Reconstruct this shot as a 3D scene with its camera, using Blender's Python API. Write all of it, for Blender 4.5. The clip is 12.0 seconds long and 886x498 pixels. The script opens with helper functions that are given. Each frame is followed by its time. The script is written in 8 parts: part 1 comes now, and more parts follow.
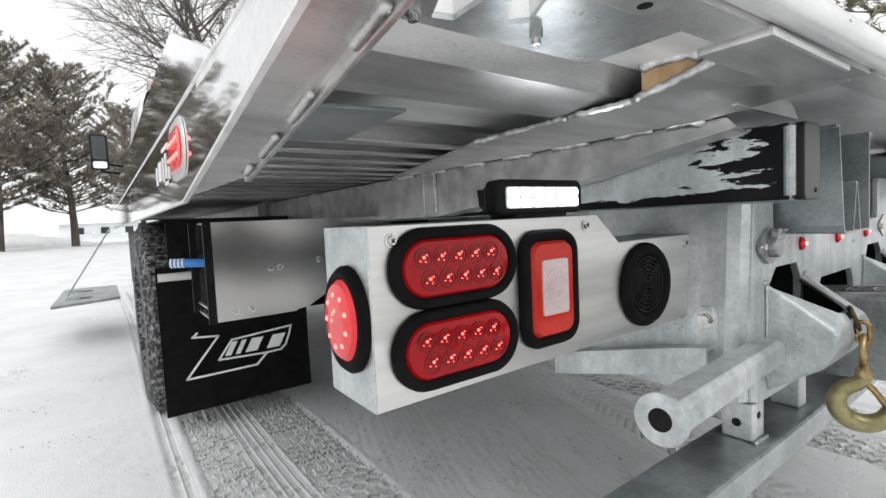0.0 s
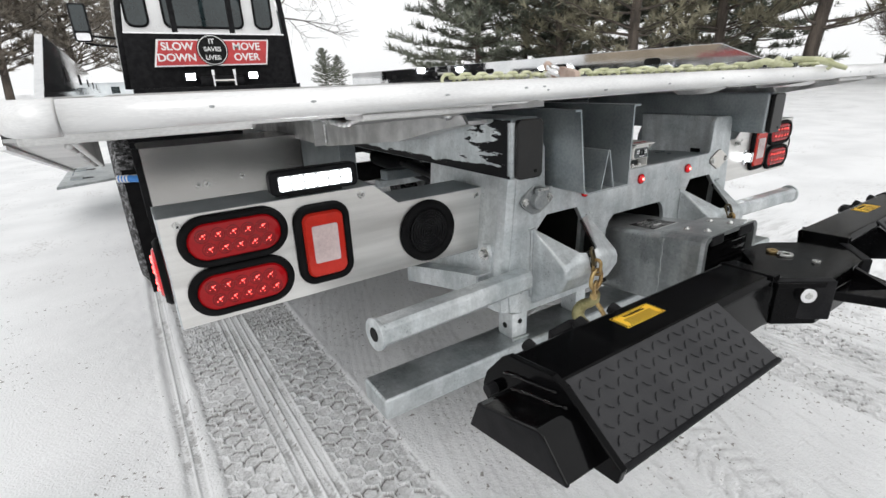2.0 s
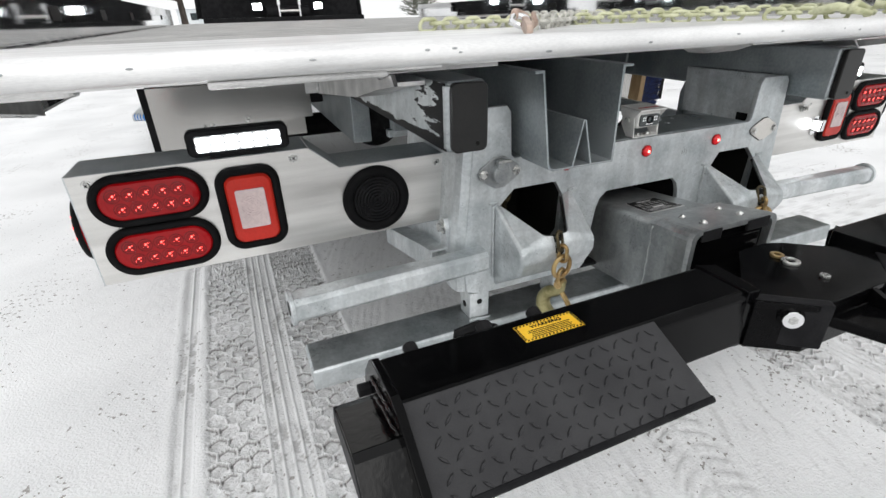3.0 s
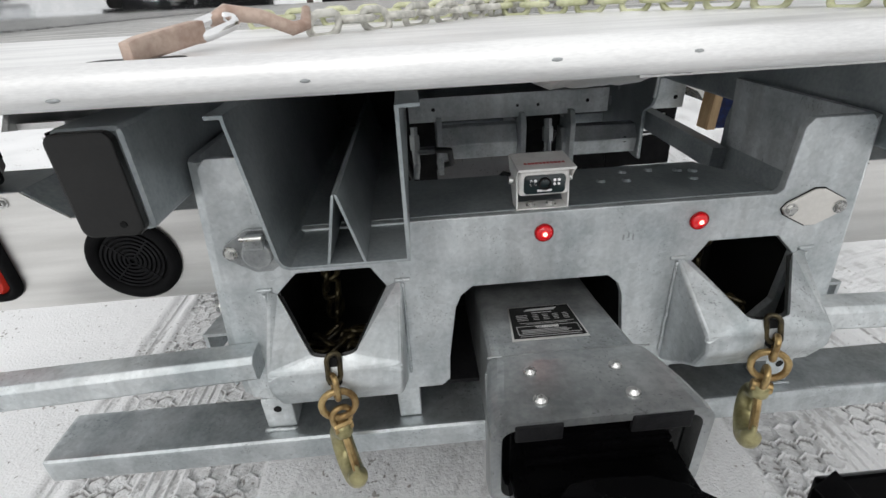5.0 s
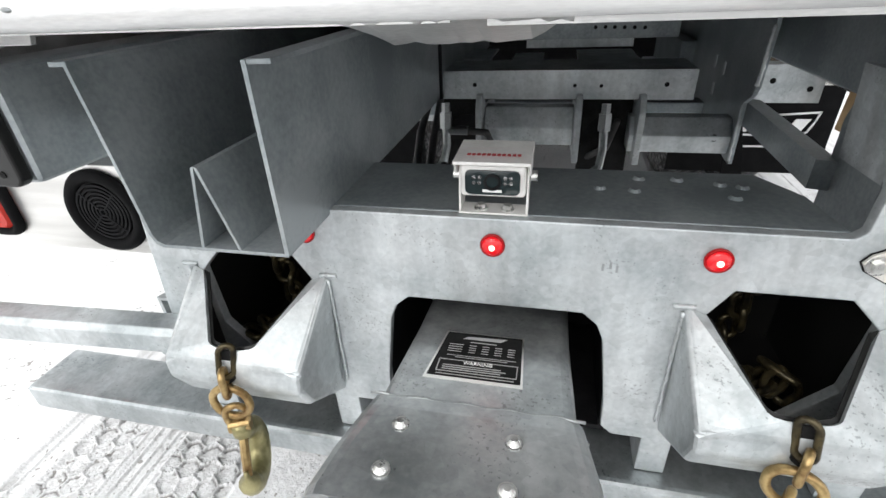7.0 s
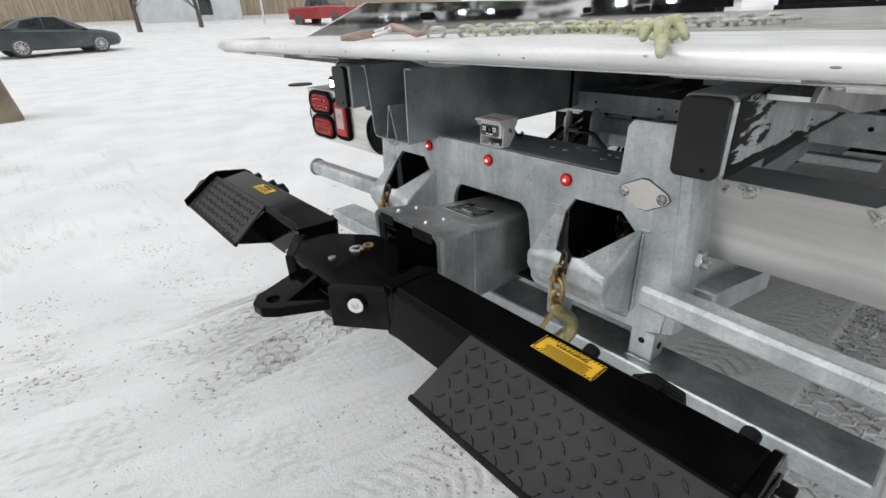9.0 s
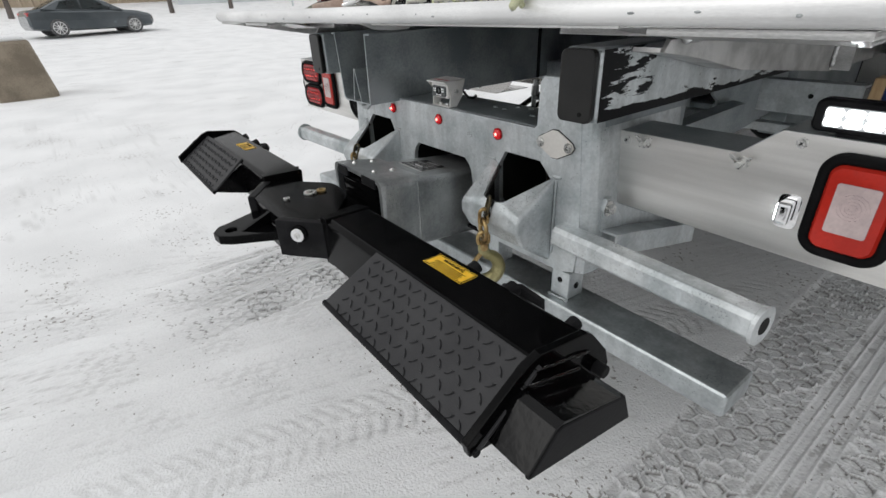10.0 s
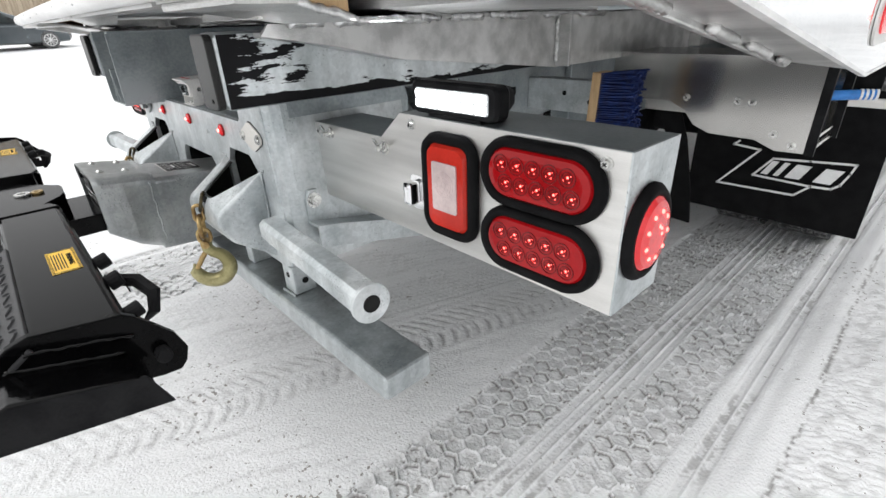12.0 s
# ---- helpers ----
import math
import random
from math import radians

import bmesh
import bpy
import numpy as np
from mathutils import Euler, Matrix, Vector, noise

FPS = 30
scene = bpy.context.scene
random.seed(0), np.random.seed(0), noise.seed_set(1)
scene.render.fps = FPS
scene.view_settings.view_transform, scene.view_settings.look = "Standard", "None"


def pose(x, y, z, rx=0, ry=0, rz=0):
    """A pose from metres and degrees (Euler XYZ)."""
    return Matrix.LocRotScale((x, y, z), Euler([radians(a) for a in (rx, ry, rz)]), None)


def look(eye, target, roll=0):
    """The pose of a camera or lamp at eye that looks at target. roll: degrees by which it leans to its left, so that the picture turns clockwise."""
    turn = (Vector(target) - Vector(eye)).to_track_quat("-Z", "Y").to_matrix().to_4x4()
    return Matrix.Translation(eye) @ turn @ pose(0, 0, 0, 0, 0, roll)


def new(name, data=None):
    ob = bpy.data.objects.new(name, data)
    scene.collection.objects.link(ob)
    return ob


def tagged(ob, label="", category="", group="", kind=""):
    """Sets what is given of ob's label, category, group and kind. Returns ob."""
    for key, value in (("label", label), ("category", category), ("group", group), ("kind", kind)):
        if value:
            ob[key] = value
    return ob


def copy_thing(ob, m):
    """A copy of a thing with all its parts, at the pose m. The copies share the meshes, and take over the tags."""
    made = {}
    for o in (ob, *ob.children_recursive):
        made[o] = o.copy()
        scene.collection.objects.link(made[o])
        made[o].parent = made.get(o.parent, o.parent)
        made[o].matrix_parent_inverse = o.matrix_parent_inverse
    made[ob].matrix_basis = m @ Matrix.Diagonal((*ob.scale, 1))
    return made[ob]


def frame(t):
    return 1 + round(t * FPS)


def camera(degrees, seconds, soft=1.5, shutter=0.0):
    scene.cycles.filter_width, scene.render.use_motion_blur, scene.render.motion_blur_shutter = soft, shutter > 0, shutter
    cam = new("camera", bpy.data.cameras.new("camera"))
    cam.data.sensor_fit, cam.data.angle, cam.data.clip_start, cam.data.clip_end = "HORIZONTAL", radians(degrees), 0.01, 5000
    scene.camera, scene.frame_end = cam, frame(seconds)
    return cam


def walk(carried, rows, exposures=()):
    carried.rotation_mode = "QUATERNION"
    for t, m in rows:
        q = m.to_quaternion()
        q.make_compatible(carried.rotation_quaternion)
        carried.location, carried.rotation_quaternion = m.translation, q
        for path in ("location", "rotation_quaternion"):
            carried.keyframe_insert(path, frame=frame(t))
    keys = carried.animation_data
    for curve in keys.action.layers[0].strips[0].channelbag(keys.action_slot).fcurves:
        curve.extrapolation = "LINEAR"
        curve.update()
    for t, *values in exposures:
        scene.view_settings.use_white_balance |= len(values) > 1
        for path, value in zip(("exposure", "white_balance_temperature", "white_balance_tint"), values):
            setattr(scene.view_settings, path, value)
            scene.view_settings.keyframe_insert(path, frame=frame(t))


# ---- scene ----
cam = camera(86.3, 12.0)
PATH = [
    (0, (-1.433, -0.363, 0.911), (-0.264, 1.254, 0.784), -2.7),
    (0.5, (-1.332, -0.557, 0.891), (-0.172, 1.067, 0.762), -2.4),
    (1, (-1.299, -0.721, 1.042), (-0.149, 0.911, 0.923), -2.4),
    (1.5, (-1.258, -0.798, 1.104), (-0.118, 0.837, 0.94), -2.6),
    (2, (-1.21, -0.814, 1.112), (-0.189, 0.769, 0.44), -2.3),
    (2.5, (-1.08, -0.827, 1.101), (-0.23, 0.808, 0.325), -2.5),
    (2.7, (-1.007, -0.843, 1.115), (-0.215, 0.788, 0.269), -2.0),
    (4.3, (-0.448, -0.872, 1.173), (-0.299, 0.873, 0.208), -2.7),
    (4.5, (-0.358, -0.789, 1.168), (-0.251, 0.942, 0.172), -3.2),
    (5, (-0.181, -0.616, 1.145), (-0.095, 1.138, 0.187), -3.1),
    (5.5, (-0.038, -0.535, 1.115), (-0.17, 1.196, 0.123), -3.0),
    (6, (0.012, -0.465, 1.094), (-0.277, 1.258, 0.12), -2.9),
    (6.5, (0.024, -0.456, 1.082), (-0.307, 1.254, 0.099), -3.2),
    (6.7, (0.029, -0.454, 1.086), (-0.31, 1.245, 0.089), -3.1),
    (8.3, (0.467, -0.737, 1.127), (-0.699, 0.597, 0.198), -3.4),
    (8.5, (0.564, -0.777, 1.132), (-0.677, 0.492, 0.211), -3.1),
    (9, (0.82, -0.84, 1.148), (-0.566, 0.306, 0.274), -2.5),
    (9.5, (0.939, -0.835, 1.133), (-0.494, 0.235, 0.239), -2.5),
    (10, (1.065, -0.788, 1.11), (-0.364, 0.261, 0.185), -2.5),
    (10.5, (1.19, -0.664, 1.096), (-0.245, 0.422, 0.223), -2.5),
    (11, (1.282, -0.508, 1.075), (-0.085, 0.651, 0.187), -2.3),
    (11.5, (1.363, -0.428, 1.053), (0.028, 0.784, 0.188), -2.2),
    (12, (1.426, -0.388, 1.044), (0.097, 0.822, 0.168), -2.1),
]
EXPOSURES = [(0, 0.28), (0.5, 0.56), (1.0, 0.27), (1.5, 0.1), (2.5, 0.25), (4.3, 0.0), (4.8, 0.06), (5.5, 0.17), (6.0, 0.62), (6.7, 0.88), (8.3, 0.26), (8.6, 0.18), (9.0, -0.06), (9.5, -0.15), (10.5, -0.05), (12.0, 0.54)]
walk(cam, [(t, look(eye, target, roll)) for t, eye, target, roll in PATH], EXPOSURES)

# ---- world and light: white overcast winter sky, lamps of the truck ----
SUN_ELEV, SUN_AZ = radians(44), radians(196)
world = bpy.data.worlds.new("overcast_sky")
scene.world = world
world.use_nodes = True
wn, wl = world.node_tree.nodes, world.node_tree.links
wn.clear()
w_out = wn.new("ShaderNodeOutputWorld")
w_bg = wn.new("ShaderNodeBackground")
w_sky = wn.new("ShaderNodeTexSky")
w_sky.sky_type = "NISHITA"
w_sky.sun_disc = False
w_sky.sun_elevation, w_sky.sun_rotation = SUN_ELEV, SUN_AZ
w_sky.dust_density, w_sky.air_density, w_sky.ozone_density = 5.0, 1.0, 1.0
w_hsv = wn.new("ShaderNodeHueSaturation")
w_hsv.inputs["Saturation"].default_value = 0.06
w_mix = wn.new("ShaderNodeMix")
w_mix.data_type = "RGBA"
w_mix.inputs[0].default_value = 0.80
w_mix.inputs[7].default_value = (10.2, 10.3, 10.4, 1)
wl.new(w_sky.outputs[0], w_hsv.inputs["Color"])
wl.new(w_hsv.outputs[0], w_mix.inputs[6])
wl.new(w_mix.outputs[2], w_bg.inputs[0])
w_bg.inputs[1].default_value = 0.105
wl.new(w_bg.outputs[0], w_out.inputs[0])

sun_data = bpy.data.lights.new("sun", "SUN")
sun_data.energy, sun_data.angle, sun_data.color = 0.5, radians(40), (1.0, 0.98, 0.95)
sun = new("sun", sun_data)
sun.matrix_world = look((-4, -14, 14), (0, 0, 0))

# ---- materials ----


def shade(name, c1, c2, rough, metal=0.0, scale=6.0, fine=90.0, bump=0.15, coat=0.0, rvar=0.12, stretch=(1, 1, 1), spread=(0.35, 0.65), depth=0.002):
    """A surface whose colour wanders between c1 and c2 at two sizes, with fine relief."""
    m = bpy.data.materials.new(name)
    m.use_nodes = True
    nt = m.node_tree
    b = nt.nodes["Principled BSDF"]
    tc = nt.nodes.new("ShaderNodeTexCoord")
    mp = nt.nodes.new("ShaderNodeMapping")
    mp.inputs["Scale"].default_value = stretch
    nt.links.new(tc.outputs["Object"], mp.inputs[0])
    n1, n2 = nt.nodes.new("ShaderNodeTexNoise"), nt.nodes.new("ShaderNodeTexNoise")
    for n, s, d in ((n1, scale, 4), (n2, fine, 3)):
        n.inputs["Scale"].default_value, n.inputs["Detail"].default_value = s, d
        nt.links.new(mp.outputs[0], n.inputs["Vector"])
    mixf = nt.nodes.new("ShaderNodeMath")
    mixf.operation = "MULTIPLY_ADD"
    nt.links.new(n2.outputs[0], mixf.inputs[0])
    mixf.inputs[1].default_value = 0.35
    sub = nt.nodes.new("ShaderNodeMath")
    sub.operation = "SUBTRACT"
    nt.links.new(n1.outputs[0], sub.inputs[0])
    sub.inputs[1].default_value = 0.175
    nt.links.new(sub.outputs[0], mixf.inputs[2])
    rp = nt.nodes.new("ShaderNodeValToRGB")
    rp.color_ramp.elements[0].position, rp.color_ramp.elements[1].position = spread
    rp.color_ramp.elements[0].color, rp.color_ramp.elements[1].color = (*c1, 1), (*c2, 1)
    nt.links.new(mixf.outputs[0], rp.inputs[0])
    nt.links.new(rp.outputs[0], b.inputs["Base Color"])
    rr = nt.nodes.new("ShaderNodeMapRange")
    rr.inputs[3].default_value, rr.inputs[4].default_value = max(0.02, rough - rvar), min(1, rough + rvar)
    nt.links.new(mixf.outputs[0], rr.inputs[0])
    nt.links.new(rr.outputs[0], b.inputs["Roughness"])
    b.inputs["Metallic"].default_value = metal
    b.inputs["Coat Weight"].default_value = coat
    b.inputs["Coat Roughness"].default_value = 0.06
    if bump:
        bp = nt.nodes.new("ShaderNodeBump")
        bp.inputs["Strength"].default_value, bp.inputs["Distance"].default_value = bump, depth
        nt.links.new(n2.outputs[0], bp.inputs["Height"])
        nt.links.new(bp.outputs[0], b.inputs["Normal"])
    return m


def galvanised(name, dark, light, rough, metal):
    """Hot-dip zinc: crystal patches, cloudy stains and streaks."""
    m = shade(name, dark, light, rough, metal, 9, 140, 0.12, spread=(0.3, 0.7))
    nt = m.node_tree
    b = nt.nodes["Principled BSDF"]
    tc = nt.nodes.new("ShaderNodeTexCoord")
    vo = nt.nodes.new("ShaderNodeTexVoronoi")
    vo.inputs["Scale"].default_value = 75
    nt.links.new(tc.outputs["Object"], vo.inputs["Vector"])
    sp = nt.nodes.new("ShaderNodeSeparateColor")
    nt.links.new(vo.outputs["Color"], sp.inputs[0])
    mr = nt.nodes.new("ShaderNodeMapRange")
    mr.inputs[3].default_value, mr.inputs[4].default_value = 0.93, 1.06
    nt.links.new(sp.outputs[0], mr.inputs[0])
    mx = nt.nodes.new("ShaderNodeVectorMath")
    mx.operation = "SCALE"
    old = b.inputs["Base Color"].links[0].from_socket
    nt.links.new(old, mx.inputs[0])
    nt.links.new(mr.outputs[0], mx.inputs["Scale"])
    # fine dark pits and pale runs of zinc
    pit = nt.nodes.new("ShaderNodeTexNoise")
    pit.inputs["Scale"].default_value, pit.inputs["Detail"].default_value = 260, 2
    nt.links.new(tc.outputs["Object"], pit.inputs["Vector"])
    where = nt.nodes.new("ShaderNodeTexNoise")
    where.inputs["Scale"].default_value, where.inputs["Detail"].default_value = 14, 3
    nt.links.new(tc.outputs["Object"], where.inputs["Vector"])
    both = nt.nodes.new("ShaderNodeMath")
    both.operation = "MULTIPLY_ADD"
    nt.links.new(where.outputs[0], both.inputs[0])
    both.inputs[1].default_value = 0.6
    nt.links.new(pit.outputs[0], both.inputs[2])
    pr = nt.nodes.new("ShaderNodeMapRange")
    pr.inputs[1].default_value, pr.inputs[2].default_value = 0.975, 1.06
    pr.inputs[3].default_value, pr.inputs[4].default_value = 1.0, 0.62
    nt.links.new(both.outputs[0], pr.inputs[0])
    mpv = nt.nodes.new("ShaderNodeMapping")
    mpv.inputs["Scale"].default_value = (26, 26, 3.0)
    nt.links.new(tc.outputs["Object"], mpv.inputs[0])
    run = nt.nodes.new("ShaderNodeTexNoise")
    run.inputs["Scale"].default_value, run.inputs["Detail"].default_value = 1.0, 4
    nt.links.new(mpv.outputs[0], run.inputs["Vector"])
    rr = nt.nodes.new("ShaderNodeMapRange")
    rr.inputs[1].default_value, rr.inputs[2].default_value = 0.35, 0.68
    rr.inputs[3].default_value, rr.inputs[4].default_value = 0.88, 1.14
    nt.links.new(run.outputs[0], rr.inputs[0])
    mul = nt.nodes.new("ShaderNodeMath")
    mul.operation = "MULTIPLY"
    nt.links.new(pr.outputs[0], mul.inputs[0])
    nt.links.new(rr.outputs[0], mul.inputs[1])
    mx3 = nt.nodes.new("ShaderNodeVectorMath")
    mx3.operation = "SCALE"
    nt.links.new(mx.outputs[0], mx3.inputs[0])
    nt.links.new(mul.outputs[0], mx3.inputs["Scale"])
    nt.links.new(mx3.outputs[0], b.inputs["Base Color"])
    return m


def glow(name, colour, strength, base=(0.8, 0.8, 0.8)):
    m = bpy.data.materials.new(name)
    m.use_nodes = True
    b = m.node_tree.nodes["Principled BSDF"]
    b.inputs["Base Color"].default_value = (*base, 1)
    b.inputs["Emission Color"].default_value = (*colour, 1)
    b.inputs["Emission Strength"].default_value = strength
    b.inputs["Roughness"].default_value = 0.25
    return m


def lens(name, colour, rough=0.12, glowing=0.0):
    """Tinted plastic lens: glossy, with a fine prism relief."""
    m = shade(name, tuple(c * 0.75 for c in colour), colour, rough, 0.0, 14, 160, 0.35, 0.25, 0.04)
    b = m.node_tree.nodes["Principled BSDF"]
    if glowing:
        b.inputs["Emission Color"].default_value = (*colour, 1)
        b.inputs["Emission Strength"].default_value = glowing
    return m


GALV = galvanised("galvanised_steel", (0.375, 0.41, 0.422), (0.635, 0.66, 0.668), 0.42, 0.55)
GALV_WORN = galvanised("worn_galvanised_steel", (0.24, 0.255, 0.26), (0.43, 0.445, 0.445), 0.34, 0.7)
GALV_DULL = shade("dull_galvanised_steel", (0.21, 0.24, 0.251), (0.375, 0.405, 0.416), 0.36, 0.5, 7, 150, 0.07, rvar=0.10, depth=0.001)
STAIN = shade("brushed_stainless", (0.60, 0.59, 0.57), (0.74, 0.73, 0.71), 0.33, 0.9, 3, 260, 0.08, stretch=(1, 1, 14), rvar=0.06, depth=0.0006)
TRAY_STEEL = shade("dull_brushed_stainless", (0.34, 0.33, 0.315), (0.46, 0.45, 0.435), 0.20, 0.95, 1.8, 200, 0.03, stretch=(1, 1.5, 0.6), rvar=0.06, depth=0.0004)
ALU = shade("aluminium", (0.42, 0.42, 0.415), (0.68, 0.675, 0.665), 0.36, 0.80, 5, 180, 0.12, stretch=(1, 4, 4), rvar=0.1, depth=0.0008)
ALU_BRIGHT = shade("bright_aluminium", (0.66, 0.66, 0.66), (0.85, 0.85, 0.845), 0.38, 0.35, 7, 220, 0.12, stretch=(0.6, 3, 3), rvar=0.1, depth=0.0008)
MIRROR = shade("polished_side_panel", (0.66, 0.67, 0.68), (0.80, 0.80, 0.80), 0.05, 1.0, 4, 120, 0.04, rvar=0.03, depth=0.0006)
WELD = shade("weld_bead", (0.42, 0.42, 0.42), (0.80, 0.80, 0.80), 0.34, 0.9, 60, 300, 0.35, depth=0.001)
GLOSS = shade("gloss_black_paint", (0.0015, 0.0015, 0.0017), (0.003, 0.003, 0.0033), 0.12, 0.0, 20, 220, 0.10, 0.7, 0.05, depth=0.0008)
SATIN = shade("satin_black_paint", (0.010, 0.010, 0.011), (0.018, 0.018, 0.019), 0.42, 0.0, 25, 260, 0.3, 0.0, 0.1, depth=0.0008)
GRIP = shade("grit_black_coating", (0.025, 0.025, 0.027), (0.037, 0.037, 0.039), 0.50, 0.0, 18, 420, 0.5, 0.0, 0.1, depth=0.0008)
WET_BLACK = shade("thick_gloss_black_paint", (0.0015, 0.0015, 0.0017), (0.003, 0.003, 0.0033), 0.10, 0.0, 20, 90, 0.35, 0.6, 0.05, depth=0.002)
RUBBER = shade("black_rubber", (0.005, 0.005, 0.0055), (0.009, 0.009, 0.0095), 0.6, 0.0, 20, 240, 0.3, depth=0.0008)
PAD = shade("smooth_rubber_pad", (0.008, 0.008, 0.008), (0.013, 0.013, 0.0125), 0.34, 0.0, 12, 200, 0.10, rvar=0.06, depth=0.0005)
TYRE = shade("snow_dusted_tyre_rubber", (0.022, 0.022, 0.022), (0.34, 0.34, 0.35), 0.8, 0.0, 45, 160, 0.4, spread=(0.46, 0.74))
RED_LENS = lens("red_lens", (0.27, 0.004, 0.006), 0.10, glowing=0.18)
MARKER_LENS = lens("lit_marker_lens", (0.45, 0.006, 0.010), glowing=0.55)
RED_LIT = lens("lit_red_lens", (0.62, 0.012, 0.018), glowing=0.22)
GALV_SLICK = galvanised("smooth_galvanised_steel", (0.33, 0.36, 0.37), (0.56, 0.59, 0.60), 0.36, 0.82)
DEEP_RED = lens("deep_red_optic", (0.16, 0.002, 0.003), 0.05, glowing=0.03)
ORANGE_LENS = lens("orange_red_lens", (0.46, 0.026, 0.016), glowing=0.09)
RED_DOT = glow("red_led_dot", (1.0, 0.07, 0.06), 7.0, (0.8, 0.05, 0.05))
RED_CORE = glow("red_marker_core", (1.0, 0.12, 0.10), 9.0, (0.9, 0.1, 0.1))
CLEAR_LENS = lens("frosted_clear_lens", (0.62, 0.50, 0.49), 0.2)
WHITE_LED = glow("white_led", (0.93, 0.97, 1.0), 16.0)
LAMP_GLASS = glow("lit_lamp_glass", (0.93, 0.97, 1.0), 0.34, (0.4, 0.41, 0.42))
AMBER_LED = glow("amber_led", (1.0, 0.40, 0.12), 3.5)
BRASS = shade("yellow_zinc_plating", (0.22, 0.135, 0.055), (0.50, 0.365, 0.17), 0.35, 0.8, 30, 200, 0.2)
HOOK_GREEN = shade("olive_zinc_hook", (0.24, 0.215, 0.10), (0.43, 0.39, 0.21), 0.38, 0.7, 25, 150, 0.2)
OIL_CHAIN = shade("dark_oiled_chain", (0.022, 0.019, 0.014), (0.10, 0.08, 0.04), 0.35, 0.7, 40, 200, 0.2)
YELLOW = shade("yellow_label", (0.80, 0.46, 0.02), (0.90, 0.56, 0.04), 0.45, 0.0, 30, 200, 0.05)
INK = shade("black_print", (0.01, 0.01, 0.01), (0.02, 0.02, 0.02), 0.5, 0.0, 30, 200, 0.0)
WHITE_INK = shade("white_print", (0.72, 0.72, 0.72), (0.84, 0.84, 0.84), 0.5, 0.0, 12, 150, 0.0)
GREY_INK = shade("grey_print", (0.30, 0.30, 0.30), (0.42, 0.42, 0.42), 0.5, 0.0, 12, 150, 0.0)
RED_INK = shade("red_print", (0.42, 0.03, 0.035), (0.55, 0.05, 0.05), 0.45, 0.0, 8, 150, 0.0)
WHITE_PAINT = shade("white_cab_paint", (0.74, 0.74, 0.74), (0.84, 0.84, 0.84), 0.28, 0.0, 2, 60, 0.02, 0.4, 0.05)
GREY_PLASTIC = shade("light_grey_housing", (0.66, 0.65, 0.63), (0.80, 0.79, 0.77), 0.4, 0.1, 20, 200, 0.15)
COVER = shade("pale_satin_steel", (0.58, 0.56, 0.525), (0.70, 0.68, 0.645), 0.45, 0.25, 6, 160, 0.06, rvar=0.06, depth=0.0006)
CHROME = shade("chrome", (0.75, 0.75, 0.76), (0.88, 0.88, 0.88), 0.08, 1.0, 10, 120, 0.02, rvar=0.03)
BOLT = shade("zinc_bolt", (0.45, 0.45, 0.44), (0.72, 0.72, 0.70), 0.28, 0.9, 60, 200, 0.2)
BLUE = shade("blue_bristle", (0.003, 0.010, 0.06), (0.006, 0.028, 0.16), 0.6, 0.0, 60, 300, 0.5)
BLUE_BRIGHT = shade("blue_handle", (0.02, 0.16, 0.5), (0.04, 0.25, 0.7), 0.4, 0.0, 20, 150, 0.1)
WOOD = shade("pale_wood", (0.42, 0.27, 0.13), (0.58, 0.40, 0.22), 0.6, 0.0, 8, 90, 0.3, stretch=(6, 6, 1))
DARK_GLASS = shade("tinted_window_glass", (0.012, 0.020, 0.022), (0.022, 0.034, 0.036), 0.06, 0.0, 3, 30, 0.0, 0.5, 0.02)
HOSE = shade("hydraulic_hose", (0.015, 0.015, 0.016), (0.035, 0.035, 0.036), 0.5, 0.0, 20, 200, 0.3)
BARK = shade("brown_bark", (0.055, 0.045, 0.038), (0.14, 0.115, 0.095), 0.9, 0.0, 4, 30, 0.8, stretch=(1, 1, 0.25), depth=0.02)
BARE = shade("grey_bark", (0.075, 0.062, 0.055), (0.15, 0.13, 0.12), 0.9, 0.0, 3, 30, 0.6, stretch=(1, 1, 0.25), depth=0.02)
NEEDLE = shade("pine_needles", (0.13, 0.122, 0.085), (0.34, 0.315, 0.215), 0.7, 0.0, 0.6, 5, 0.2, spread=(0.3, 0.7))
NEEDLE_DARK = shade("dark_spruce_needles", (0.075, 0.088, 0.070), (0.22, 0.235, 0.175), 0.7, 0.0, 0.7, 6, 0.2, spread=(0.3, 0.7))
CONCRETE = shade("brown_concrete", (0.17, 0.14, 0.105), (0.30, 0.255, 0.195), 0.85, 0.0, 3, 60, 0.5, depth=0.006)
CAR_PAINT = shade("grey_car_paint", (0.075, 0.088, 0.098), (0.10, 0.115, 0.125), 0.25, 0.5, 2, 60, 0.0, 0.6, 0.05)
RED_PAINT = shade("red_truck_paint", (0.25, 0.018, 0.02), (0.33, 0.03, 0.03), 0.3, 0.0, 2, 60, 0.0, 0.5, 0.05)
TAN_BOARD = shade("tan_boards", (0.36, 0.29, 0.215), (0.50, 0.42, 0.32), 0.8, 0.0, 1.5, 20, 0.3, stretch=(4, 4, 0.4))
HOUSE_WALL = shade("pale_siding", (0.60, 0.64, 0.66), (0.72, 0.75, 0.76), 0.7, 0.0, 1.5, 20, 0.2)
GREEN_SLING = shade("yellow_green_paint", (0.40, 0.41, 0.24), (0.62, 0.63, 0.44), 0.55, 0.1, 30, 160, 0.3)
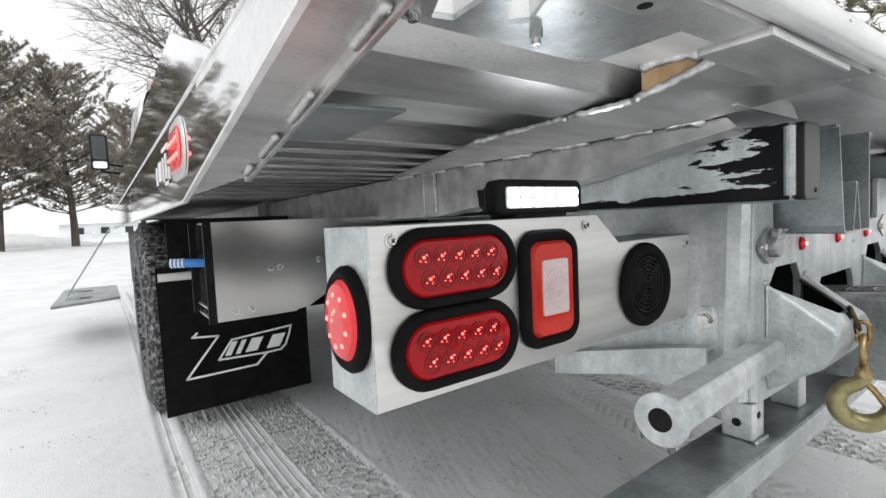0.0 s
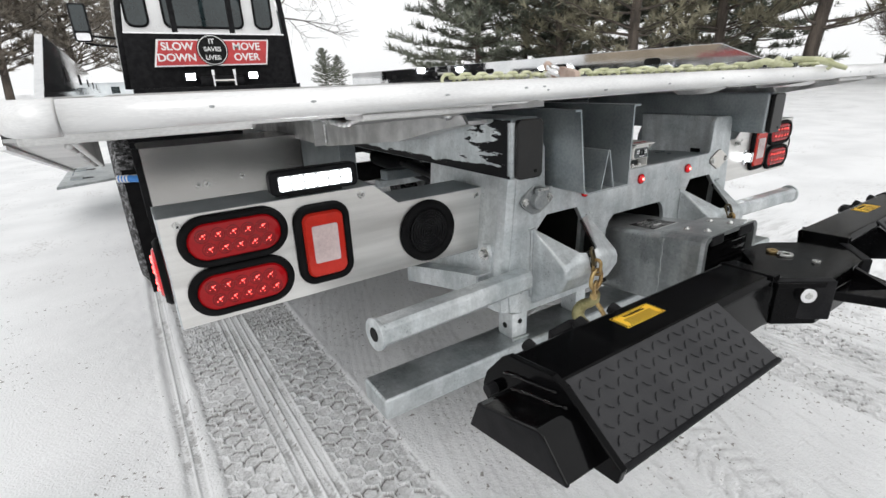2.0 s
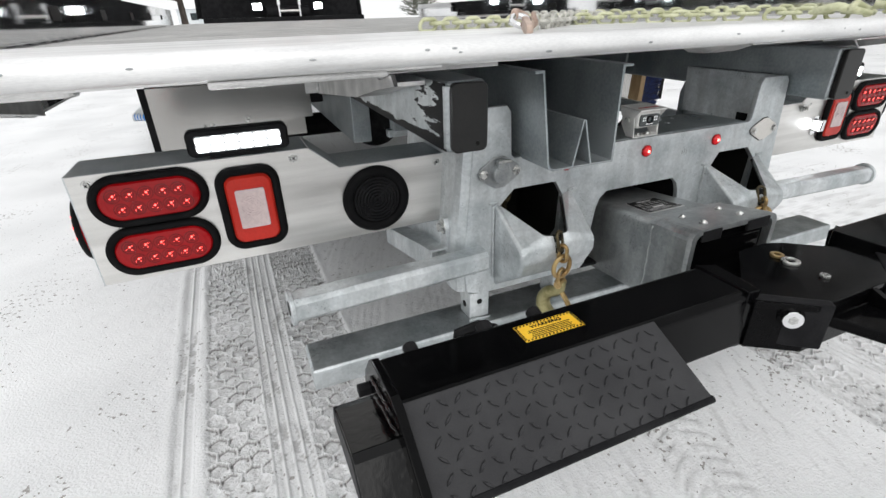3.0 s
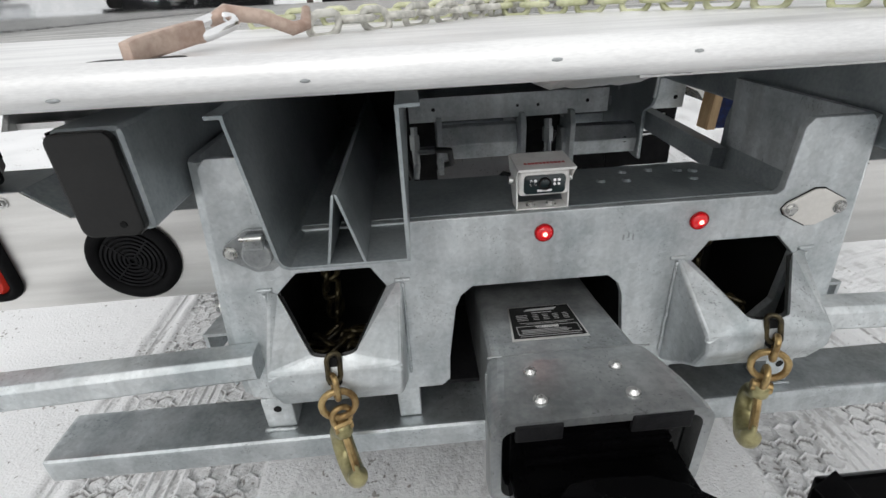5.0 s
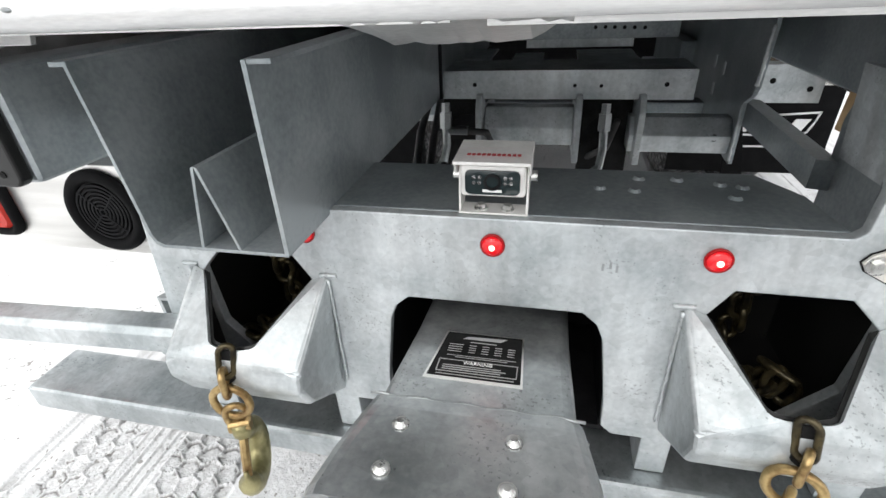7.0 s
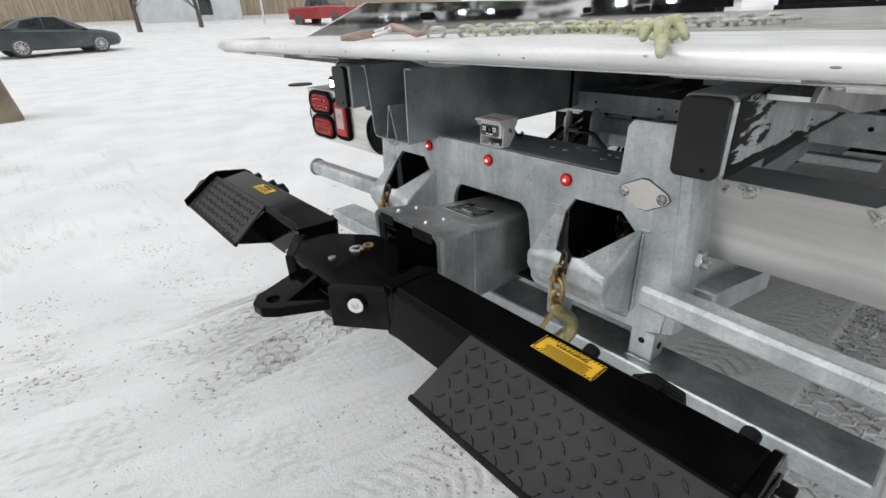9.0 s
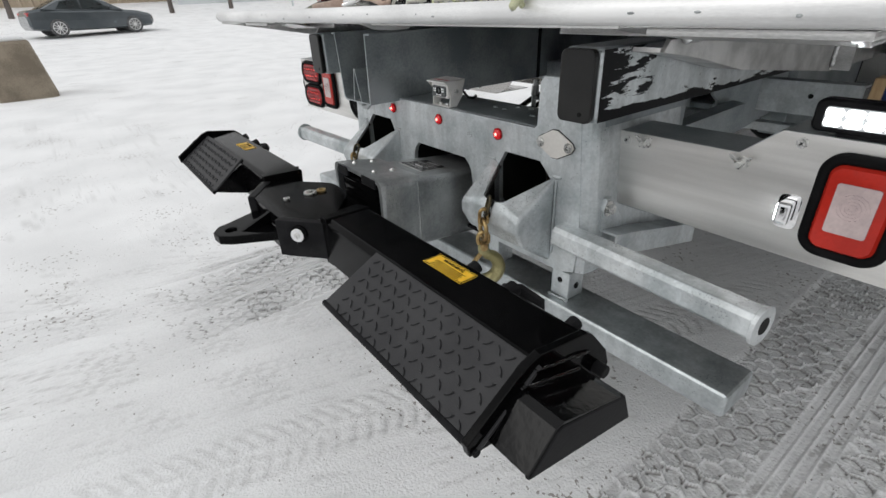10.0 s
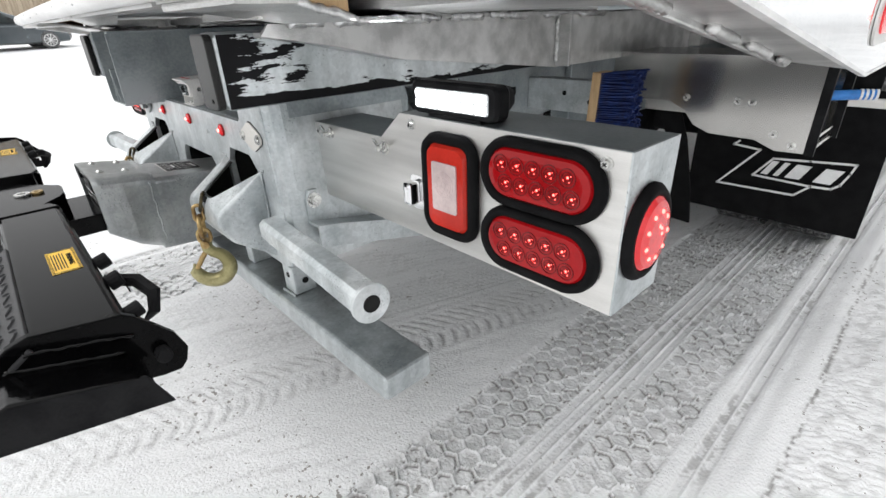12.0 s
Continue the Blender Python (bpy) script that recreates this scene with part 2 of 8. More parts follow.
OLD_CHAIN = shade("worn_chain", (0.38, 0.375, 0.34), (0.66, 0.65, 0.60), 0.5, 0.3, 40, 160, 0.3)
RUST_HOOK = shade("pinkish_worn_hook", (0.36, 0.25, 0.20), (0.56, 0.44, 0.37), 0.5, 0.4, 30, 160, 0.3)


def snow_material():
    m = shade("packed_snow", (0.755, 0.762, 0.77), (0.875, 0.88, 0.887), 0.75, 0.0, 1.6, 130, 0.62, 0.0, 0.1, spread=(0.28, 0.62), depth=0.006)
    nt = m.node_tree
    b = nt.nodes["Principled BSDF"]
    tc = nt.nodes.new("ShaderNodeTexCoord")
    # scattered dark grit
    n = nt.nodes.new("ShaderNodeTexNoise")
    n.inputs["Scale"].default_value, n.inputs["Detail"].default_value = 55, 2
    nt.links.new(tc.outputs["Object"], n.inputs["Vector"])
    big = nt.nodes.new("ShaderNodeTexNoise")
    big.inputs["Scale"].default_value, big.inputs["Detail"].default_value = 2.2, 3
    nt.links.new(tc.outputs["Object"], big.inputs["Vector"])
    add = nt.nodes.new("ShaderNodeMath")
    add.operation = "MULTIPLY_ADD"
    nt.links.new(big.outputs[0], add.inputs[0])
    add.inputs[1].default_value = 0.55
    nt.links.new(n.outputs[0], add.inputs[2])
    rp = nt.nodes.new("ShaderNodeValToRGB")
    rp.color_ramp.elements[0].position, rp.color_ramp.elements[1].position = 0.985, 1.07
    rp.color_ramp.elements[0].color, rp.color_ramp.elements[1].color = (0, 0, 0, 1), (0.8, 0.8, 0.8, 1)
    nt.links.new(add.outputs[0], rp.inputs[0])
    mx = nt.nodes.new("ShaderNodeMix")
    mx.data_type = "RGBA"
    nt.links.new(rp.outputs[0], mx.inputs[0])
    nt.links.new(b.inputs["Base Color"].links[0].from_socket, mx.inputs[6])
    mx.inputs[7].default_value = (0.22, 0.20, 0.18, 1)
    # the track's own mark in the mesh darkens the snow: dirty ice in worn grooves, plus painted ridge shade
    at = nt.nodes.new("ShaderNodeAttribute")
    at.attribute_name = "packed_shade"
    mx2 = nt.nodes.new("ShaderNodeMix")
    mx2.data_type = "RGBA"
    nt.links.new(at.outputs["Fac"], mx2.inputs[0])
    nt.links.new(mx.outputs[2], mx2.inputs[6])
    mx2.inputs[7].default_value = (0.25, 0.242, 0.236, 1)
    nt.links.new(mx2.outputs[2], b.inputs["Base Color"])
    return m


SNOW = snow_material()
BROWN_NEEDLE = shade("brownish_pine_needles", (0.15, 0.13, 0.105), (0.32, 0.285, 0.235), 0.75, 0.0, 0.5, 5, 0.2, spread=(0.3, 0.7))
for m_, level in ((GLOSS, 0.035), (WET_BLACK, 0.10), (PAD, 0.28), (SATIN, 0.04), (RUBBER, 0.05), (GRIP, 0.22), (INK, 0.04)):
    m_.node_tree.nodes["Principled BSDF"].inputs["Specular IOR Level"].default_value = level
for m_ in (RED_LENS, ORANGE_LENS):
    m_.node_tree.nodes["Principled BSDF"].inputs["Specular IOR Level"].default_value = 0.12
GLOSS.node_tree.nodes["Principled BSDF"].inputs["Coat Weight"].default_value = 0.08
WET_BLACK.node_tree.nodes["Principled BSDF"].inputs["Coat Weight"].default_value = 0.25


def scraped(name):
    """Black paint scraped off a steel side along its length, bare zinc showing in ragged strips."""
    m = galvanised(name, (0.46, 0.50, 0.51), (0.72, 0.75, 0.76), 0.4, 0.5)
    nt = m.node_tree
    b = nt.nodes["Principled BSDF"]
    tc = nt.nodes.new("ShaderNodeTexCoord")
    sx = nt.nodes.new("ShaderNodeSeparateXYZ")
    nt.links.new(tc.outputs["Object"], sx.inputs[0])
    mp = nt.nodes.new("ShaderNodeMapping")
    mp.inputs["Scale"].default_value = (5, 12, 62)
    nt.links.new(tc.outputs["Object"], mp.inputs[0])
    n = nt.nodes.new("ShaderNodeTexNoise")
    n.inputs["Scale"].default_value, n.inputs["Detail"].default_value = 1.0, 9
    n.inputs["Roughness"].default_value = 0.62
    nt.links.new(mp.outputs[0], n.inputs["Vector"])
    # paint left at the tail end, along the lower edge and in a few streaks
    tail = nt.nodes.new("ShaderNodeMapRange")
    tail.inputs[1].default_value, tail.inputs[2].default_value = -0.075, 0.11
    tail.inputs[3].default_value, tail.inputs[4].default_value = 0.34, 0.075
    nt.links.new(sx.outputs[1], tail.inputs[0])
    low = nt.nodes.new("ShaderNodeMapRange")
    low.inputs[1].default_value, low.inputs[2].default_value = 0.916, 0.938
    low.inputs[3].default_value, low.inputs[4].default_value = 0.40, -0.08
    nt.links.new(sx.outputs[2], low.inputs[0])
    a1 = nt.nodes.new("ShaderNodeMath")
    nt.links.new(tail.outputs[0], a1.inputs[0])
    nt.links.new(low.outputs[0], a1.inputs[1])
    a2 = nt.nodes.new("ShaderNodeMath")
    nt.links.new(a1.outputs[0], a2.inputs[0])
    nt.links.new(n.outputs[0], a2.inputs[1])
    rp = nt.nodes.new("ShaderNodeValToRGB")
    rp.color_ramp.elements[0].position, rp.color_ramp.elements[1].position = 0.66, 0.672
    nt.links.new(a2.outputs[0], rp.inputs[0])
    mx = nt.nodes.new("ShaderNodeMix")
    mx.data_type = "RGBA"
    nt.links.new(rp.outputs[0], mx.inputs[0])
    nt.links.new(b.inputs["Base Color"].links[0].from_socket, mx.inputs[6])
    mx.inputs[7].default_value = (0.010, 0.010, 0.011, 1)
    nt.links.new(mx.outputs[2], b.inputs["Base Color"])
    mm = nt.nodes.new("ShaderNodeMapRange")
    mm.inputs[3].default_value, mm.inputs[4].default_value = 0.5, 0.0
    nt.links.new(rp.outputs[0], mm.inputs[0])
    nt.links.new(mm.outputs[0], b.inputs["Metallic"])
    ms = nt.nodes.new("ShaderNodeMapRange")
    ms.inputs[3].default_value, ms.inputs[4].default_value = 0.5, 0.08
    nt.links.new(rp.outputs[0], ms.inputs[0])
    nt.links.new(ms.outputs[0], b.inputs["Specular IOR Level"])
    return m


SCRAPED = scraped("scraped_black_paint_on_steel")

# ---- building helpers ----


def thing(name, base, label, category, group="", kind=""):
    ob = new(name)
    ob.empty_display_size = 0.1
    ob.location = base
    return tagged(ob, label, category, group, kind)


def part(name, bm, material, parent, label="", smooth=False):
    """Links bm, whose points are in metres of the place, as one mesh under a thing or a part."""
    me = bpy.data.meshes.new(name)
    bmesh.ops.recalc_face_normals(bm, faces=bm.faces)
    bm.to_mesh(me)
    bm.free()
    me.materials.append(material)
    if smooth:
        for p in me.polygons:
            p.use_smooth = True
    ob = new(name, me)
    if parent is not None:
        ob.parent = parent
        root = parent
        off = Vector(root.location)
        while root.parent is not None:
            root = root.parent
            off += Vector(root.location)
        ob.matrix_parent_inverse = Matrix.Translation(-off) if parent.parent is None else Matrix.Identity(4)
    return tagged(ob, label)


def single(name, bm, material, label, category, group="", kind="", smooth=False):
    return tagged(part(name, bm, material, None, "", smooth), label, category, group, kind)


def soften(bm, geom_faces, size, seg=2):
    edges = list({e for f in geom_faces for e in f.edges})
    bmesh.ops.bevel(bm, geom=edges, offset=size, segments=seg, profile=0.6, affect="EDGES", clamp_overlap=True)


def box(bm, x0, x1, y0, y1, z0, z1, bevel=0.0, seg=2):
    tmp = bmesh.new()
    bmesh.ops.create_cube(tmp, size=1)
    bmesh.ops.scale(tmp, vec=(abs(x1 - x0), abs(y1 - y0), abs(z1 - z0)), verts=tmp.verts)
    bmesh.ops.translate(tmp, vec=((x0 + x1) / 2, (y0 + y1) / 2, (z0 + z1) / 2), verts=tmp.verts)
    if bevel:
        soften(tmp, tmp.faces, bevel, seg)
    merge(bm, tmp)
    return bm


def merge(bm, tmp, m=None):
    if m is not None:
        bmesh.ops.transform(tmp, matrix=m, verts=tmp.verts)
    me = bpy.data.meshes.new("tmp")
    tmp.to_mesh(me)
    tmp.free()
    bm.from_mesh(me)
    bpy.data.meshes.remove(me)
    return bm


def to3(axis, u, v, w):
    """u, v in the plane, w along the axis. x: (y, z); y: (x, z); z: (x, y)."""
    return {"x": (w, u, v), "y": (u, w, v), "z": (u, v, w)}[axis]


def prism(bm, poly, axis, w0, w1, holes=(), bevel=0.0, seg=2):
    """A flat outline (with holes) given thickness along an axis."""
    tmp = bmesh.new()
    if not holes:
        vs = [tmp.verts.new(to3(axis, u, v, w0)) for u, v in poly]
        faces = [tmp.faces.new(vs)]
    else:
        edges = []
        for ring in (poly, *holes):
            vs = [tmp.verts.new(to3(axis, u, v, w0)) for u, v in ring]
            edges += [tmp.edges.new((vs[i], vs[(i + 1) % len(vs)])) for i in range(len(vs))]
        out = bmesh.ops.triangle_fill(tmp, use_beauty=True, use_dissolve=False, edges=edges)
        faces = [g for g in out["geom"] if isinstance(g, bmesh.types.BMFace)]
    ext = bmesh.ops.extrude_face_region(tmp, geom=faces, use_keep_orig=True)
    moved = [g for g in ext["geom"] if isinstance(g, bmesh.types.BMVert)]
    d = Vector(to3(axis, 0, 0, w1 - w0))
    bmesh.ops.translate(tmp, vec=d, verts=moved)
    bmesh.ops.recalc_face_normals(tmp, faces=tmp.faces)
    if bevel:
        sharp = [e for e in tmp.edges if len(e.link_faces) == 2 and e.calc_face_angle(0) > 0.5]
        bmesh.ops.bevel(tmp, geom=sharp, offset=bevel, segments=seg, profile=0.6, affect="EDGES", clamp_overlap=True)
    merge(bm, tmp)
    return bm


def rod(bm, p0, p1, r0, r1=None, n=16, bevel=0.0):
    """A round bar, or cone, from p0 to p1."""
    r1 = r0 if r1 is None else r1
    p0, p1 = Vector(p0), Vector(p1)
    d = p1 - p0
    tmp = bmesh.new()
    bmesh.ops.create_cone(tmp, cap_ends=True, cap_tris=False, segments=n, radius1=r0, radius2=max(r1, 1e-4), depth=d.length)
    if bevel:
        rim = [e for e in tmp.edges if any(len(f.verts) > 4 for f in e.link_faces)]
        bmesh.ops.bevel(tmp, geom=rim, offset=bevel, segments=2, profile=0.6, affect="EDGES", clamp_overlap=True)
    m = Matrix.Translation((p0 + p1) / 2) @ d.to_track_quat("Z", "Y").to_matrix().to_4x4()
    merge(bm, tmp, m)
    return bm


def pipe(bm, pts, r, n=10, closed=False, radii=None):
    """A round bar bent along points."""
    P = [Vector(p) for p in pts]
    N = len(P)
    rings = []
    side = None
    for i in range(N):
        a = P[(i - 1) % N] if closed or i > 0 else P[i]
        b = P[(i + 1) % N] if closed or i < N - 1 else P[i]
        d = (b - a).normalized()
        if side is None:
            side = d.orthogonal().normalized()
        side = (side - d * side.dot(d)).normalized()
        up = d.cross(side)
        rad = radii[i] if radii else r
        rings.append([bm.verts.new(P[i] + side * math.cos(k * math.tau / n) * rad + up * math.sin(k * math.tau / n) * rad) for k in range(n)])
    for i in range(N if closed else N - 1):
        A, B = rings[i], rings[(i + 1) % N]
        shift = 0
        if closed and i == N - 1:
            shift = min(range(n), key=lambda s: (A[0].co - B[s].co).length)
        for k in range(n):
            bm.faces.new((A[k], A[(k + 1) % n], B[(k + 1 + shift) % n], B[(k + shift) % n]))
    if not closed:
        bm.faces.new(rings[0][::-1])
        bm.faces.new(rings[-1])
    return bm


def stadium(cx, cz, w, h, r, n=8):
    """Outline of a rectangle with round corners."""
    out = []
    for sx, sz, a0 in ((1, 1, 0), (-1, 1, 90), (-1, -1, 180), (1, -1, 270)):
        for k in range(n + 1):
            a = radians(a0 + 90 * k / n)
            out.append((cx + sx * (w / 2 - r) + r * math.cos(a), cz + sz * (h / 2 - r) + r * math.sin(a)))
    return out


def ring_poly(cx, cz, r, n=24):
    return [(cx + r * math.cos(k * math.tau / n), cz + r * math.sin(k * math.tau / n)) for k in range(n)]


def mirror_x(poly):
    return [(-u, v) for u, v in poly][::-1]


def lofted(bm, rings, cap=True):
    """Faces between outlines of equal length, one after another."""
    vs = [[bm.verts.new(p) for p in ring] for ring in rings]
    n = len(vs[0])
    for A, B in zip(vs, vs[1:]):
        for k in range(n):
            bm.faces.new((A[k], A[(k + 1) % n], B[(k + 1) % n], B[k]))
    if cap:
        bm.faces.new(vs[0][::-1])
        bm.faces.new(vs[-1])
    return bm


def hex_bolt(parent, name, centre, axis, r=0.008, h=0.008, washer=True, material=None, label=""):
    bm = bmesh.new()
    c, a = Vector(centre), Vector(axis).normalized()
    if washer:
        rod(bm, c, c + a * 0.002, r * 1.5, n=16)
    rod(bm, c, c + a * h, r, n=6, bevel=r * 0.12)
    return part(name, bm, material or BOLT, parent, label)


def screw(parent, centre, axis, r=0.007):
    """A round-headed screw with a cross recess."""
    bm = bmesh.new()
    c, a = Vector(centre), Vector(axis).normalized()
    rod(bm, c, c + a * 0.002, r * 1.25, n=18)
    rod(bm, c, c + a * 0.0055, r, r * 0.7, n=18)
    s = part("screw", bm, BOLT, parent)
    bm = bmesh.new()
    side = a.orthogonal().normalized()
    up = a.cross(side)
    for d in (side, up):
        rod(bm, c + a * 0.0056 - d * r * 0.45, c + a * 0.0056 + d * r * 0.45, r * 0.12, n=6)
    part("cross_recess", bm, INK, s)
    return s


def bead(name, parent, p0, p1, r, material, n=9, wobble=0.0):
    """A lumpy weld seam from p0 to p1."""
    p0, p1 = Vector(p0), Vector(p1)
    rng = random.Random(int(1000 * (p0.x + 2 * p0.y + 3 * p0.z)))
    pts = [p0.lerp(p1, k / (n - 1)) + Vector((rng.uniform(-1, 1), rng.uniform(-1, 1), rng.uniform(-1, 1))) * wobble for k in range(n)]
    bm = pipe(bmesh.new(), pts, r, 7, radii=[r * (0.75 + 0.35 * (k % 2) + rng.uniform(-0.1, 0.15)) for k in range(n)])
    return part(name, bm, material, parent, smooth=True)


def lettering(name, text, size, m, material, parent, label="", width=1.0, bold=0.0):
    """Raised flat letters of the built-in font, as a mesh."""
    cu = bpy.data.curves.new("letters", "FONT")
    cu.body, cu.size, cu.align_x, cu.align_y = text, size, "CENTER", "CENTER"
    cu.extrude, cu.offset = 0.001, bold
    tmp = bpy.data.objects.new("letters", cu)
    scene.collection.objects.link(tmp)
    dg = bpy.context.evaluated_depsgraph_get()
    me = bpy.data.meshes.new_from_object(tmp.evaluated_get(dg))
    bpy.data.objects.remove(tmp)
    bm = bmesh.new()
    bm.from_mesh(me)
    bpy.data.meshes.remove(me)
    bmesh.ops.transform(bm, matrix=m @ Matrix.Diagonal((width, 1, 1, 1)), verts=bm.verts)
    return part(name, bm, material, parent, label)

# ---- ground: one sheet of snow, with the truck's own tracks pressed into it ----


def smooth_step(a, b, v):
    t = np.clip((v - a) / (b - a), 0, 1)
    return t * t * (3 - 2 * t)


def wavy(x, y, f, seed):
    """Cheap smooth roughness from a few sines."""
    rng = np.random.RandomState(seed)
    out = np.zeros_like(x)
    for k in range(7):
        a, p, g = rng.uniform(0, math.tau), rng.uniform(0, math.tau), f * rng.uniform(0.6, 1.7)
        out += np.sin((x * math.cos(a) + y * math.sin(a)) * g + p)
    return out / 7


def honeycomb(u, v, s):
    """Distance measure of a hexagon grid: 0 at a block's middle, 0.5 on the line between blocks."""
    px, py = u / s, v / s
    rx, ry = 1.0, 1.7320508
    ax, ay = np.mod(px, rx) - rx / 2, np.mod(py, ry) - ry / 2
    bx, by = np.mod(px - rx / 2, rx) - rx / 2, np.mod(py - ry / 2, ry) - ry / 2
    near = ax * ax + ay * ay < bx * bx + by * by
    gx, gy = np.where(near, ax, bx), np.where(near, ay, by)
    return np.maximum(np.abs(gx), np.abs(gx) * 0.5 + np.abs(gy) * 0.8660254), gy


def tread(u, v, lo, hi, kind, edge=0.010):
    """Height of a wheel's track, and its darkening by wear and painted groove shade: u across, v along."""
    inside = smooth_step(lo - edge, lo + edge, u) * (1 - smooth_step(hi - edge, hi + edge, u))
    broken = np.clip(0.5 + 0.9 * wavy(u, v, 9, 77) + 0.5 * wavy(u, v, 33, 78), 0, 1)
    grain = 0.0008 * wavy(u, v, 190, 79) + 0.0008 * wavy(u, v, 420, 82)
    crumb = smooth_step(0.10, 0.45, wavy(u, v, 120, 84) + 0.6 * wavy(u, v, 380, 85) + 0.45 * (1 - broken))
    if kind == "blocks":
        d, gy = honeycomb(u + 0.0035 * np.sin(v * 37) + 0.002 * wavy(u, v, 80, 71), v + 0.0035 * np.sin(u * 41) + 0.002 * wavy(u, v, 80, 72), 0.056)
        ridge = smooth_step(0.450, 0.480, d)
        torn = smooth_step(-0.35, 0.25, wavy(u, v, 14, 73) + 0.5 * wavy(u, v, 60, 74))
        h = inside * (-0.0085 + 0.0105 * ridge * (0.35 + 0.65 * torn) + 1.4 * grain - 0.0010 * wavy(u, v, 70, 75))
        # dark dash along one side of each ridge, its shadow painted in
        ridge_shade = smooth_step(0.350, 0.376, d) * (1 - smooth_step(0.435, 0.455, d)) * smooth_step(0.02, 0.10, gy)
        wear_shade = inside * (1 - ridge) * (0.12 + 0.22 * crumb + 2.6 * ridge_shade * smooth_step(-0.08, 0.10, wavy(u, v, 26, 76) + 0.5 * wavy(u, v, 90, 70)))
        h -= inside * 0.004 * np.clip(wear_shade - 0.5, 0, 1)
    elif kind == "lugs":
        c = (lo + hi) / 2
        side = np.abs(u - c) / (hi - lo) * 2
        ph = np.mod((v + 0.055 * side ** 2 + 0.004 * wavy(u, v, 30, 65)) / 0.047 + 0.5 * (u > c), 1.0)
        dent = smooth_step(0.40, 0.58, ph) * (1 - smooth_step(0.74, 0.94, ph)) * smooth_step(0.10, 0.30, side) * (1 - smooth_step(0.80, 1.0, side))
        h = inside * (-0.0085 * dent * (0.25 + 0.75 * broken) - 0.002 + 2 * grain)
        wear_shade = inside * (0.30 * dent + 0.22 * crumb)
    else:
        ph = np.mod(u / 0.030, 1.0)
        ridge = np.exp(-((ph - 0.5) / 0.095) ** 2)
        h = inside * (-0.0085 + 0.0095 * ridge * (0.55 + 0.45 * broken) + grain)
        wear_shade = inside * (1 - ridge) * (0.10 + 0.45 * crumb * smooth_step(-0.2, 0.3, wavy(u, v, 20, 81)))
    rim = np.exp(-((u - lo + 0.015) / 0.011) ** 2) + np.exp(-((u - hi - 0.015) / 0.011) ** 2)
    return h + rim * 0.0055 * np.clip(broken + 0.2 * wavy(u, v, 60, 88), 0, 1) ** 1.5, wear_shade


def rising(x, y):
    """The yard climbs a little to the street side and to the trees."""
    z = 0.0017 * np.clip(np.minimum(-x, 60) - 10 + 0.1 * y, 0, 50) ** 2
    z += 0.9 * smooth_step(9, 30, x * 0.85 + y * 0.3) * smooth_step(2, 9, x)
    z += 0.42 * smooth_step(6, 28, y) * smooth_step(12, -4, np.abs(x + 8) - 10)
    return z


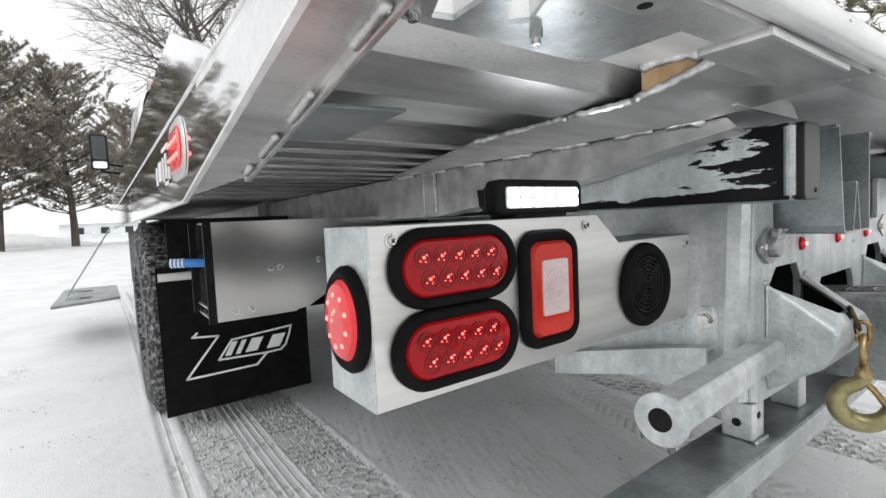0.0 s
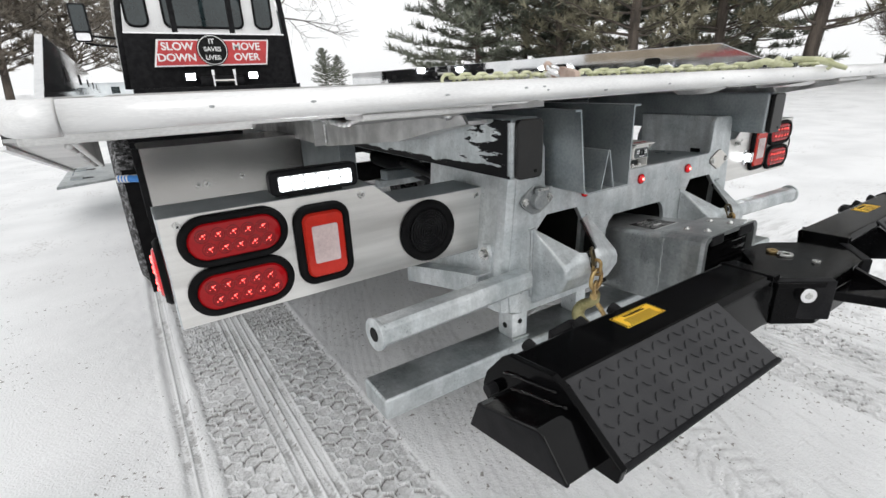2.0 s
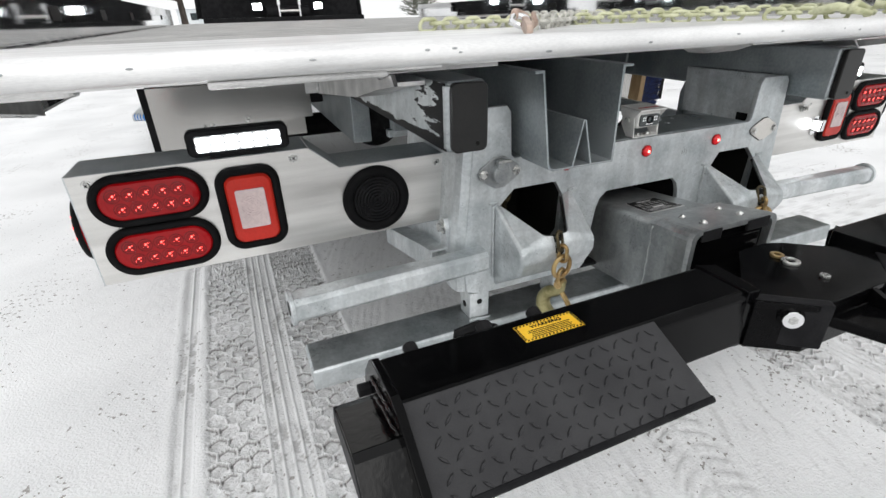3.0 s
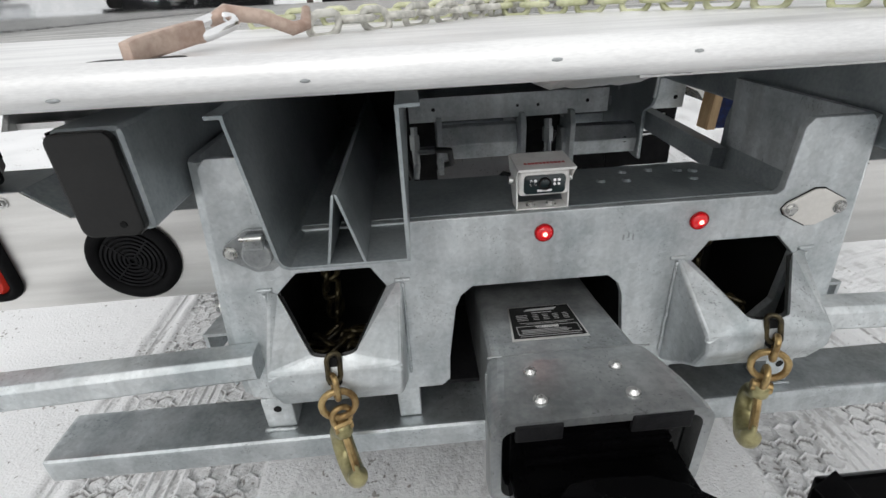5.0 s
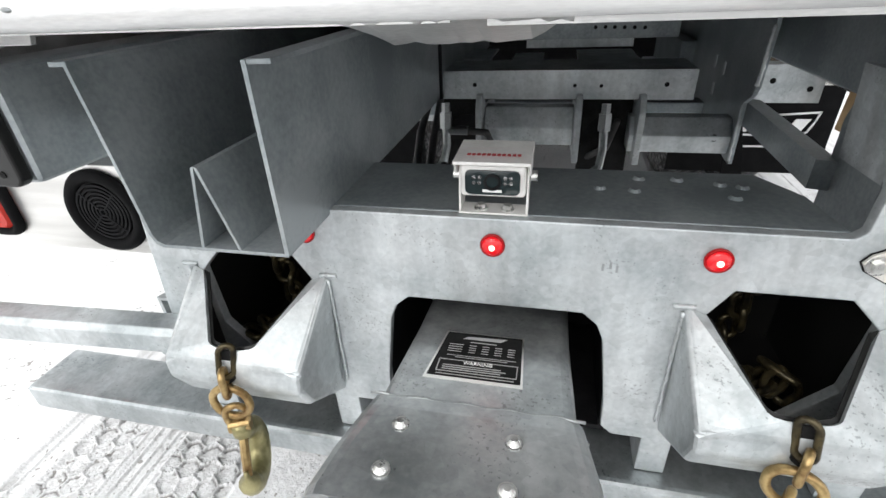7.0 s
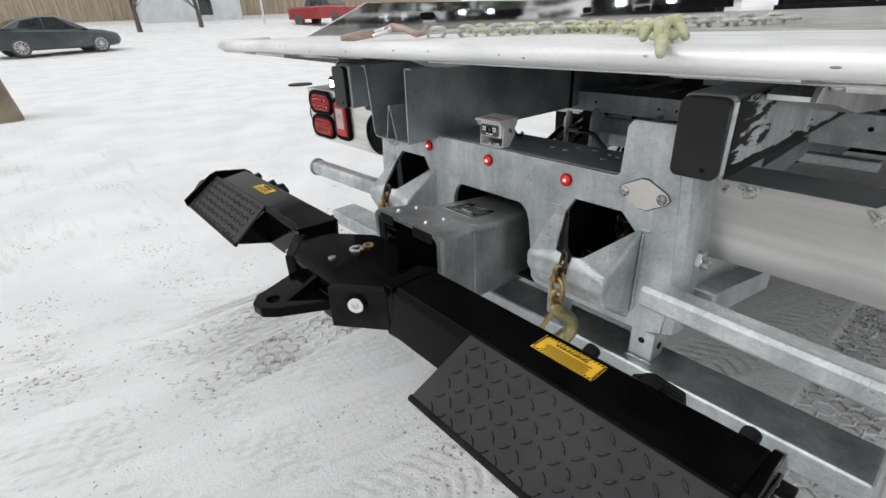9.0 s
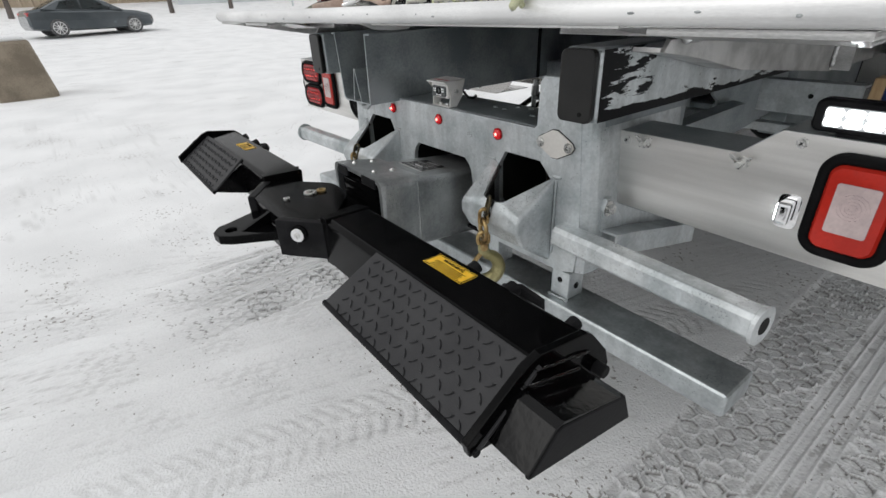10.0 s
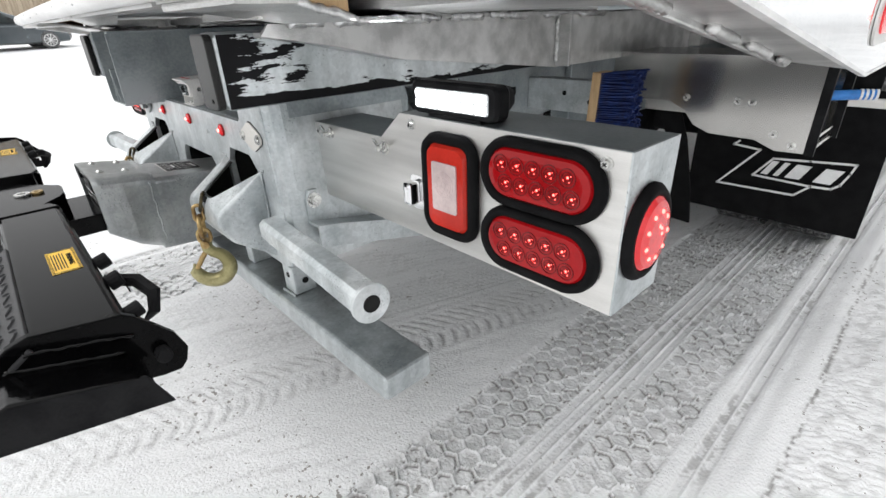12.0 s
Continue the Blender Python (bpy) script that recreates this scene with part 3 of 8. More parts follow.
def ground():
    def axis(cuts, far, grow):
        core = []
        for lo, hi, step in cuts:
            core += list(np.linspace(lo, hi, int(round((hi - lo) / step)), endpoint=False))
        core.append(cuts[-1][1])
        step = cuts[0][2]
        a, b, s = core[0], core[-1], step
        left, right = [], []
        while a > -far:
            s *= grow
            a -= s
            left.append(a)
        s = step
        while b < far:
            s *= grow
            b += s
            right.append(b)
        return np.array(left[::-1] + core + right)

    xs = axis([(-1.40, -1.275, 0.008), (-1.275, -0.655, 0.0034), (-0.655, 0.655, 0.0075), (0.655, 1.275, 0.0032), (1.275, 1.46, 0.0045), (1.46, 1.70, 0.009)], 900, 1.10)
    ys = axis([(-1.05, -0.30, 0.0075), (-0.30, 1.30, 0.0036), (1.30, 2.00, 0.0070)], 900, 1.10)
    X, Y = np.meshgrid(xs, ys)
    near = 1 - smooth_step(5, 9, np.hypot(X, Y - 0.5))
    Z = rising(X, Y)
    Z += 0.010 * wavy(X, Y, 1.6, 3) + near * (0.004 * wavy(X, Y, 7, 5) + 0.0022 * wavy(X, Y, 38, 8) + 0.0012 * wavy(X, Y, 110, 9))
    far = smooth_step(7, 16, np.hypot(X, Y))
    Z += far * 0.012 * wavy(X, Y, 0.9, 14)
    W = np.zeros_like(Z)
    sway = 0.012 * np.sin(Y * 0.9)
    U = X + sway
    fade = near
    for lo, hi, kind in ((0.665, 0.882, "blocks"), (0.888, 1.006, "ribs"), (1.010, 1.176, "blocks"), (1.215, 1.275, "ribs")):
        for sgn in (-1, 1):
            h, w = tread(sgn * U, Y, lo, hi, kind)
            worn = fade * (1 - 0.9 * smooth_step(-0.30, -0.85, Y))
            Z += h * worn
            W += w * worn
    # older marks: tracks that run slanting under the tail and away behind it
    slant = X - 0.27 * Y - 0.03 * Y * Y
    keep = fade * smooth_step(0.66, 0.60, np.abs(X)) + fade * smooth_step(-0.05, -0.35, Y) * smooth_step(0.60, 0.66, np.abs(X))
    keep = np.clip(keep, 0, 1) * (0.75 + 0.25 * wavy(X, Y, 3, 41))
    for lo, hi, kind in ((-1.30, -1.05, "ribs"), (-0.98, -0.74, "ribs"), (-0.62, -0.34, "ribs"), (-0.26, -0.02, "ribs"), (0.055, 0.27, "lugs")):
        h, w = tread(slant, Y, lo, hi, kind)
        old = keep * (0.6 + 0.3 * smooth_step(-0.1, 0.3, Y) if kind == "lugs" else 0.6) * (1 - 0.6 * smooth_step(0.5, 1.6, Y))
        Z += h * old
        W += w * old
    Z += keep * (1 - 0.75 * smooth_step(0.1, 0.5, Y)) * 0.0042 * wavy(slant, Y * 0.12, 130, 43) * (1 - smooth_step(2.2, 3.4, np.hypot(X, Y)))
    # slightly darker, trodden snow below the tail; soft unmarked bank beside the truck
    W += 0.10 * near * (1 - smooth_step(0.45, 0.75, np.abs(X))) * smooth_step(-0.25, 0.1, Y) * (1 - smooth_step(4, 6, Y))
    W += 0.10 * near * np.clip(wavy(X, Y, 5, 21) + 0.2, 0, 1)
    Z += 0.016 * smooth_step(1.30, 1.85, np.abs(U)) * near * (1 - smooth_step(2.2, 3.5, np.abs(X)))
    # soft drift beside the kerb-side track, ending in a broken edge, its shade painted dark, and churned snow
    seam = 1.372 + 0.010 * np.sin(Y * 2.1) + 0.004 * wavy(X, Y, 150, 32)
    Z += near * 0.012 * np.exp(-((X - 1.33) / 0.035) ** 2)
    W += near * 0.9 * np.exp(-((X - seam) / 0.007) ** 2) * smooth_step(-0.15, 0.15, wavy(X, Y, 260, 33) + 0.5 * wavy(X, Y, 25, 36) + 0.08)
    rough = near * smooth_step(1.365, 1.42, X) * (1 - smooth_step(2.6, 3.4, X))
    Z += rough * (0.006 * wavy(X, Y, 75, 31) + 0.004 * wavy(X, Y, 190, 34))
    W += rough * 0.28 * smooth_step(0.05, 0.4, wavy(X, Y, 80, 35))
    flecks = np.random.RandomState(12).rand(*X.shape)
    crumbs = smooth_step(0.30, 0.62, wavy(slant, Y * 0.3, 120, 61) + 0.7 * wavy(X, Y, 310, 62))
    W += 0.30 * keep * crumbs * smooth_step(-0.3, 0.4, wavy(X, Y, 6, 63))
    W += 0.55 * near * (flecks > 0.9965 - 0.004 * np.clip(wavy(X, Y, 4, 91), 0, 1)) * smooth_step(-0.2, 0.5, wavy(X, Y, 2.5, 92)) * smooth_step(-1.1, -0.6, X)
    n, mcols = X.shape
    me = bpy.data.meshes.new("ground")
    verts = np.stack([X, Y, Z], -1).reshape(-1, 3)
    idx = np.arange(n * mcols).reshape(n, mcols)
    quads = np.stack([idx[:-1, :-1], idx[:-1, 1:], idx[1:, 1:], idx[1:, :-1]], -1).reshape(-1, 4)
    me.vertices.add(len(verts))
    me.vertices.foreach_set("co", verts.ravel())
    me.loops.add(quads.size)
    me.loops.foreach_set("vertex_index", quads.ravel())
    me.polygons.add(len(quads))
    me.polygons.foreach_set("loop_start", np.arange(0, quads.size, 4))
    me.polygons.foreach_set("use_smooth", np.ones(len(quads), bool))
    me.update()
    at = me.attributes.new("packed_shade", "FLOAT", "POINT")
    at.data.foreach_set("value", np.clip(W, 0, 1).ravel().astype(np.float32))
    me.materials.append(SNOW)
    return tagged(new("ground", me), "snow-covered yard pressed with tyre tracks and scattered grit", "ground", kind="structure")


ground()

# ---- rear crossmember: galvanised tail plate with hook pockets ----
LED_X, LED_Z = 0.2364, 0.824


def tail_plate():
    t = thing("rear_crossmember", (0, 0.05, 0.54), "galvanised steel tail crossmember with chain pockets and boom opening", "truck frame")
    half = [(0.0, 0.857), (0.350, 0.857), (0.358, 0.864), (0.362, 0.955), (0.372, 0.968), (0.456, 0.968), (0.468, 0.955), (0.497, 0.62),
            (0.490, 0.548), (0.450, 0.536), (0.165, 0.536), (0.150, 0.55), (0.148, 0.60), (0.135, 0.70), (0.126, 0.722), (0.108, 0.738), (0.0, 0.738)]
    outline = half + [(-u - (0.024 if 0.345 < u < 0.38 else 0.0), v) for u, v in half[::-1] if u != 0.0]
    pocket = [(0.262, 0.786), (0.372, 0.786), (0.406, 0.752), (0.400, 0.66), (0.350, 0.60), (0.290, 0.60), (0.244, 0.66), (0.241, 0.752)]
    part("plate", prism(bmesh.new(), outline, "y", 0.0, 0.014, [pocket, mirror_x(pocket)], 0.002), GALV, t)
    # horizontal ledge behind the plate's upper edge
    bm = bmesh.new()
    prism(bm, [(-0.36, 0.014), (0.352, 0.014), (0.345, 0.10), (0.31, 0.165), (-0.36, 0.165)], "z", 0.847, 0.8575, bevel=0.0015)
    ledge = part("ledge", bm, GALV_DULL, t, "dull grey horizontal ledge plate")
    for x, y in ((0.17, 0.135), (0.215, 0.135), (0.262, 0.125), (0.285, 0.118), (0.268, 0.085), (0.16, 0.095), (0.12, 0.10)):
        bm = bmesh.new()
        rod(bm, (x, y, 0.8575), (x, y, 0.861), 0.008, 0.005, 12)
        part("rivet_head", bm, GALV_DULL, ledge)
    for s in (-1, 1):
        # folded side web with a soft corner
        bm = bmesh.new()
        prof = [(0.486, 0.004), (0.502, 0.014), (0.508, 0.035), (0.508, 0.34), (0.497, 0.34), (0.497, 0.04), (0.490, 0.022), (0.478, 0.0145)]
        lofted(bm, [[(s * (u + off), v, z) for u, v in prof] for z, off in ((0.548, 0.006), (0.64, 0.008), (0.962, -0.019))])
        part("side_web", bm, GALV, t)
        # lug with pivot bolt
        bm = bmesh.new()
        lug = [(0.045, 0.655), (0.045, 0.70), (0.055, 0.722), (0.075, 0.722), (0.086, 0.705), (0.12, 0.66), (0.12, 0.64), (0.05, 0.64)]
        prism(bm, lug, "x", s * 0.508, s * 0.520, bevel=0.001)
        part("lug", bm, GALV, t)
        hex_bolt(t, "pivot_bolt", (s * 0.52, 0.064, 0.699), (s, 0, 0), 0.0115, 0.012, True, BOLT)
        # folded shelf running forward from the lug
        bm = bmesh.new()
        lofted(bm, [[(s * x, y, z + dz) for x, dz in ((0.510, 0.0), (0.562, 0.0), (0.562, -0.052), (0.556, -0.052), (0.556, -0.006), (0.510, -0.006))] for y, z in ((0.045, 0.655), (0.10, 0.645), (0.40, 0.575))])
        part("folded_brace", bm, GALV, t, "folded galvanised brace")
        # hook pocket: sloped funnel with a notch, and dark liner behind
        q = lambda p: (s * p[0], p[1], p[2])
        bm = bmesh.new()
        OL, OR = (0.216, -0.001, 0.762), (0.422, -0.001, 0.762)
        FL, FR = (0.220, -0.108, 0.682), (0.414, -0.108, 0.682)
        NL, NR = (0.288, -0.096, 0.702), (0.346, -0.096, 0.702)
        HL, HR = (0.241, -0.001, 0.752), (0.406, -0.001, 0.752)
        LL, LR = (0.222, -0.110, 0.655), (0.412, -0.110, 0.655)
        BL, BR = (0.222, -0.001, 0.552), (0.418, -0.001, 0.552)
        ML, MR = (0.226, -0.088, 0.612), (0.410, -0.088, 0.612)
        V = {k: bm.verts.new(q(p)) for k, p in dict(OL=OL, OR=OR, FL=FL, FR=FR, NL=NL, NR=NR, HL=HL, HR=HR, LL=LL, LR=LR, BL=BL, BR=BR, ML=ML, MR=MR).items()}
        for f in (("OL", "HL", "NL", "FL"), ("HR", "OR", "FR", "NR"), ("NL", "NR", "FR", "FL"), ("FL", "FR", "LR", "LL"), ("LL", "LR", "MR", "ML"),
                  ("ML", "MR", "BR", "BL"), ("OL", "FL", "LL", "ML", "BL"), ("OR", "BR", "MR", "LR", "FR")):
            bm.faces.new([V[k] for k in f])
        bmesh.ops.recalc_face_normals(bm, faces=bm.faces)
        soft = [e for e in bm.edges if len(e.link_faces) == 2]
        bmesh.ops.bevel(bm, geom=soft, offset=0.008, segments=3, profile=0.5, affect="EDGES", clamp_overlap=True)
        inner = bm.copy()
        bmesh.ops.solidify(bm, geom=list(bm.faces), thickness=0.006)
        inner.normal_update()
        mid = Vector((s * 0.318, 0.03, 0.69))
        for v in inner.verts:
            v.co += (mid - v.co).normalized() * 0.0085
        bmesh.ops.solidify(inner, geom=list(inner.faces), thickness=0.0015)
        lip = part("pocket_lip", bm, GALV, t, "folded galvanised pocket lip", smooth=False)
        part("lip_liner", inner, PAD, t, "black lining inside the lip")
        bm = bmesh.new()
        lofted(bm, [[(s * 0.318 + u, y, z) for u, y, z in ((-0.011, -0.0985, 0.7035), (0.011, -0.0985, 0.7035), (0.010, -0.1125, 0.668), (0.0, -0.1135, 0.659), (-0.010, -0.1125, 0.668))], [(s * 0.318 + u, y, z) for u, y, z in ((-0.011, -0.0955, 0.7020), (0.011, -0.0955, 0.7020), (0.010, -0.1065, 0.668), (0.0, -0.1065, 0.659), (-0.010, -0.1065, 0.668))]])
        part("chain_slot", bm, INK, lip)
        for x in (0.216, 0.424):
            bead("weld_bead", lip, (s * x - 0.012, -0.001, 0.761), (s * x + 0.012, -0.001, 0.762), 0.0034, GALV, 10, 0.0005)
            bead("weld_bead", lip, (s * x, -0.003, 0.575), (s * (x + (0.001 if x > 0.3 else -0.001)), -0.003, 0.755), 0.0024, GALV, 22, 0.0005)
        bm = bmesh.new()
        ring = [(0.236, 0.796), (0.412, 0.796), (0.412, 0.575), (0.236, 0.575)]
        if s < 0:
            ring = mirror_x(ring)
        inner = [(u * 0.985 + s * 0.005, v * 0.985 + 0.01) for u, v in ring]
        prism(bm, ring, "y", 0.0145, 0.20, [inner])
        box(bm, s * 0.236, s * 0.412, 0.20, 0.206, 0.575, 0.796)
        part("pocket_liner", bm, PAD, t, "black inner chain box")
        # legs down to the lower bar
        for x0, x1 in ((0.430, 0.482), (0.205, 0.245)):
            bm = bmesh.new()
            box(bm, s * x0, s * x1, 0.0, 0.055, 0.468, 0.540, 0.004)
            leg = part("leg", bm, GALV, t)
            if x0 > 0.4:
                bm = bmesh.new()
                rod(bm, (s * 0.456, -0.001, 0.515), (s * 0.456, 0.004, 0.515), 0.007, n=14)
                part("leg_hole", bm, INK, leg)
                bm = bmesh.new()
                rod(bm, (s * 0.482, 0.028, 0.50), (s * 0.4835, 0.028, 0.50), 0.008, n=14)
                part("leg_hole", bm, INK, leg)
        # outrigger pipe with flanged open end
        a, b = Vector((s * 0.455, -0.016, 0.640)), Vector((s * 0.880, -0.050, 0.648))
        d = (b - a).normalized()
        side = [(-0.026, -0.014), (-0.026, 0.016), (-0.017, 0.025), (0.017, 0.025), (0.026, 0.016), (0.026, -0.014), (0.015, -0.025), (-0.015, -0.025)]
        bm = bmesh.new()
        lofted(bm, [[(c.x, c.y + u, c.z + v) for u, v in side] for c in (a, b)])
        soften(bm, list(bm.faces), 0.002)
        tube = part("outrigger_arm", bm, GALV, t, "folded eight-sided galvanised arm")
        bm = bmesh.new()
        rod(bm, b - d * 0.002, b + d * 0.006, 0.034, n=28, bevel=0.0015)
        part("end_flange", bm, GALV, tube)
        bm = bmesh.new()
        rod(bm, b + d * 0.0055, b + d * 0.0068, 0.0150, n=20)
        part("bore", bm, INK, tube)
        bead("weld_bead", tube, (s * 0.489, -0.038, 0.618), (s * 0.489, -0.036, 0.648), 0.004, GALV, 9, 0.001)
    # black sleeve added behind the boom's opening, standing in for shade in the gap
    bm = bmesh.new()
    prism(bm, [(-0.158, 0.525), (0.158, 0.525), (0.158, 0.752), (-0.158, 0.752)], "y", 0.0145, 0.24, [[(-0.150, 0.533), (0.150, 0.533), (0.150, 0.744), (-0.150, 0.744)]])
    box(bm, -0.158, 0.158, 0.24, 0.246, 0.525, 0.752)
    part("boom_shade_sleeve", bm, SATIN, t, "added black sleeve giving the shade inside the boom opening")
    # perforated strip slung below the driver-side brace
    bm = bmesh.new()
    pf = [(-0.700, 0.592), (-0.440, 0.546), (-0.440, 0.508), (-0.700, 0.554)]
    prism(bm, pf, "y", 0.500, 0.504, [ring_poly(-0.680 + 0.026 * k, 0.5695 - 0.0046 * k, 0.0075, 10) for k in range(9)])
    part("perforated_strip", bm, GALV, t, "perforated galvanised strip")
    # flat steel joint and stamped marks
    bm = bmesh.new()
    for x, z in ((0.122, 0.800), (0.130, 0.803), (0.137, 0.799)):
        box(bm, x, x + 0.0028, -0.0004, 0.002, z, z + 0.009)
    part("stamped_mark", bm, GALV_WORN, t)
    return t


tail_plate()


def marker_led(x):
    t = thing("marker_lamp", (x, 0, LED_Z), "small round red LED marker lamp, lit, in a rubber grommet", "marker lamp", "red marker lamps on the crossmember")
    bm = bmesh.new()
    prism(bm, ring_poly(x, LED_Z, 0.0145, 24), "y", -0.004, 0.0, [ring_poly(x, LED_Z, 0.0118, 20)], 0.001)
    part("grommet", bm, RED_LENS, t)
    bm = bmesh.new()
    tmp = bmesh.new()
    bmesh.ops.create_uvsphere(tmp, u_segments=18, v_segments=10, radius=0.0125)
    merge(bm, tmp, Matrix.Translation((x, -0.002, LED_Z)) @ Matrix.Diagonal((1, 0.55, 1, 1)))
    part("lens", bm, MARKER_LENS, t, smooth=True)
    bm = bmesh.new()
    tmp = bmesh.new()
    bmesh.ops.create_uvsphere(tmp, u_segments=12, v_segments=8, radius=0.0036)
    merge(bm, tmp, Matrix.Translation((x, -0.0085, LED_Z)))
    part("led", bm, RED_CORE, t)


for x in (-LED_X, 0.0, LED_X):
    marker_led(x)


def cover_plate():
    t = thing("cover_plate", (0.4135, 0, 0.832), "plain stainless diamond cover plate with two bolts", "cover plate")
    bm = bmesh.new()
    poly = [(0.362, 0.833), (0.368, 0.842), (0.405, 0.862), (0.420, 0.862), (0.458, 0.842), (0.464, 0.832), (0.458, 0.822), (0.422, 0.803), (0.406, 0.803), (0.368, 0.823)]
    prism(bm, poly[::-1], "y", -0.004, -0.0005, bevel=0.0006)
    part("plate", bm, COVER, t, "pale satin plate")
    bm = bmesh.new()
    prism(bm, [(0.4135 + (u - 0.4135) * 1.035, 0.8325 + (v - 0.8325) * 1.06) for u, v in poly][::-1], "y", -0.0012, -0.0002)
    part("seam_outline", bm, INK, t, "thin dark outline round the plate")
    for x in (0.3745, 0.4505):
        hex_bolt(t, "bolt", (x, -0.004, 0.8315), (0, -1, 0), 0.007, 0.006)


cover_plate()


def trailer_socket():
    cx, cz = -0.4135, 0.832
    t = thing("trailer_socket", (cx, 0, cz), "grey die-cast trailer light socket with closed flap and two bolts", "trailer socket")
    bm = bmesh.new()
    poly = [(cx - 0.052, cz), (cx - 0.046, cz + 0.012), (cx - 0.012, cz + 0.034), (cx + 0.012, cz + 0.034), (cx + 0.046, cz + 0.012), (cx + 0.052, cz), (cx + 0.046, cz - 0.012), (cx + 0.012, cz - 0.034), (cx - 0.012, cz - 0.034), (cx - 0.046, cz - 0.012)]
    prism(bm, poly[::-1], "y", -0.007, -0.0005, bevel=0.001)
    part("flange", bm, GALV_WORN, t)
    bm = bmesh.new()
    rod(bm, (cx, -0.006, cz), (cx, -0.022, cz), 0.0225, 0.021, 24, 0.003)
    box(bm, cx - 0.014, cx + 0.014, -0.026, -0.010, cz + 0.010, cz + 0.030, 0.004)
    part("flap", bm, GALV_WORN, t)
    bm = bmesh.new()
    rod(bm, (cx - 0.015, -0.026, cz + 0.029), (cx + 0.015, -0.026, cz + 0.029), 0.0035, n=10)
    part("hinge_pin", bm, BOLT, t)
    for x in (cx - 0.04, cx + 0.04):
        hex_bolt(t, "bolt", (x, -0.007, cz), (0, -1, 0), 0.007, 0.007)


trailer_socket()


def lower_bar():
    t = thing("under_ride_bar", (0, 0.03, 0.425), "long galvanised steel under-ride bar with rounded ends", "bumper bar")
    bm = bmesh.new()
    box(bm, -0.866, 0.864, -0.028, 0.082, 0.413, 0.467, 0.010, 3)
    part("bar", bm, GALV_SLICK, t)
    for s in (-1, 1):
        bead("weld_bead", t, (s * 0.428, -0.004, 0.469), (s * 0.486, -0.004, 0.469), 0.004, GALV_SLICK, 9, 0.001)


lower_bar()


def chain_link(bm, c, a, side, length, width, r, n=18):
    """One oval link: a along its length, side across."""
    c, a, side = Vector(c), Vector(a).normalized(), Vector(side).normalized()
    pts = []
    h = length / 2 - width / 2
    for k in range(n):
        th = k * math.tau / n
        off = h if math.cos(th) > 0 else -h
        pts.append(c + a * (off + width / 2 * math.cos(th)) + side * (width / 2 * math.sin(th)))
    return pipe(bm, pts, r, 8, closed=True)


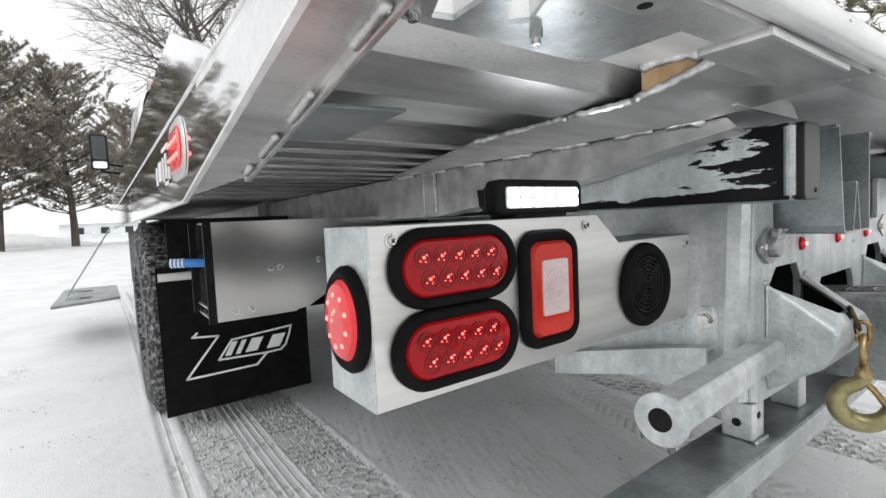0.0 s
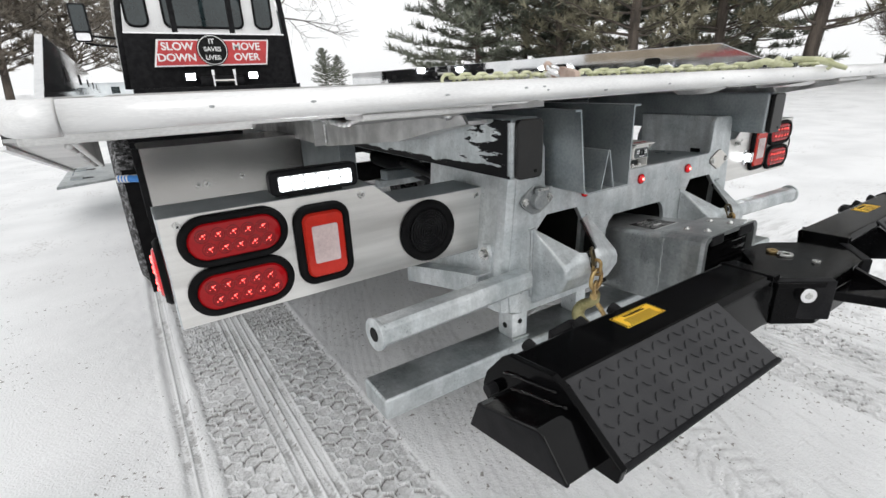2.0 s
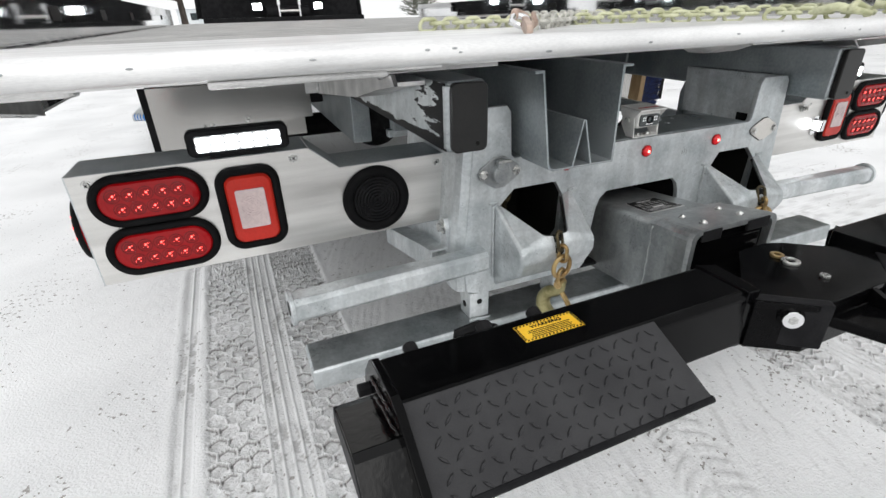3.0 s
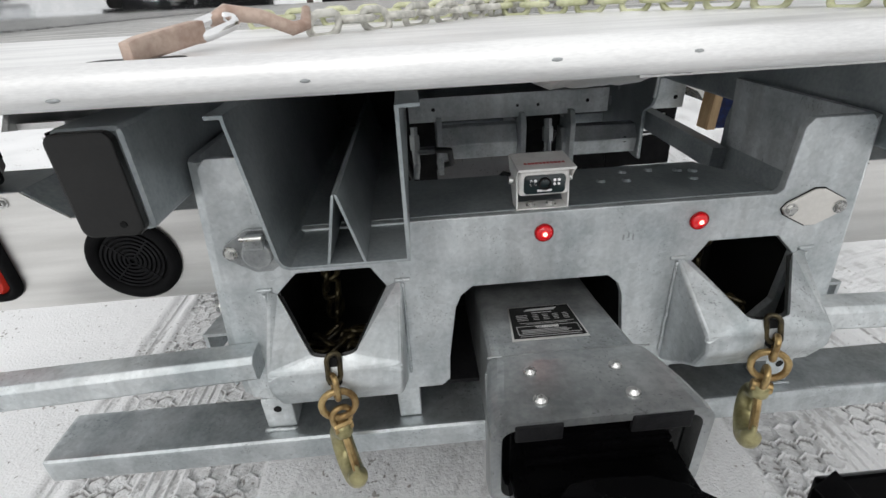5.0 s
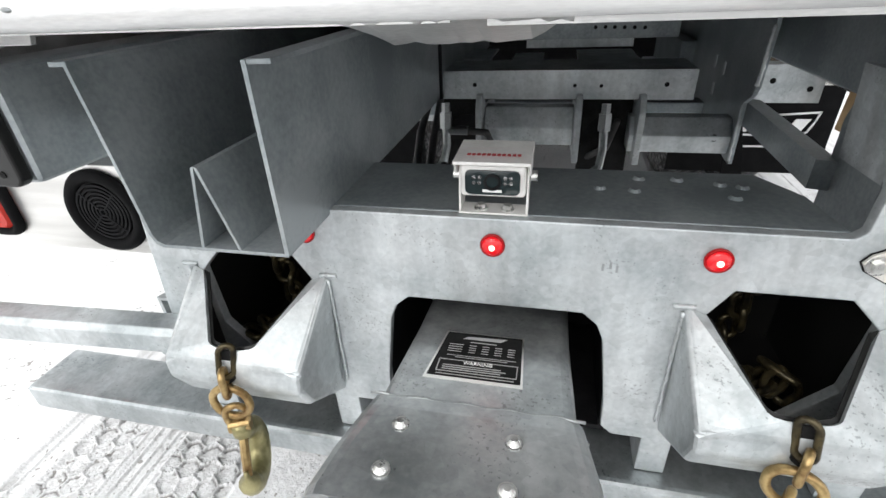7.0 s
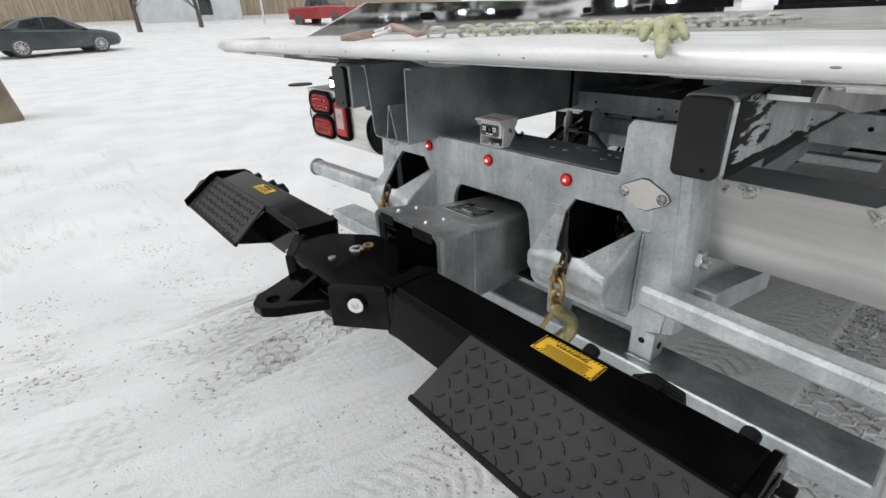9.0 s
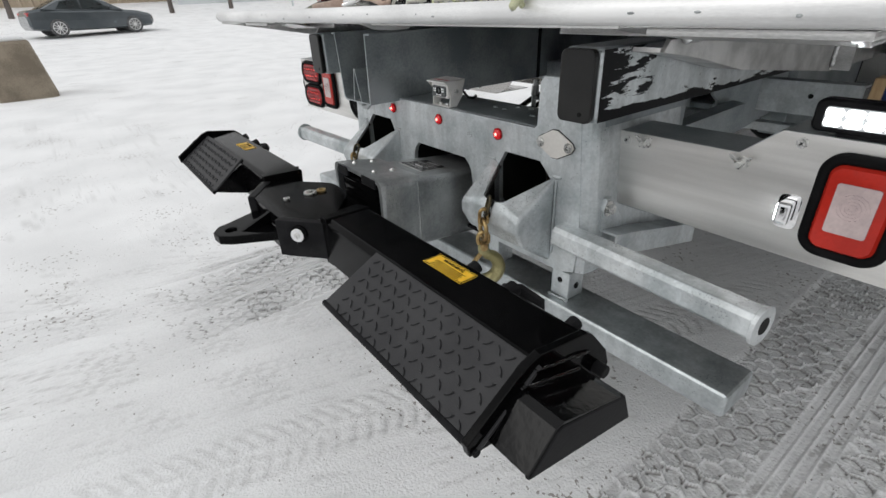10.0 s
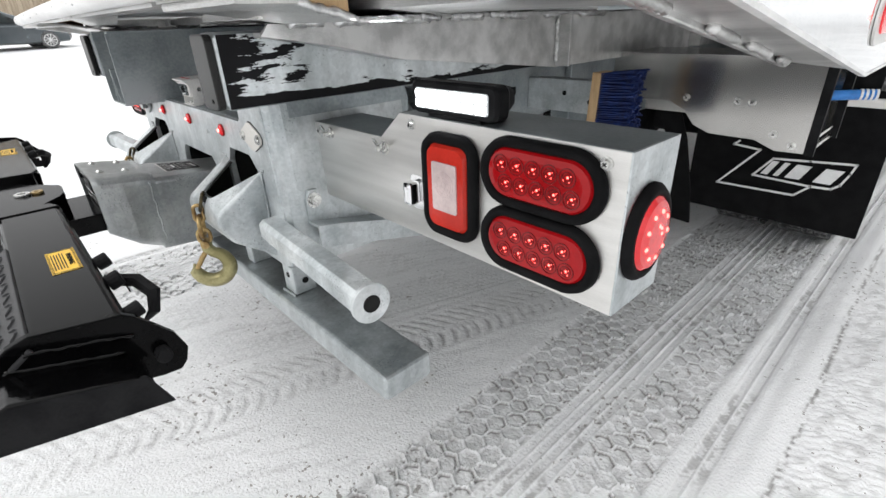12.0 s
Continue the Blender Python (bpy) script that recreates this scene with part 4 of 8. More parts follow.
def safety_chain(s):
    x = s * 0.317
    t = thing("safety_chain", (x, -0.11, 0.47), "yellow zinc-plated safety chain with a slip hook, hanging from its pocket", "chain", "safety chains")
    if s < 0:
        yaw = radians(115)
    else:
        yaw = radians(60)
    sd = Vector((math.cos(yaw), math.sin(yaw), 0))
    nd = Vector((-sd.y, sd.x, 0))
    bm = bmesh.new()
    chain_link(bm, (x, -0.106, 0.692), (0, -0.35, -1), nd, 0.042, 0.018, 0.0040)
    part("link", bm, OIL_CHAIN, t, "dark oiled link over the lip", smooth=True)
    bm = bmesh.new()
    chain_link(bm, (x, -0.119, 0.668), (0, -0.05, -1), sd, 0.038, 0.019, 0.0044)
    part("link", bm, BRASS, t, smooth=True)
    bm = bmesh.new()
    chain_link(bm, (x, -0.120, 0.636), (0, 0, -1), Vector((1, 0.15 if s < 0 else -0.45, 0)), 0.050, 0.047, 0.0052, 24)
    part("ring", bm, BRASS, t, smooth=True)
    bm = bmesh.new()
    chain_link(bm, (x, -0.120, 0.612), (0, 0, -1), sd if s > 0 else nd, 0.034, 0.026, 0.0046)
    part("link", bm, BRASS, t, smooth=True)
    # slip hook: eye, curved throat and point
    bm = bmesh.new()
    o = Vector((x, -0.120, 0.594))
    pts, rad = [], []
    for k in range(22):
        th = radians(88 - 285 * k / 21)
        rr = 0.037
        pts.append(o + Vector((0, 0, -0.060)) + sd * (rr * math.cos(th) * 1.05) + Vector((0, 0, rr * math.sin(th))))
        rad.append(0.0120 + 0.0055 * math.sin(math.pi * k / 21) - (0.009 if k > 19 else 0.0))
    pipe(bm, [o + Vector((0, 0, 0.004)), o + Vector((0, 0, -0.012)), *pts[1:]], 0.01, 12, radii=[0.013, 0.013, *rad[1:]])
    hook = part("hook", bm, HOOK_GREEN, t, "olive yellow forged slip hook", smooth=True)
    bm = bmesh.new()
    rod(bm, o - nd * 0.014, o + nd * 0.014, 0.0095, n=14, bevel=0.002)
    part("hook_pin", bm, BRASS, hook)
    bm = bmesh.new()
    pipe(bm, [o + sd * 0.004 + Vector((0, 0, -0.01)), o + sd * -0.016 + Vector((0, 0, -0.034)), o + sd * -0.034 + Vector((0, 0, -0.062))], 0.006, 8)
    part("hook_latch", bm, BRASS, hook, "sprung safety latch")
    # chain stored inside the pocket
    for k in range(7):
        bm = bmesh.new()
        p = (s * (0.322 if s > 0 else 0.345) + 0.006 * math.sin(k * 2), (0.095 if s > 0 else 0.080) + 0.006 * k, 0.765 - 0.024 * k)
        chain_link(bm, p, (0.15 * s, 0.1, -1), (1, 0.3, 0) if k % 2 else (0, 1, 0.1), 0.042, 0.024, 0.0048)
        part("link", bm, OIL_CHAIN, t, smooth=True)
    rng = random.Random(5 + s)
    for k in range(9):
        bm = bmesh.new()
        p = (s * (0.285 + 0.011 * k), 0.03 + rng.uniform(-0.012, 0.03), 0.612 + rng.uniform(0, 0.025))
        chain_link(bm, p, (1, rng.uniform(-1, 1), rng.uniform(-0.6, 0.6)), (rng.uniform(-0.3, 0.3), 1, rng.uniform(-1, 1)), 0.044, 0.026, 0.005)
        part("link", bm, OIL_CHAIN, t, smooth=True)


for s in (-1, 1):
    safety_chain(s)


# ---- tail lamp boxes ----
BOX_Y = 0.105


def oval_lamp(cx, cz, parent_group, lit=True):
    t = thing("tail_lamp", (cx, BOX_Y, cz), "oval red LED tail lamp in a thick black rubber grommet, lit", "tail lamp", "oval tail lamps")
    bm = bmesh.new()
    outer = stadium(cx, cz, 0.194, 0.0975, 0.0485, 12)
    inner = stadium(cx, cz, 0.163, 0.068, 0.0338, 12)
    mid = stadium(cx, cz, 0.187, 0.091, 0.0450, 12)
    lip = stadium(cx, cz, 0.172, 0.076, 0.0375, 12)
    rings = []
    for poly, y in ((outer, BOX_Y - 0.001), (outer, BOX_Y - 0.006), (mid, BOX_Y - 0.014), (lip, BOX_Y - 0.014), (inner, BOX_Y - 0.008), (inner, BOX_Y - 0.002)):
        rings.append([(u, y, v) for u, v in poly])
    lofted(bm, rings, cap=False)
    part("grommet", bm, RUBBER, t, smooth=True)
    bm = bmesh.new()
    rings = []
    for w, h, r, y in ((0.165, 0.070, 0.0348, 0.003), (0.165, 0.070, 0.0348, 0.008), (0.158, 0.063, 0.0312, 0.012), (0.140, 0.046, 0.0225, 0.0138)):
        rings.append([(u, BOX_Y - y, v) for u, v in stadium(cx, cz, w, h, r, 12)])
    lofted(bm, rings)
    ln = part("lens", bm, RED_LENS, t, "glossy red lens")
    for r_i, dz in enumerate((0.013, -0.013)):
        for k in range(5):
            x = cx - 0.052 + 0.026 * k + (0.004 if r_i else -0.004)
            bm = bmesh.new()
            prism(bm, ring_poly(x, cz + dz, 0.0125, 18), "y", BOX_Y - 0.0152, BOX_Y - 0.0125, [ring_poly(x, cz + dz, 0.0112, 16)], 0.0004)
            for r_o, r_n in ((0.0082, 0.0068), (0.0048, 0.0036)):
                prism(bm, ring_poly(x, cz + dz, r_o, 16), "y", BOX_Y - 0.0152, BOX_Y - 0.0125, [ring_poly(x, cz + dz, r_n, 14)], 0.0003)
            part("optic_ring", bm, DEEP_RED, ln, "clear deep red optic rings")
            bm = bmesh.new()
            # first sphere is the LED, the three smaller ones are glints modelled as glowing specks
            for dx_, dz_, rad in ((0.001, 0.001, 0.0017), (0.0052, 0.0034, 0.0009), (-0.0042, -0.0030, 0.0008), (0.0035, -0.0042, 0.0007)):
                tmp = bmesh.new()
                bmesh.ops.create_uvsphere(tmp, u_segments=8, v_segments=6, radius=rad)
                merge(bm, tmp, Matrix.Translation((x + dx_, BOX_Y - 0.0142, cz + dz + dz_)))
            part("led", bm, RED_DOT, ln)


def reverse_lamp(cx, cz):
    t = thing("reverse_lamp", (cx, BOX_Y, cz), "upright red lamp with a frosted white reversing window in black rubber", "reverse lamp", "upright reversing lamps")
    bm = bmesh.new()
    outer, inner = stadium(cx, cz, 0.118, 0.170, 0.034, 8), stadium(cx, cz, 0.084, 0.135, 0.018, 8)
    mid, lip = stadium(cx, cz, 0.110, 0.162, 0.030, 8), stadium(cx, cz, 0.093, 0.145, 0.018, 8)
    rings = [[(u, BOX_Y - y, v) for u, v in poly] for poly, y in ((outer, 0.001), (outer, 0.006), (mid, 0.014), (lip, 0.014), (inner, 0.008), (inner, 0.002))]
    lofted(bm, rings, cap=False)
    part("grommet", bm, RUBBER, t, smooth=True)
    bm = bmesh.new()
    rings = [[(u, BOX_Y - y, v) for u, v in stadium(cx, cz, w, h, r, 8)] for w, h, r, y in ((0.086, 0.137, 0.019, 0.003), (0.086, 0.137, 0.019, 0.010), (0.078, 0.129, 0.016, 0.016))]
    lofted(bm, rings)
    ln = part("lens", bm, ORANGE_LENS, t, "orange-red lens")
    bm = bmesh.new()
    prism(bm, stadium(cx, cz + 0.003, 0.054, 0.079, 0.004, 3), "y", BOX_Y - 0.0185, BOX_Y - 0.0155, bevel=0.0008)
    win = part("window", bm, CLEAR_LENS, ln, "frosted white reversing window")
    bm = bmesh.new()
    for r in (0.006, 0.011, 0.016, 0.021):
        prism(bm, ring_poly(cx, cz + 0.008, r, 24), "y", BOX_Y - 0.0192, BOX_Y - 0.0182, [ring_poly(cx, cz + 0.008, r - 0.0018, 24)])
    part("optic_ring", bm, CLEAR_LENS, win)


def horn_speaker(cx, cz):
    t = thing("alarm_speaker", (cx, BOX_Y, cz), "round black rubber reversing alarm with concentric grille rings", "alarm speaker")
    bm = bmesh.new()
    prof = [(0.074, 0.001), (0.074, 0.006), (0.068, 0.013), (0.058, 0.013), (0.052, 0.006), (0.052, 0.003)]
    rings = [[(u, BOX_Y - y, v) for u, v in ring_poly(cx, cz, r, 40)] for r, y in prof]
    lofted(bm, rings, cap=False)
    part("grommet", bm, RUBBER, t, smooth=True)
    bm = bmesh.new()
    rod(bm, (cx, BOX_Y - 0.001, cz), (cx, BOX_Y - 0.004, cz), 0.0525, n=40)
    part("backing", bm, INK, t)
    for r in (0.050, 0.043, 0.036, 0.029, 0.022, 0.015, 0.008):
        bm = bmesh.new()
        prism(bm, ring_poly(cx, cz, r, 36), "y", BOX_Y - 0.009, BOX_Y - 0.003, [ring_poly(cx, cz, r - 0.0038, 36)], 0.0006)
        part("grille_ring", bm, SATIN, t)
    for k in range(4):
        a = radians(45 + 90 * k)
        bm = bmesh.new()
        rod(bm, (cx + 0.006 * math.cos(a), BOX_Y - 0.008, cz + 0.006 * math.sin(a)), (cx + 0.05 * math.cos(a), BOX_Y - 0.008, cz + 0.05 * math.sin(a)), 0.002, n=6)
        part("grille_spoke", bm, SATIN, t)


def lamp_box(s):
    t = thing("tail_lamp_box", (s * 0.85, 0.16, 0.698), "stepped stainless steel tail lamp box under the bed", "lamp box", "tail lamp boxes")
    face = [(0.489, 0.700), (1.195, 0.695), (1.195, 0.906), (0.789, 0.906), (0.731, 0.858), (0.489, 0.858)]
    if s < 0:
        face = mirror_x(face)
    part("face_panel", prism(bmesh.new(), face, "y", BOX_Y, BOX_Y + 0.003, bevel=0.0006), STAIN, t, "brushed stainless face panel")
    bm = bmesh.new()
    box(bm, s * 0.789, s * 1.196, BOX_Y + 0.0035, 0.225, 0.903, 0.9065, 0.0008)
    part("top_panel", bm, GALV_DULL, t)
    bm = bmesh.new()
    tp = [(0.489, 0.8585), (0.731, 0.8585), (0.786, 0.9065), (0.786, 0.9030), (0.733, 0.8550), (0.489, 0.8550)]
    if s < 0:
        tp = mirror_x(tp)
    prism(bm, tp, "y", BOX_Y + 0.0035, 0.225)
    part("step_panel", bm, GALV_DULL, t)
    bm = bmesh.new()
    box(bm, s * 1.1935, s * 1.1975, BOX_Y + 0.0005, 0.225, 0.695, 0.9065, 0.0006)
    part("end_panel", bm, GALV, t, "galvanised end panel")
    bm = bmesh.new()
    box(bm, s * 0.489, s * 1.189, 0.222, 0.225, 0.700, 0.856)
    box(bm, s * 0.489, s * 1.189, BOX_Y + 0.0035, 0.222, 0.697, 0.700)
    part("back_panel", bm, GALV_DULL, t)
    bm = bmesh.new()
    box(bm, s * 0.4875, s * 0.4905, BOX_Y - 0.0005, 0.14, 0.700, 0.858)
    part("inner_edge", bm, SATIN, t, "dark inner seam")
    for x, z in ((1.167, 0.889), (0.819, 0.891), (0.516, 0.842)):
        screw(t, (s * x, BOX_Y, z), (0, -1, 0))
    oval_lamp(s * 1.0775, 0.8535, t)
    oval_lamp(s * 1.0785, 0.7550, t)
    reverse_lamp(s * 0.911, 0.804)
    if s < 0:
        horn_speaker(-0.659, 0.779)
    else:
        for x, z in ((0.740, 0.841), (0.557, 0.842)):
            wn_ = thing("wing_nut", (x, BOX_Y, z), "zinc wing nut on a stud and washer", "wing nut", "wing nuts on the lamp box")
            bm = bmesh.new()
            rod(bm, (x, BOX_Y, z), (x, BOX_Y - 0.003, z), 0.012, n=18)
            rod(bm, (x, BOX_Y, z), (x, BOX_Y - 0.020, z), 0.005, n=12)
            rod(bm, (x, BOX_Y - 0.003, z), (x, BOX_Y - 0.012, z), 0.008, 0.006, 14)
            part("stud", bm, BOLT, wn_)
            for d in (-1, 1):
                bm = bmesh.new()
                prism(bm, [(x + d * 0.003, z), (x + d * 0.018, z + 0.010), (x + d * 0.019, z + 0.016), (x + d * 0.012, z + 0.014), (x + d * 0.002, z + 0.006)][::d], "y", BOX_Y - 0.013, BOX_Y - 0.010, bevel=0.001)
                part("wing", bm, BOLT, wn_)
        pl = thing("plate_lamp", (0.828, BOX_Y, 0.780), "chrome hooded number plate lamp", "plate lamp")
        bm = bmesh.new()
        prism(bm, stadium(0.828, 0.778, 0.034, 0.060, 0.010, 5), "y", BOX_Y - 0.003, BOX_Y - 0.0002, bevel=0.0006)
        part("base_plate", bm, CHROME, pl)
        bm = bmesh.new()
        box(bm, 0.818, 0.838, BOX_Y - 0.028, BOX_Y - 0.003, 0.760, 0.800, 0.007, 3)
        part("hood", bm, CHROME, pl)
        bm = bmesh.new()
        box(bm, 0.8165, 0.8185, BOX_Y - 0.024, BOX_Y - 0.006, 0.766, 0.794, 0.001)
        part("lens", bm, WHITE_LED, pl, "small lit white lens")
    # side marker on the end panel
    mk = thing("side_marker", (s * 1.1975, 0.157, 0.797), "round red LED side marker lamp in a black grommet, lit", "side marker", "side markers")
    X = s * 1.1975
    prof = [(0.062, 0.001), (0.062, 0.006), (0.056, 0.013), (0.049, 0.013), (0.046, 0.008)]
    bm = bmesh.new()
    sc = 0.88
    lofted(bm, [[(X + s * h, 0.157 + sc * (u - 0), 0.797 + v * 1.04) for u, v in ring_poly(0, 0, r, 32)] for r, h in prof], cap=False)
    part("grommet", bm, RUBBER, mk, smooth=True)
    bm = bmesh.new()
    lofted(bm, [[(X + s * h, 0.157 + sc * u, 0.797 + v * 1.04) for u, v in ring_poly(0, 0, r, 32)] for r, h in ((0.047, 0.003), (0.047, 0.012), (0.042, 0.017), (0.025, 0.020))])
    ln = part("lens", bm, RED_LIT, mk, "bright red lens")
    for k in range(12):
        a = k * math.tau / 9
        r = 0.030 if k < 9 else 0.012
        bm = bmesh.new()
        tmp = bmesh.new()
        bmesh.ops.create_uvsphere(tmp, u_segments=8, v_segments=6, radius=0.0032)
        merge(bm, tmp, Matrix.Translation((X + s * 0.0185, 0.157 + sc * r * math.cos(a), 0.797 + r * math.sin(a) * 1.04)))
        part("led", bm, RED_DOT, ln)


for s in (-1, 1):
    lamp_box(s)


def work_lamp(s):
    cx, cz, y0 = s * 0.910, 0.9365, 0.131
    t = thing("work_lamp", (cx, y0, 0.9065), "black finned LED bar work lamp, lit white", "work lamp", "LED work lamps")
    bm = bmesh.new()
    rings = [[(u, y, v) for u, v in stadium(cx, cz, w, h, r, 5)] for w, h, r, y in
             ((0.172, 0.042, 0.010, y0 - 0.024), (0.180, 0.049, 0.012, y0 - 0.020), (0.180, 0.049, 0.012, y0), (0.150, 0.042, 0.012, y0 + 0.020), (0.120, 0.030, 0.010, y0 + 0.050))]
    lofted(bm, rings)
    part("housing", bm, SATIN, t)
    bm = bmesh.new()
    prism(bm, stadium(cx, cz - 0.001, 0.150, 0.030, 0.004, 3), "y", y0 - 0.0275, y0 - 0.0245, bevel=0.0008)
    ln = part("lens", bm, LAMP_GLASS, t, "glowing white lens")
    for r_i in range(2):
        for k in range(6):
            bm = bmesh.new()
            prism(bm, stadium(cx - 0.0625 + 0.025 * k, cz - 0.0078 + 0.0136 * r_i, 0.0215, 0.0118, 0.0045, 4), "y", y0 - 0.0284, y0 - 0.0270)
            part("led", bm, WHITE_LED, ln)
    for k in range(7):
        bm = bmesh.new()
        x = cx - 0.06 + 0.02 * k
        box(bm, x - 0.002, x + 0.002, y0 + 0.024, y0 + 0.05, cz + 0.004, cz + 0.0150, 0.001)
        part("cooling_fin", bm, SATIN, t)
    bm = bmesh.new()
    prism(bm, [(-0.02 + y0, 0.907), (0.03 + y0, 0.907), (0.03 + y0, 0.913), (0.02 + y0, 0.918), (-0.01 + y0, 0.918), (-0.02 + y0, 0.913)], "x", cx - 0.055, cx + 0.055, bevel=0.001)
    part("bracket", bm, SATIN, t)


for s in (-1, 1):
    work_lamp(s)

# ---- boom and wheel lift ----


def tube_top(y):
    """Height of the boom's upper face, which climbs a little towards its head."""
    return 0.697 - 0.10 * y


def boom():
    t = thing("boom", (0, -0.1, 0.53), "galvanised steel extension boom with a bolted head plate", "tow boom")
    bm = bmesh.new()
    lofted(bm, [[(u, y, v + tube_top(y)) for u, v in stadium(0, -0.095, 2 * w, 0.190, 0.014, 4)] for w, y in ((0.104, -0.165), (0.097, 0.0), (0.097, 0.45))])
    part("inner_tube", bm, GALV_WORN, t)
    # head: folded shell open at its rear
    bm = bmesh.new()
    rings = []
    for w, z0, z1, y in ((0.109, 0.533, 0.722, -0.145), (0.112, 0.530, 0.727, -0.165), (0.121, 0.556, 0.7335, -0.215), (0.125, 0.596, 0.7395, -0.262), (0.124, 0.604, 0.7400, -0.272)):
        rings.append([(u, y, v) for u, v in stadium(0, (z0 + z1) / 2, 2 * w, z1 - z0, 0.022, 4)])
    inner = []
    for w, z0, z1, y in ((0.112, 0.618, 0.729, -0.272), (0.110, 0.618, 0.729, -0.180)):
        inner.append([(u, y, v) for u, v in stadium(0, (z0 + z1) / 2, 2 * w, z1 - z0, 0.016, 4)])
    lofted(bm, rings + inner)
    part("head", bm, GALV_WORN, t, "worn galvanised head")
    bm = bmesh.new()
    box(bm, -0.106, 0.106, -0.262, -0.205, 0.615, 0.726, 0.012, 3)
    pad = part("wear_pad", bm, GLOSS, t, "black pad inside the head")
    for k in range(4):
        bm = bmesh.new()
        box(bm, -0.085, 0.085, -0.268, -0.260, 0.640 + 0.02 * k, 0.650 + 0.02 * k, 0.003)
        part("pad_rib", bm, GLOSS, pad)
    for x, y in ((-0.062, -0.188), (0.044, -0.190), (-0.063, -0.241), (0.043, -0.242)):
        bm = bmesh.new()
        zt = 0.7305 - 0.14 * (y + 0.19)
        rod(bm, (x, y, zt - 0.002), (x, y, zt + 0.0022), 0.0082, n=18)
        rod(bm, (x, y, zt + 0.0022), (x, y, zt + 0.0065), 0.0070, 0.0030, 16)
        part("bolt", bm, BOLT, t, "domed bright bolt", smooth=False)
    bm = bmesh.new()
    pipe(bm, [(-0.108 + 0.012 * k, -0.147 + 0.0015 * math.sin(k * 1.7), 0.7215) for k in range(19)], 0.0016, 6)
    for s in (-1, 1):
        pipe(bm, [(s * 0.1105, -0.158 + 0.002 * math.sin(k * 2.1), 0.55 + 0.0143 * k) for k in range(12)], 0.0022, 6)
    part("weld_bead", bm, GALV_WORN, t, smooth=True)
    for x0, x1 in ((-0.098, -0.045), (0.03, 0.098)):
        bm = bmesh.new()
        box(bm, x0, x1, -0.2745, -0.268, 0.712, 0.7365, 0.003)
        part("chipped_edge", bm, SATIN, t, "chipped black paint on the rim")
    # rating decal, lying on the sloping upper face
    d = thing("rating_decal", (0.0, -0.06, 0.70), "black and silver rating decal on the boom", "decal")

    def laid(bm, lift):
        for v in bm.verts:
            v.co.z += tube_top(v.co.y) + lift
        return bm

    bm = bmesh.new()
    prism(bm, [(-0.055, -0.012), (0.042, -0.012), (0.046, -0.103), (-0.065, -0.103)][::-1], "z", 0.0, 0.0006)
    part("decal_sheet", laid(bm, 0.0002), STAIN, d)
    bm = bmesh.new()
    prism(bm, [(-0.053, -0.014), (0.040, -0.014), (0.0432, -0.098), (-0.0615, -0.098)][::-1], "z", 0.0, 0.0004)
    part("decal_ground", laid(bm, 0.0008), INK, d)
    bm = bmesh.new()
    prism(bm, [(-0.032, -0.026), (-0.026, -0.021), (0.022, -0.019), (0.014, -0.026)][::-1], "z", 0.0, 0.0003)
    box(bm, -0.022, 0.010, -0.0325, -0.0310, 0, 0.0003)
    for r in range(4):
        for c in range(4):
            box(bm, -0.022 + c * 0.0155, -0.0135 + c * 0.0155, -0.0390 - r * 0.0045, -0.0378 - r * 0.0045, 0, 0.0003)
        box(bm, -0.047, -0.030, -0.0390 - r * 0.0045, -0.0378 - r * 0.0045, 0, 0.0003)
    box(bm, -0.046, 0.036, -0.0603, -0.0593, 0, 0.0003)
    box(bm, -0.036, 0.026, -0.0635, -0.0625, 0, 0.0003)
    for y0 in (-0.0680, -0.0890):
        box(bm, -0.052, 0.038, y0 - 0.0012, y0, 0, 0.0003)
    for x0 in (-0.053, 0.0375):
        box(bm, x0, x0 + 0.0012, -0.0900, -0.0680, 0, 0.0003)
    for r in range(3):
        box(bm, -0.047, 0.020 + 0.006 * (r % 2), -0.0792 - r * 0.0035, -0.0777 - r * 0.0035, 0, 0.0003)
    box(bm, -0.052, 0.036, -0.0950, -0.0938, 0, 0.0003)
    part("decal_print", laid(bm, 0.0012), GREY_INK, d)
    lettering("decal_word", "WARNING", 0.0070, Matrix.Translation((-0.007, -0.0728, tube_top(-0.0728) + 0.0012)), WHITE_INK, d)


boom()


def tread_marks(bm, o, ex, ey, nrm, w, h, step, size):
    """Raised chevron bars of tread plate on a sloped sheet: ex along, ey down the slope."""
    rows = int(h / step)
    cols = int(w / step)
    for r in range(rows):
        for c in range(cols):
            sg = 1 if (r + c) % 2 else -1
            cc = o + ex * (step * (c + 0.5)) + ey * (step * (r + 0.5))
            d = (ex * 0.72 + ey * 0.69 * sg).normalized()
            p = d.cross(nrm).normalized()
            pts = []
            for a, b, k in ((-1, 0, 0), (-0.4, 0.55, 0), (0.4, 0.55, 0), (1, 0, 0), (0.4, -0.55, 0), (-0.4, -0.55, 0)):
                pts.append(cc + d * a * size + p * b * size * 0.42)
            base = [bm.verts.new(q) for q in pts]
            top = [bm.verts.new(cc + (q - cc) * 0.62 + nrm * 0.0026) for q in pts]
            bm.faces.new(top)
            for k in range(6):
                bm.faces.new((base[k], base[(k + 1) % 6], top[(k + 1) % 6], top[k]))
    return bm


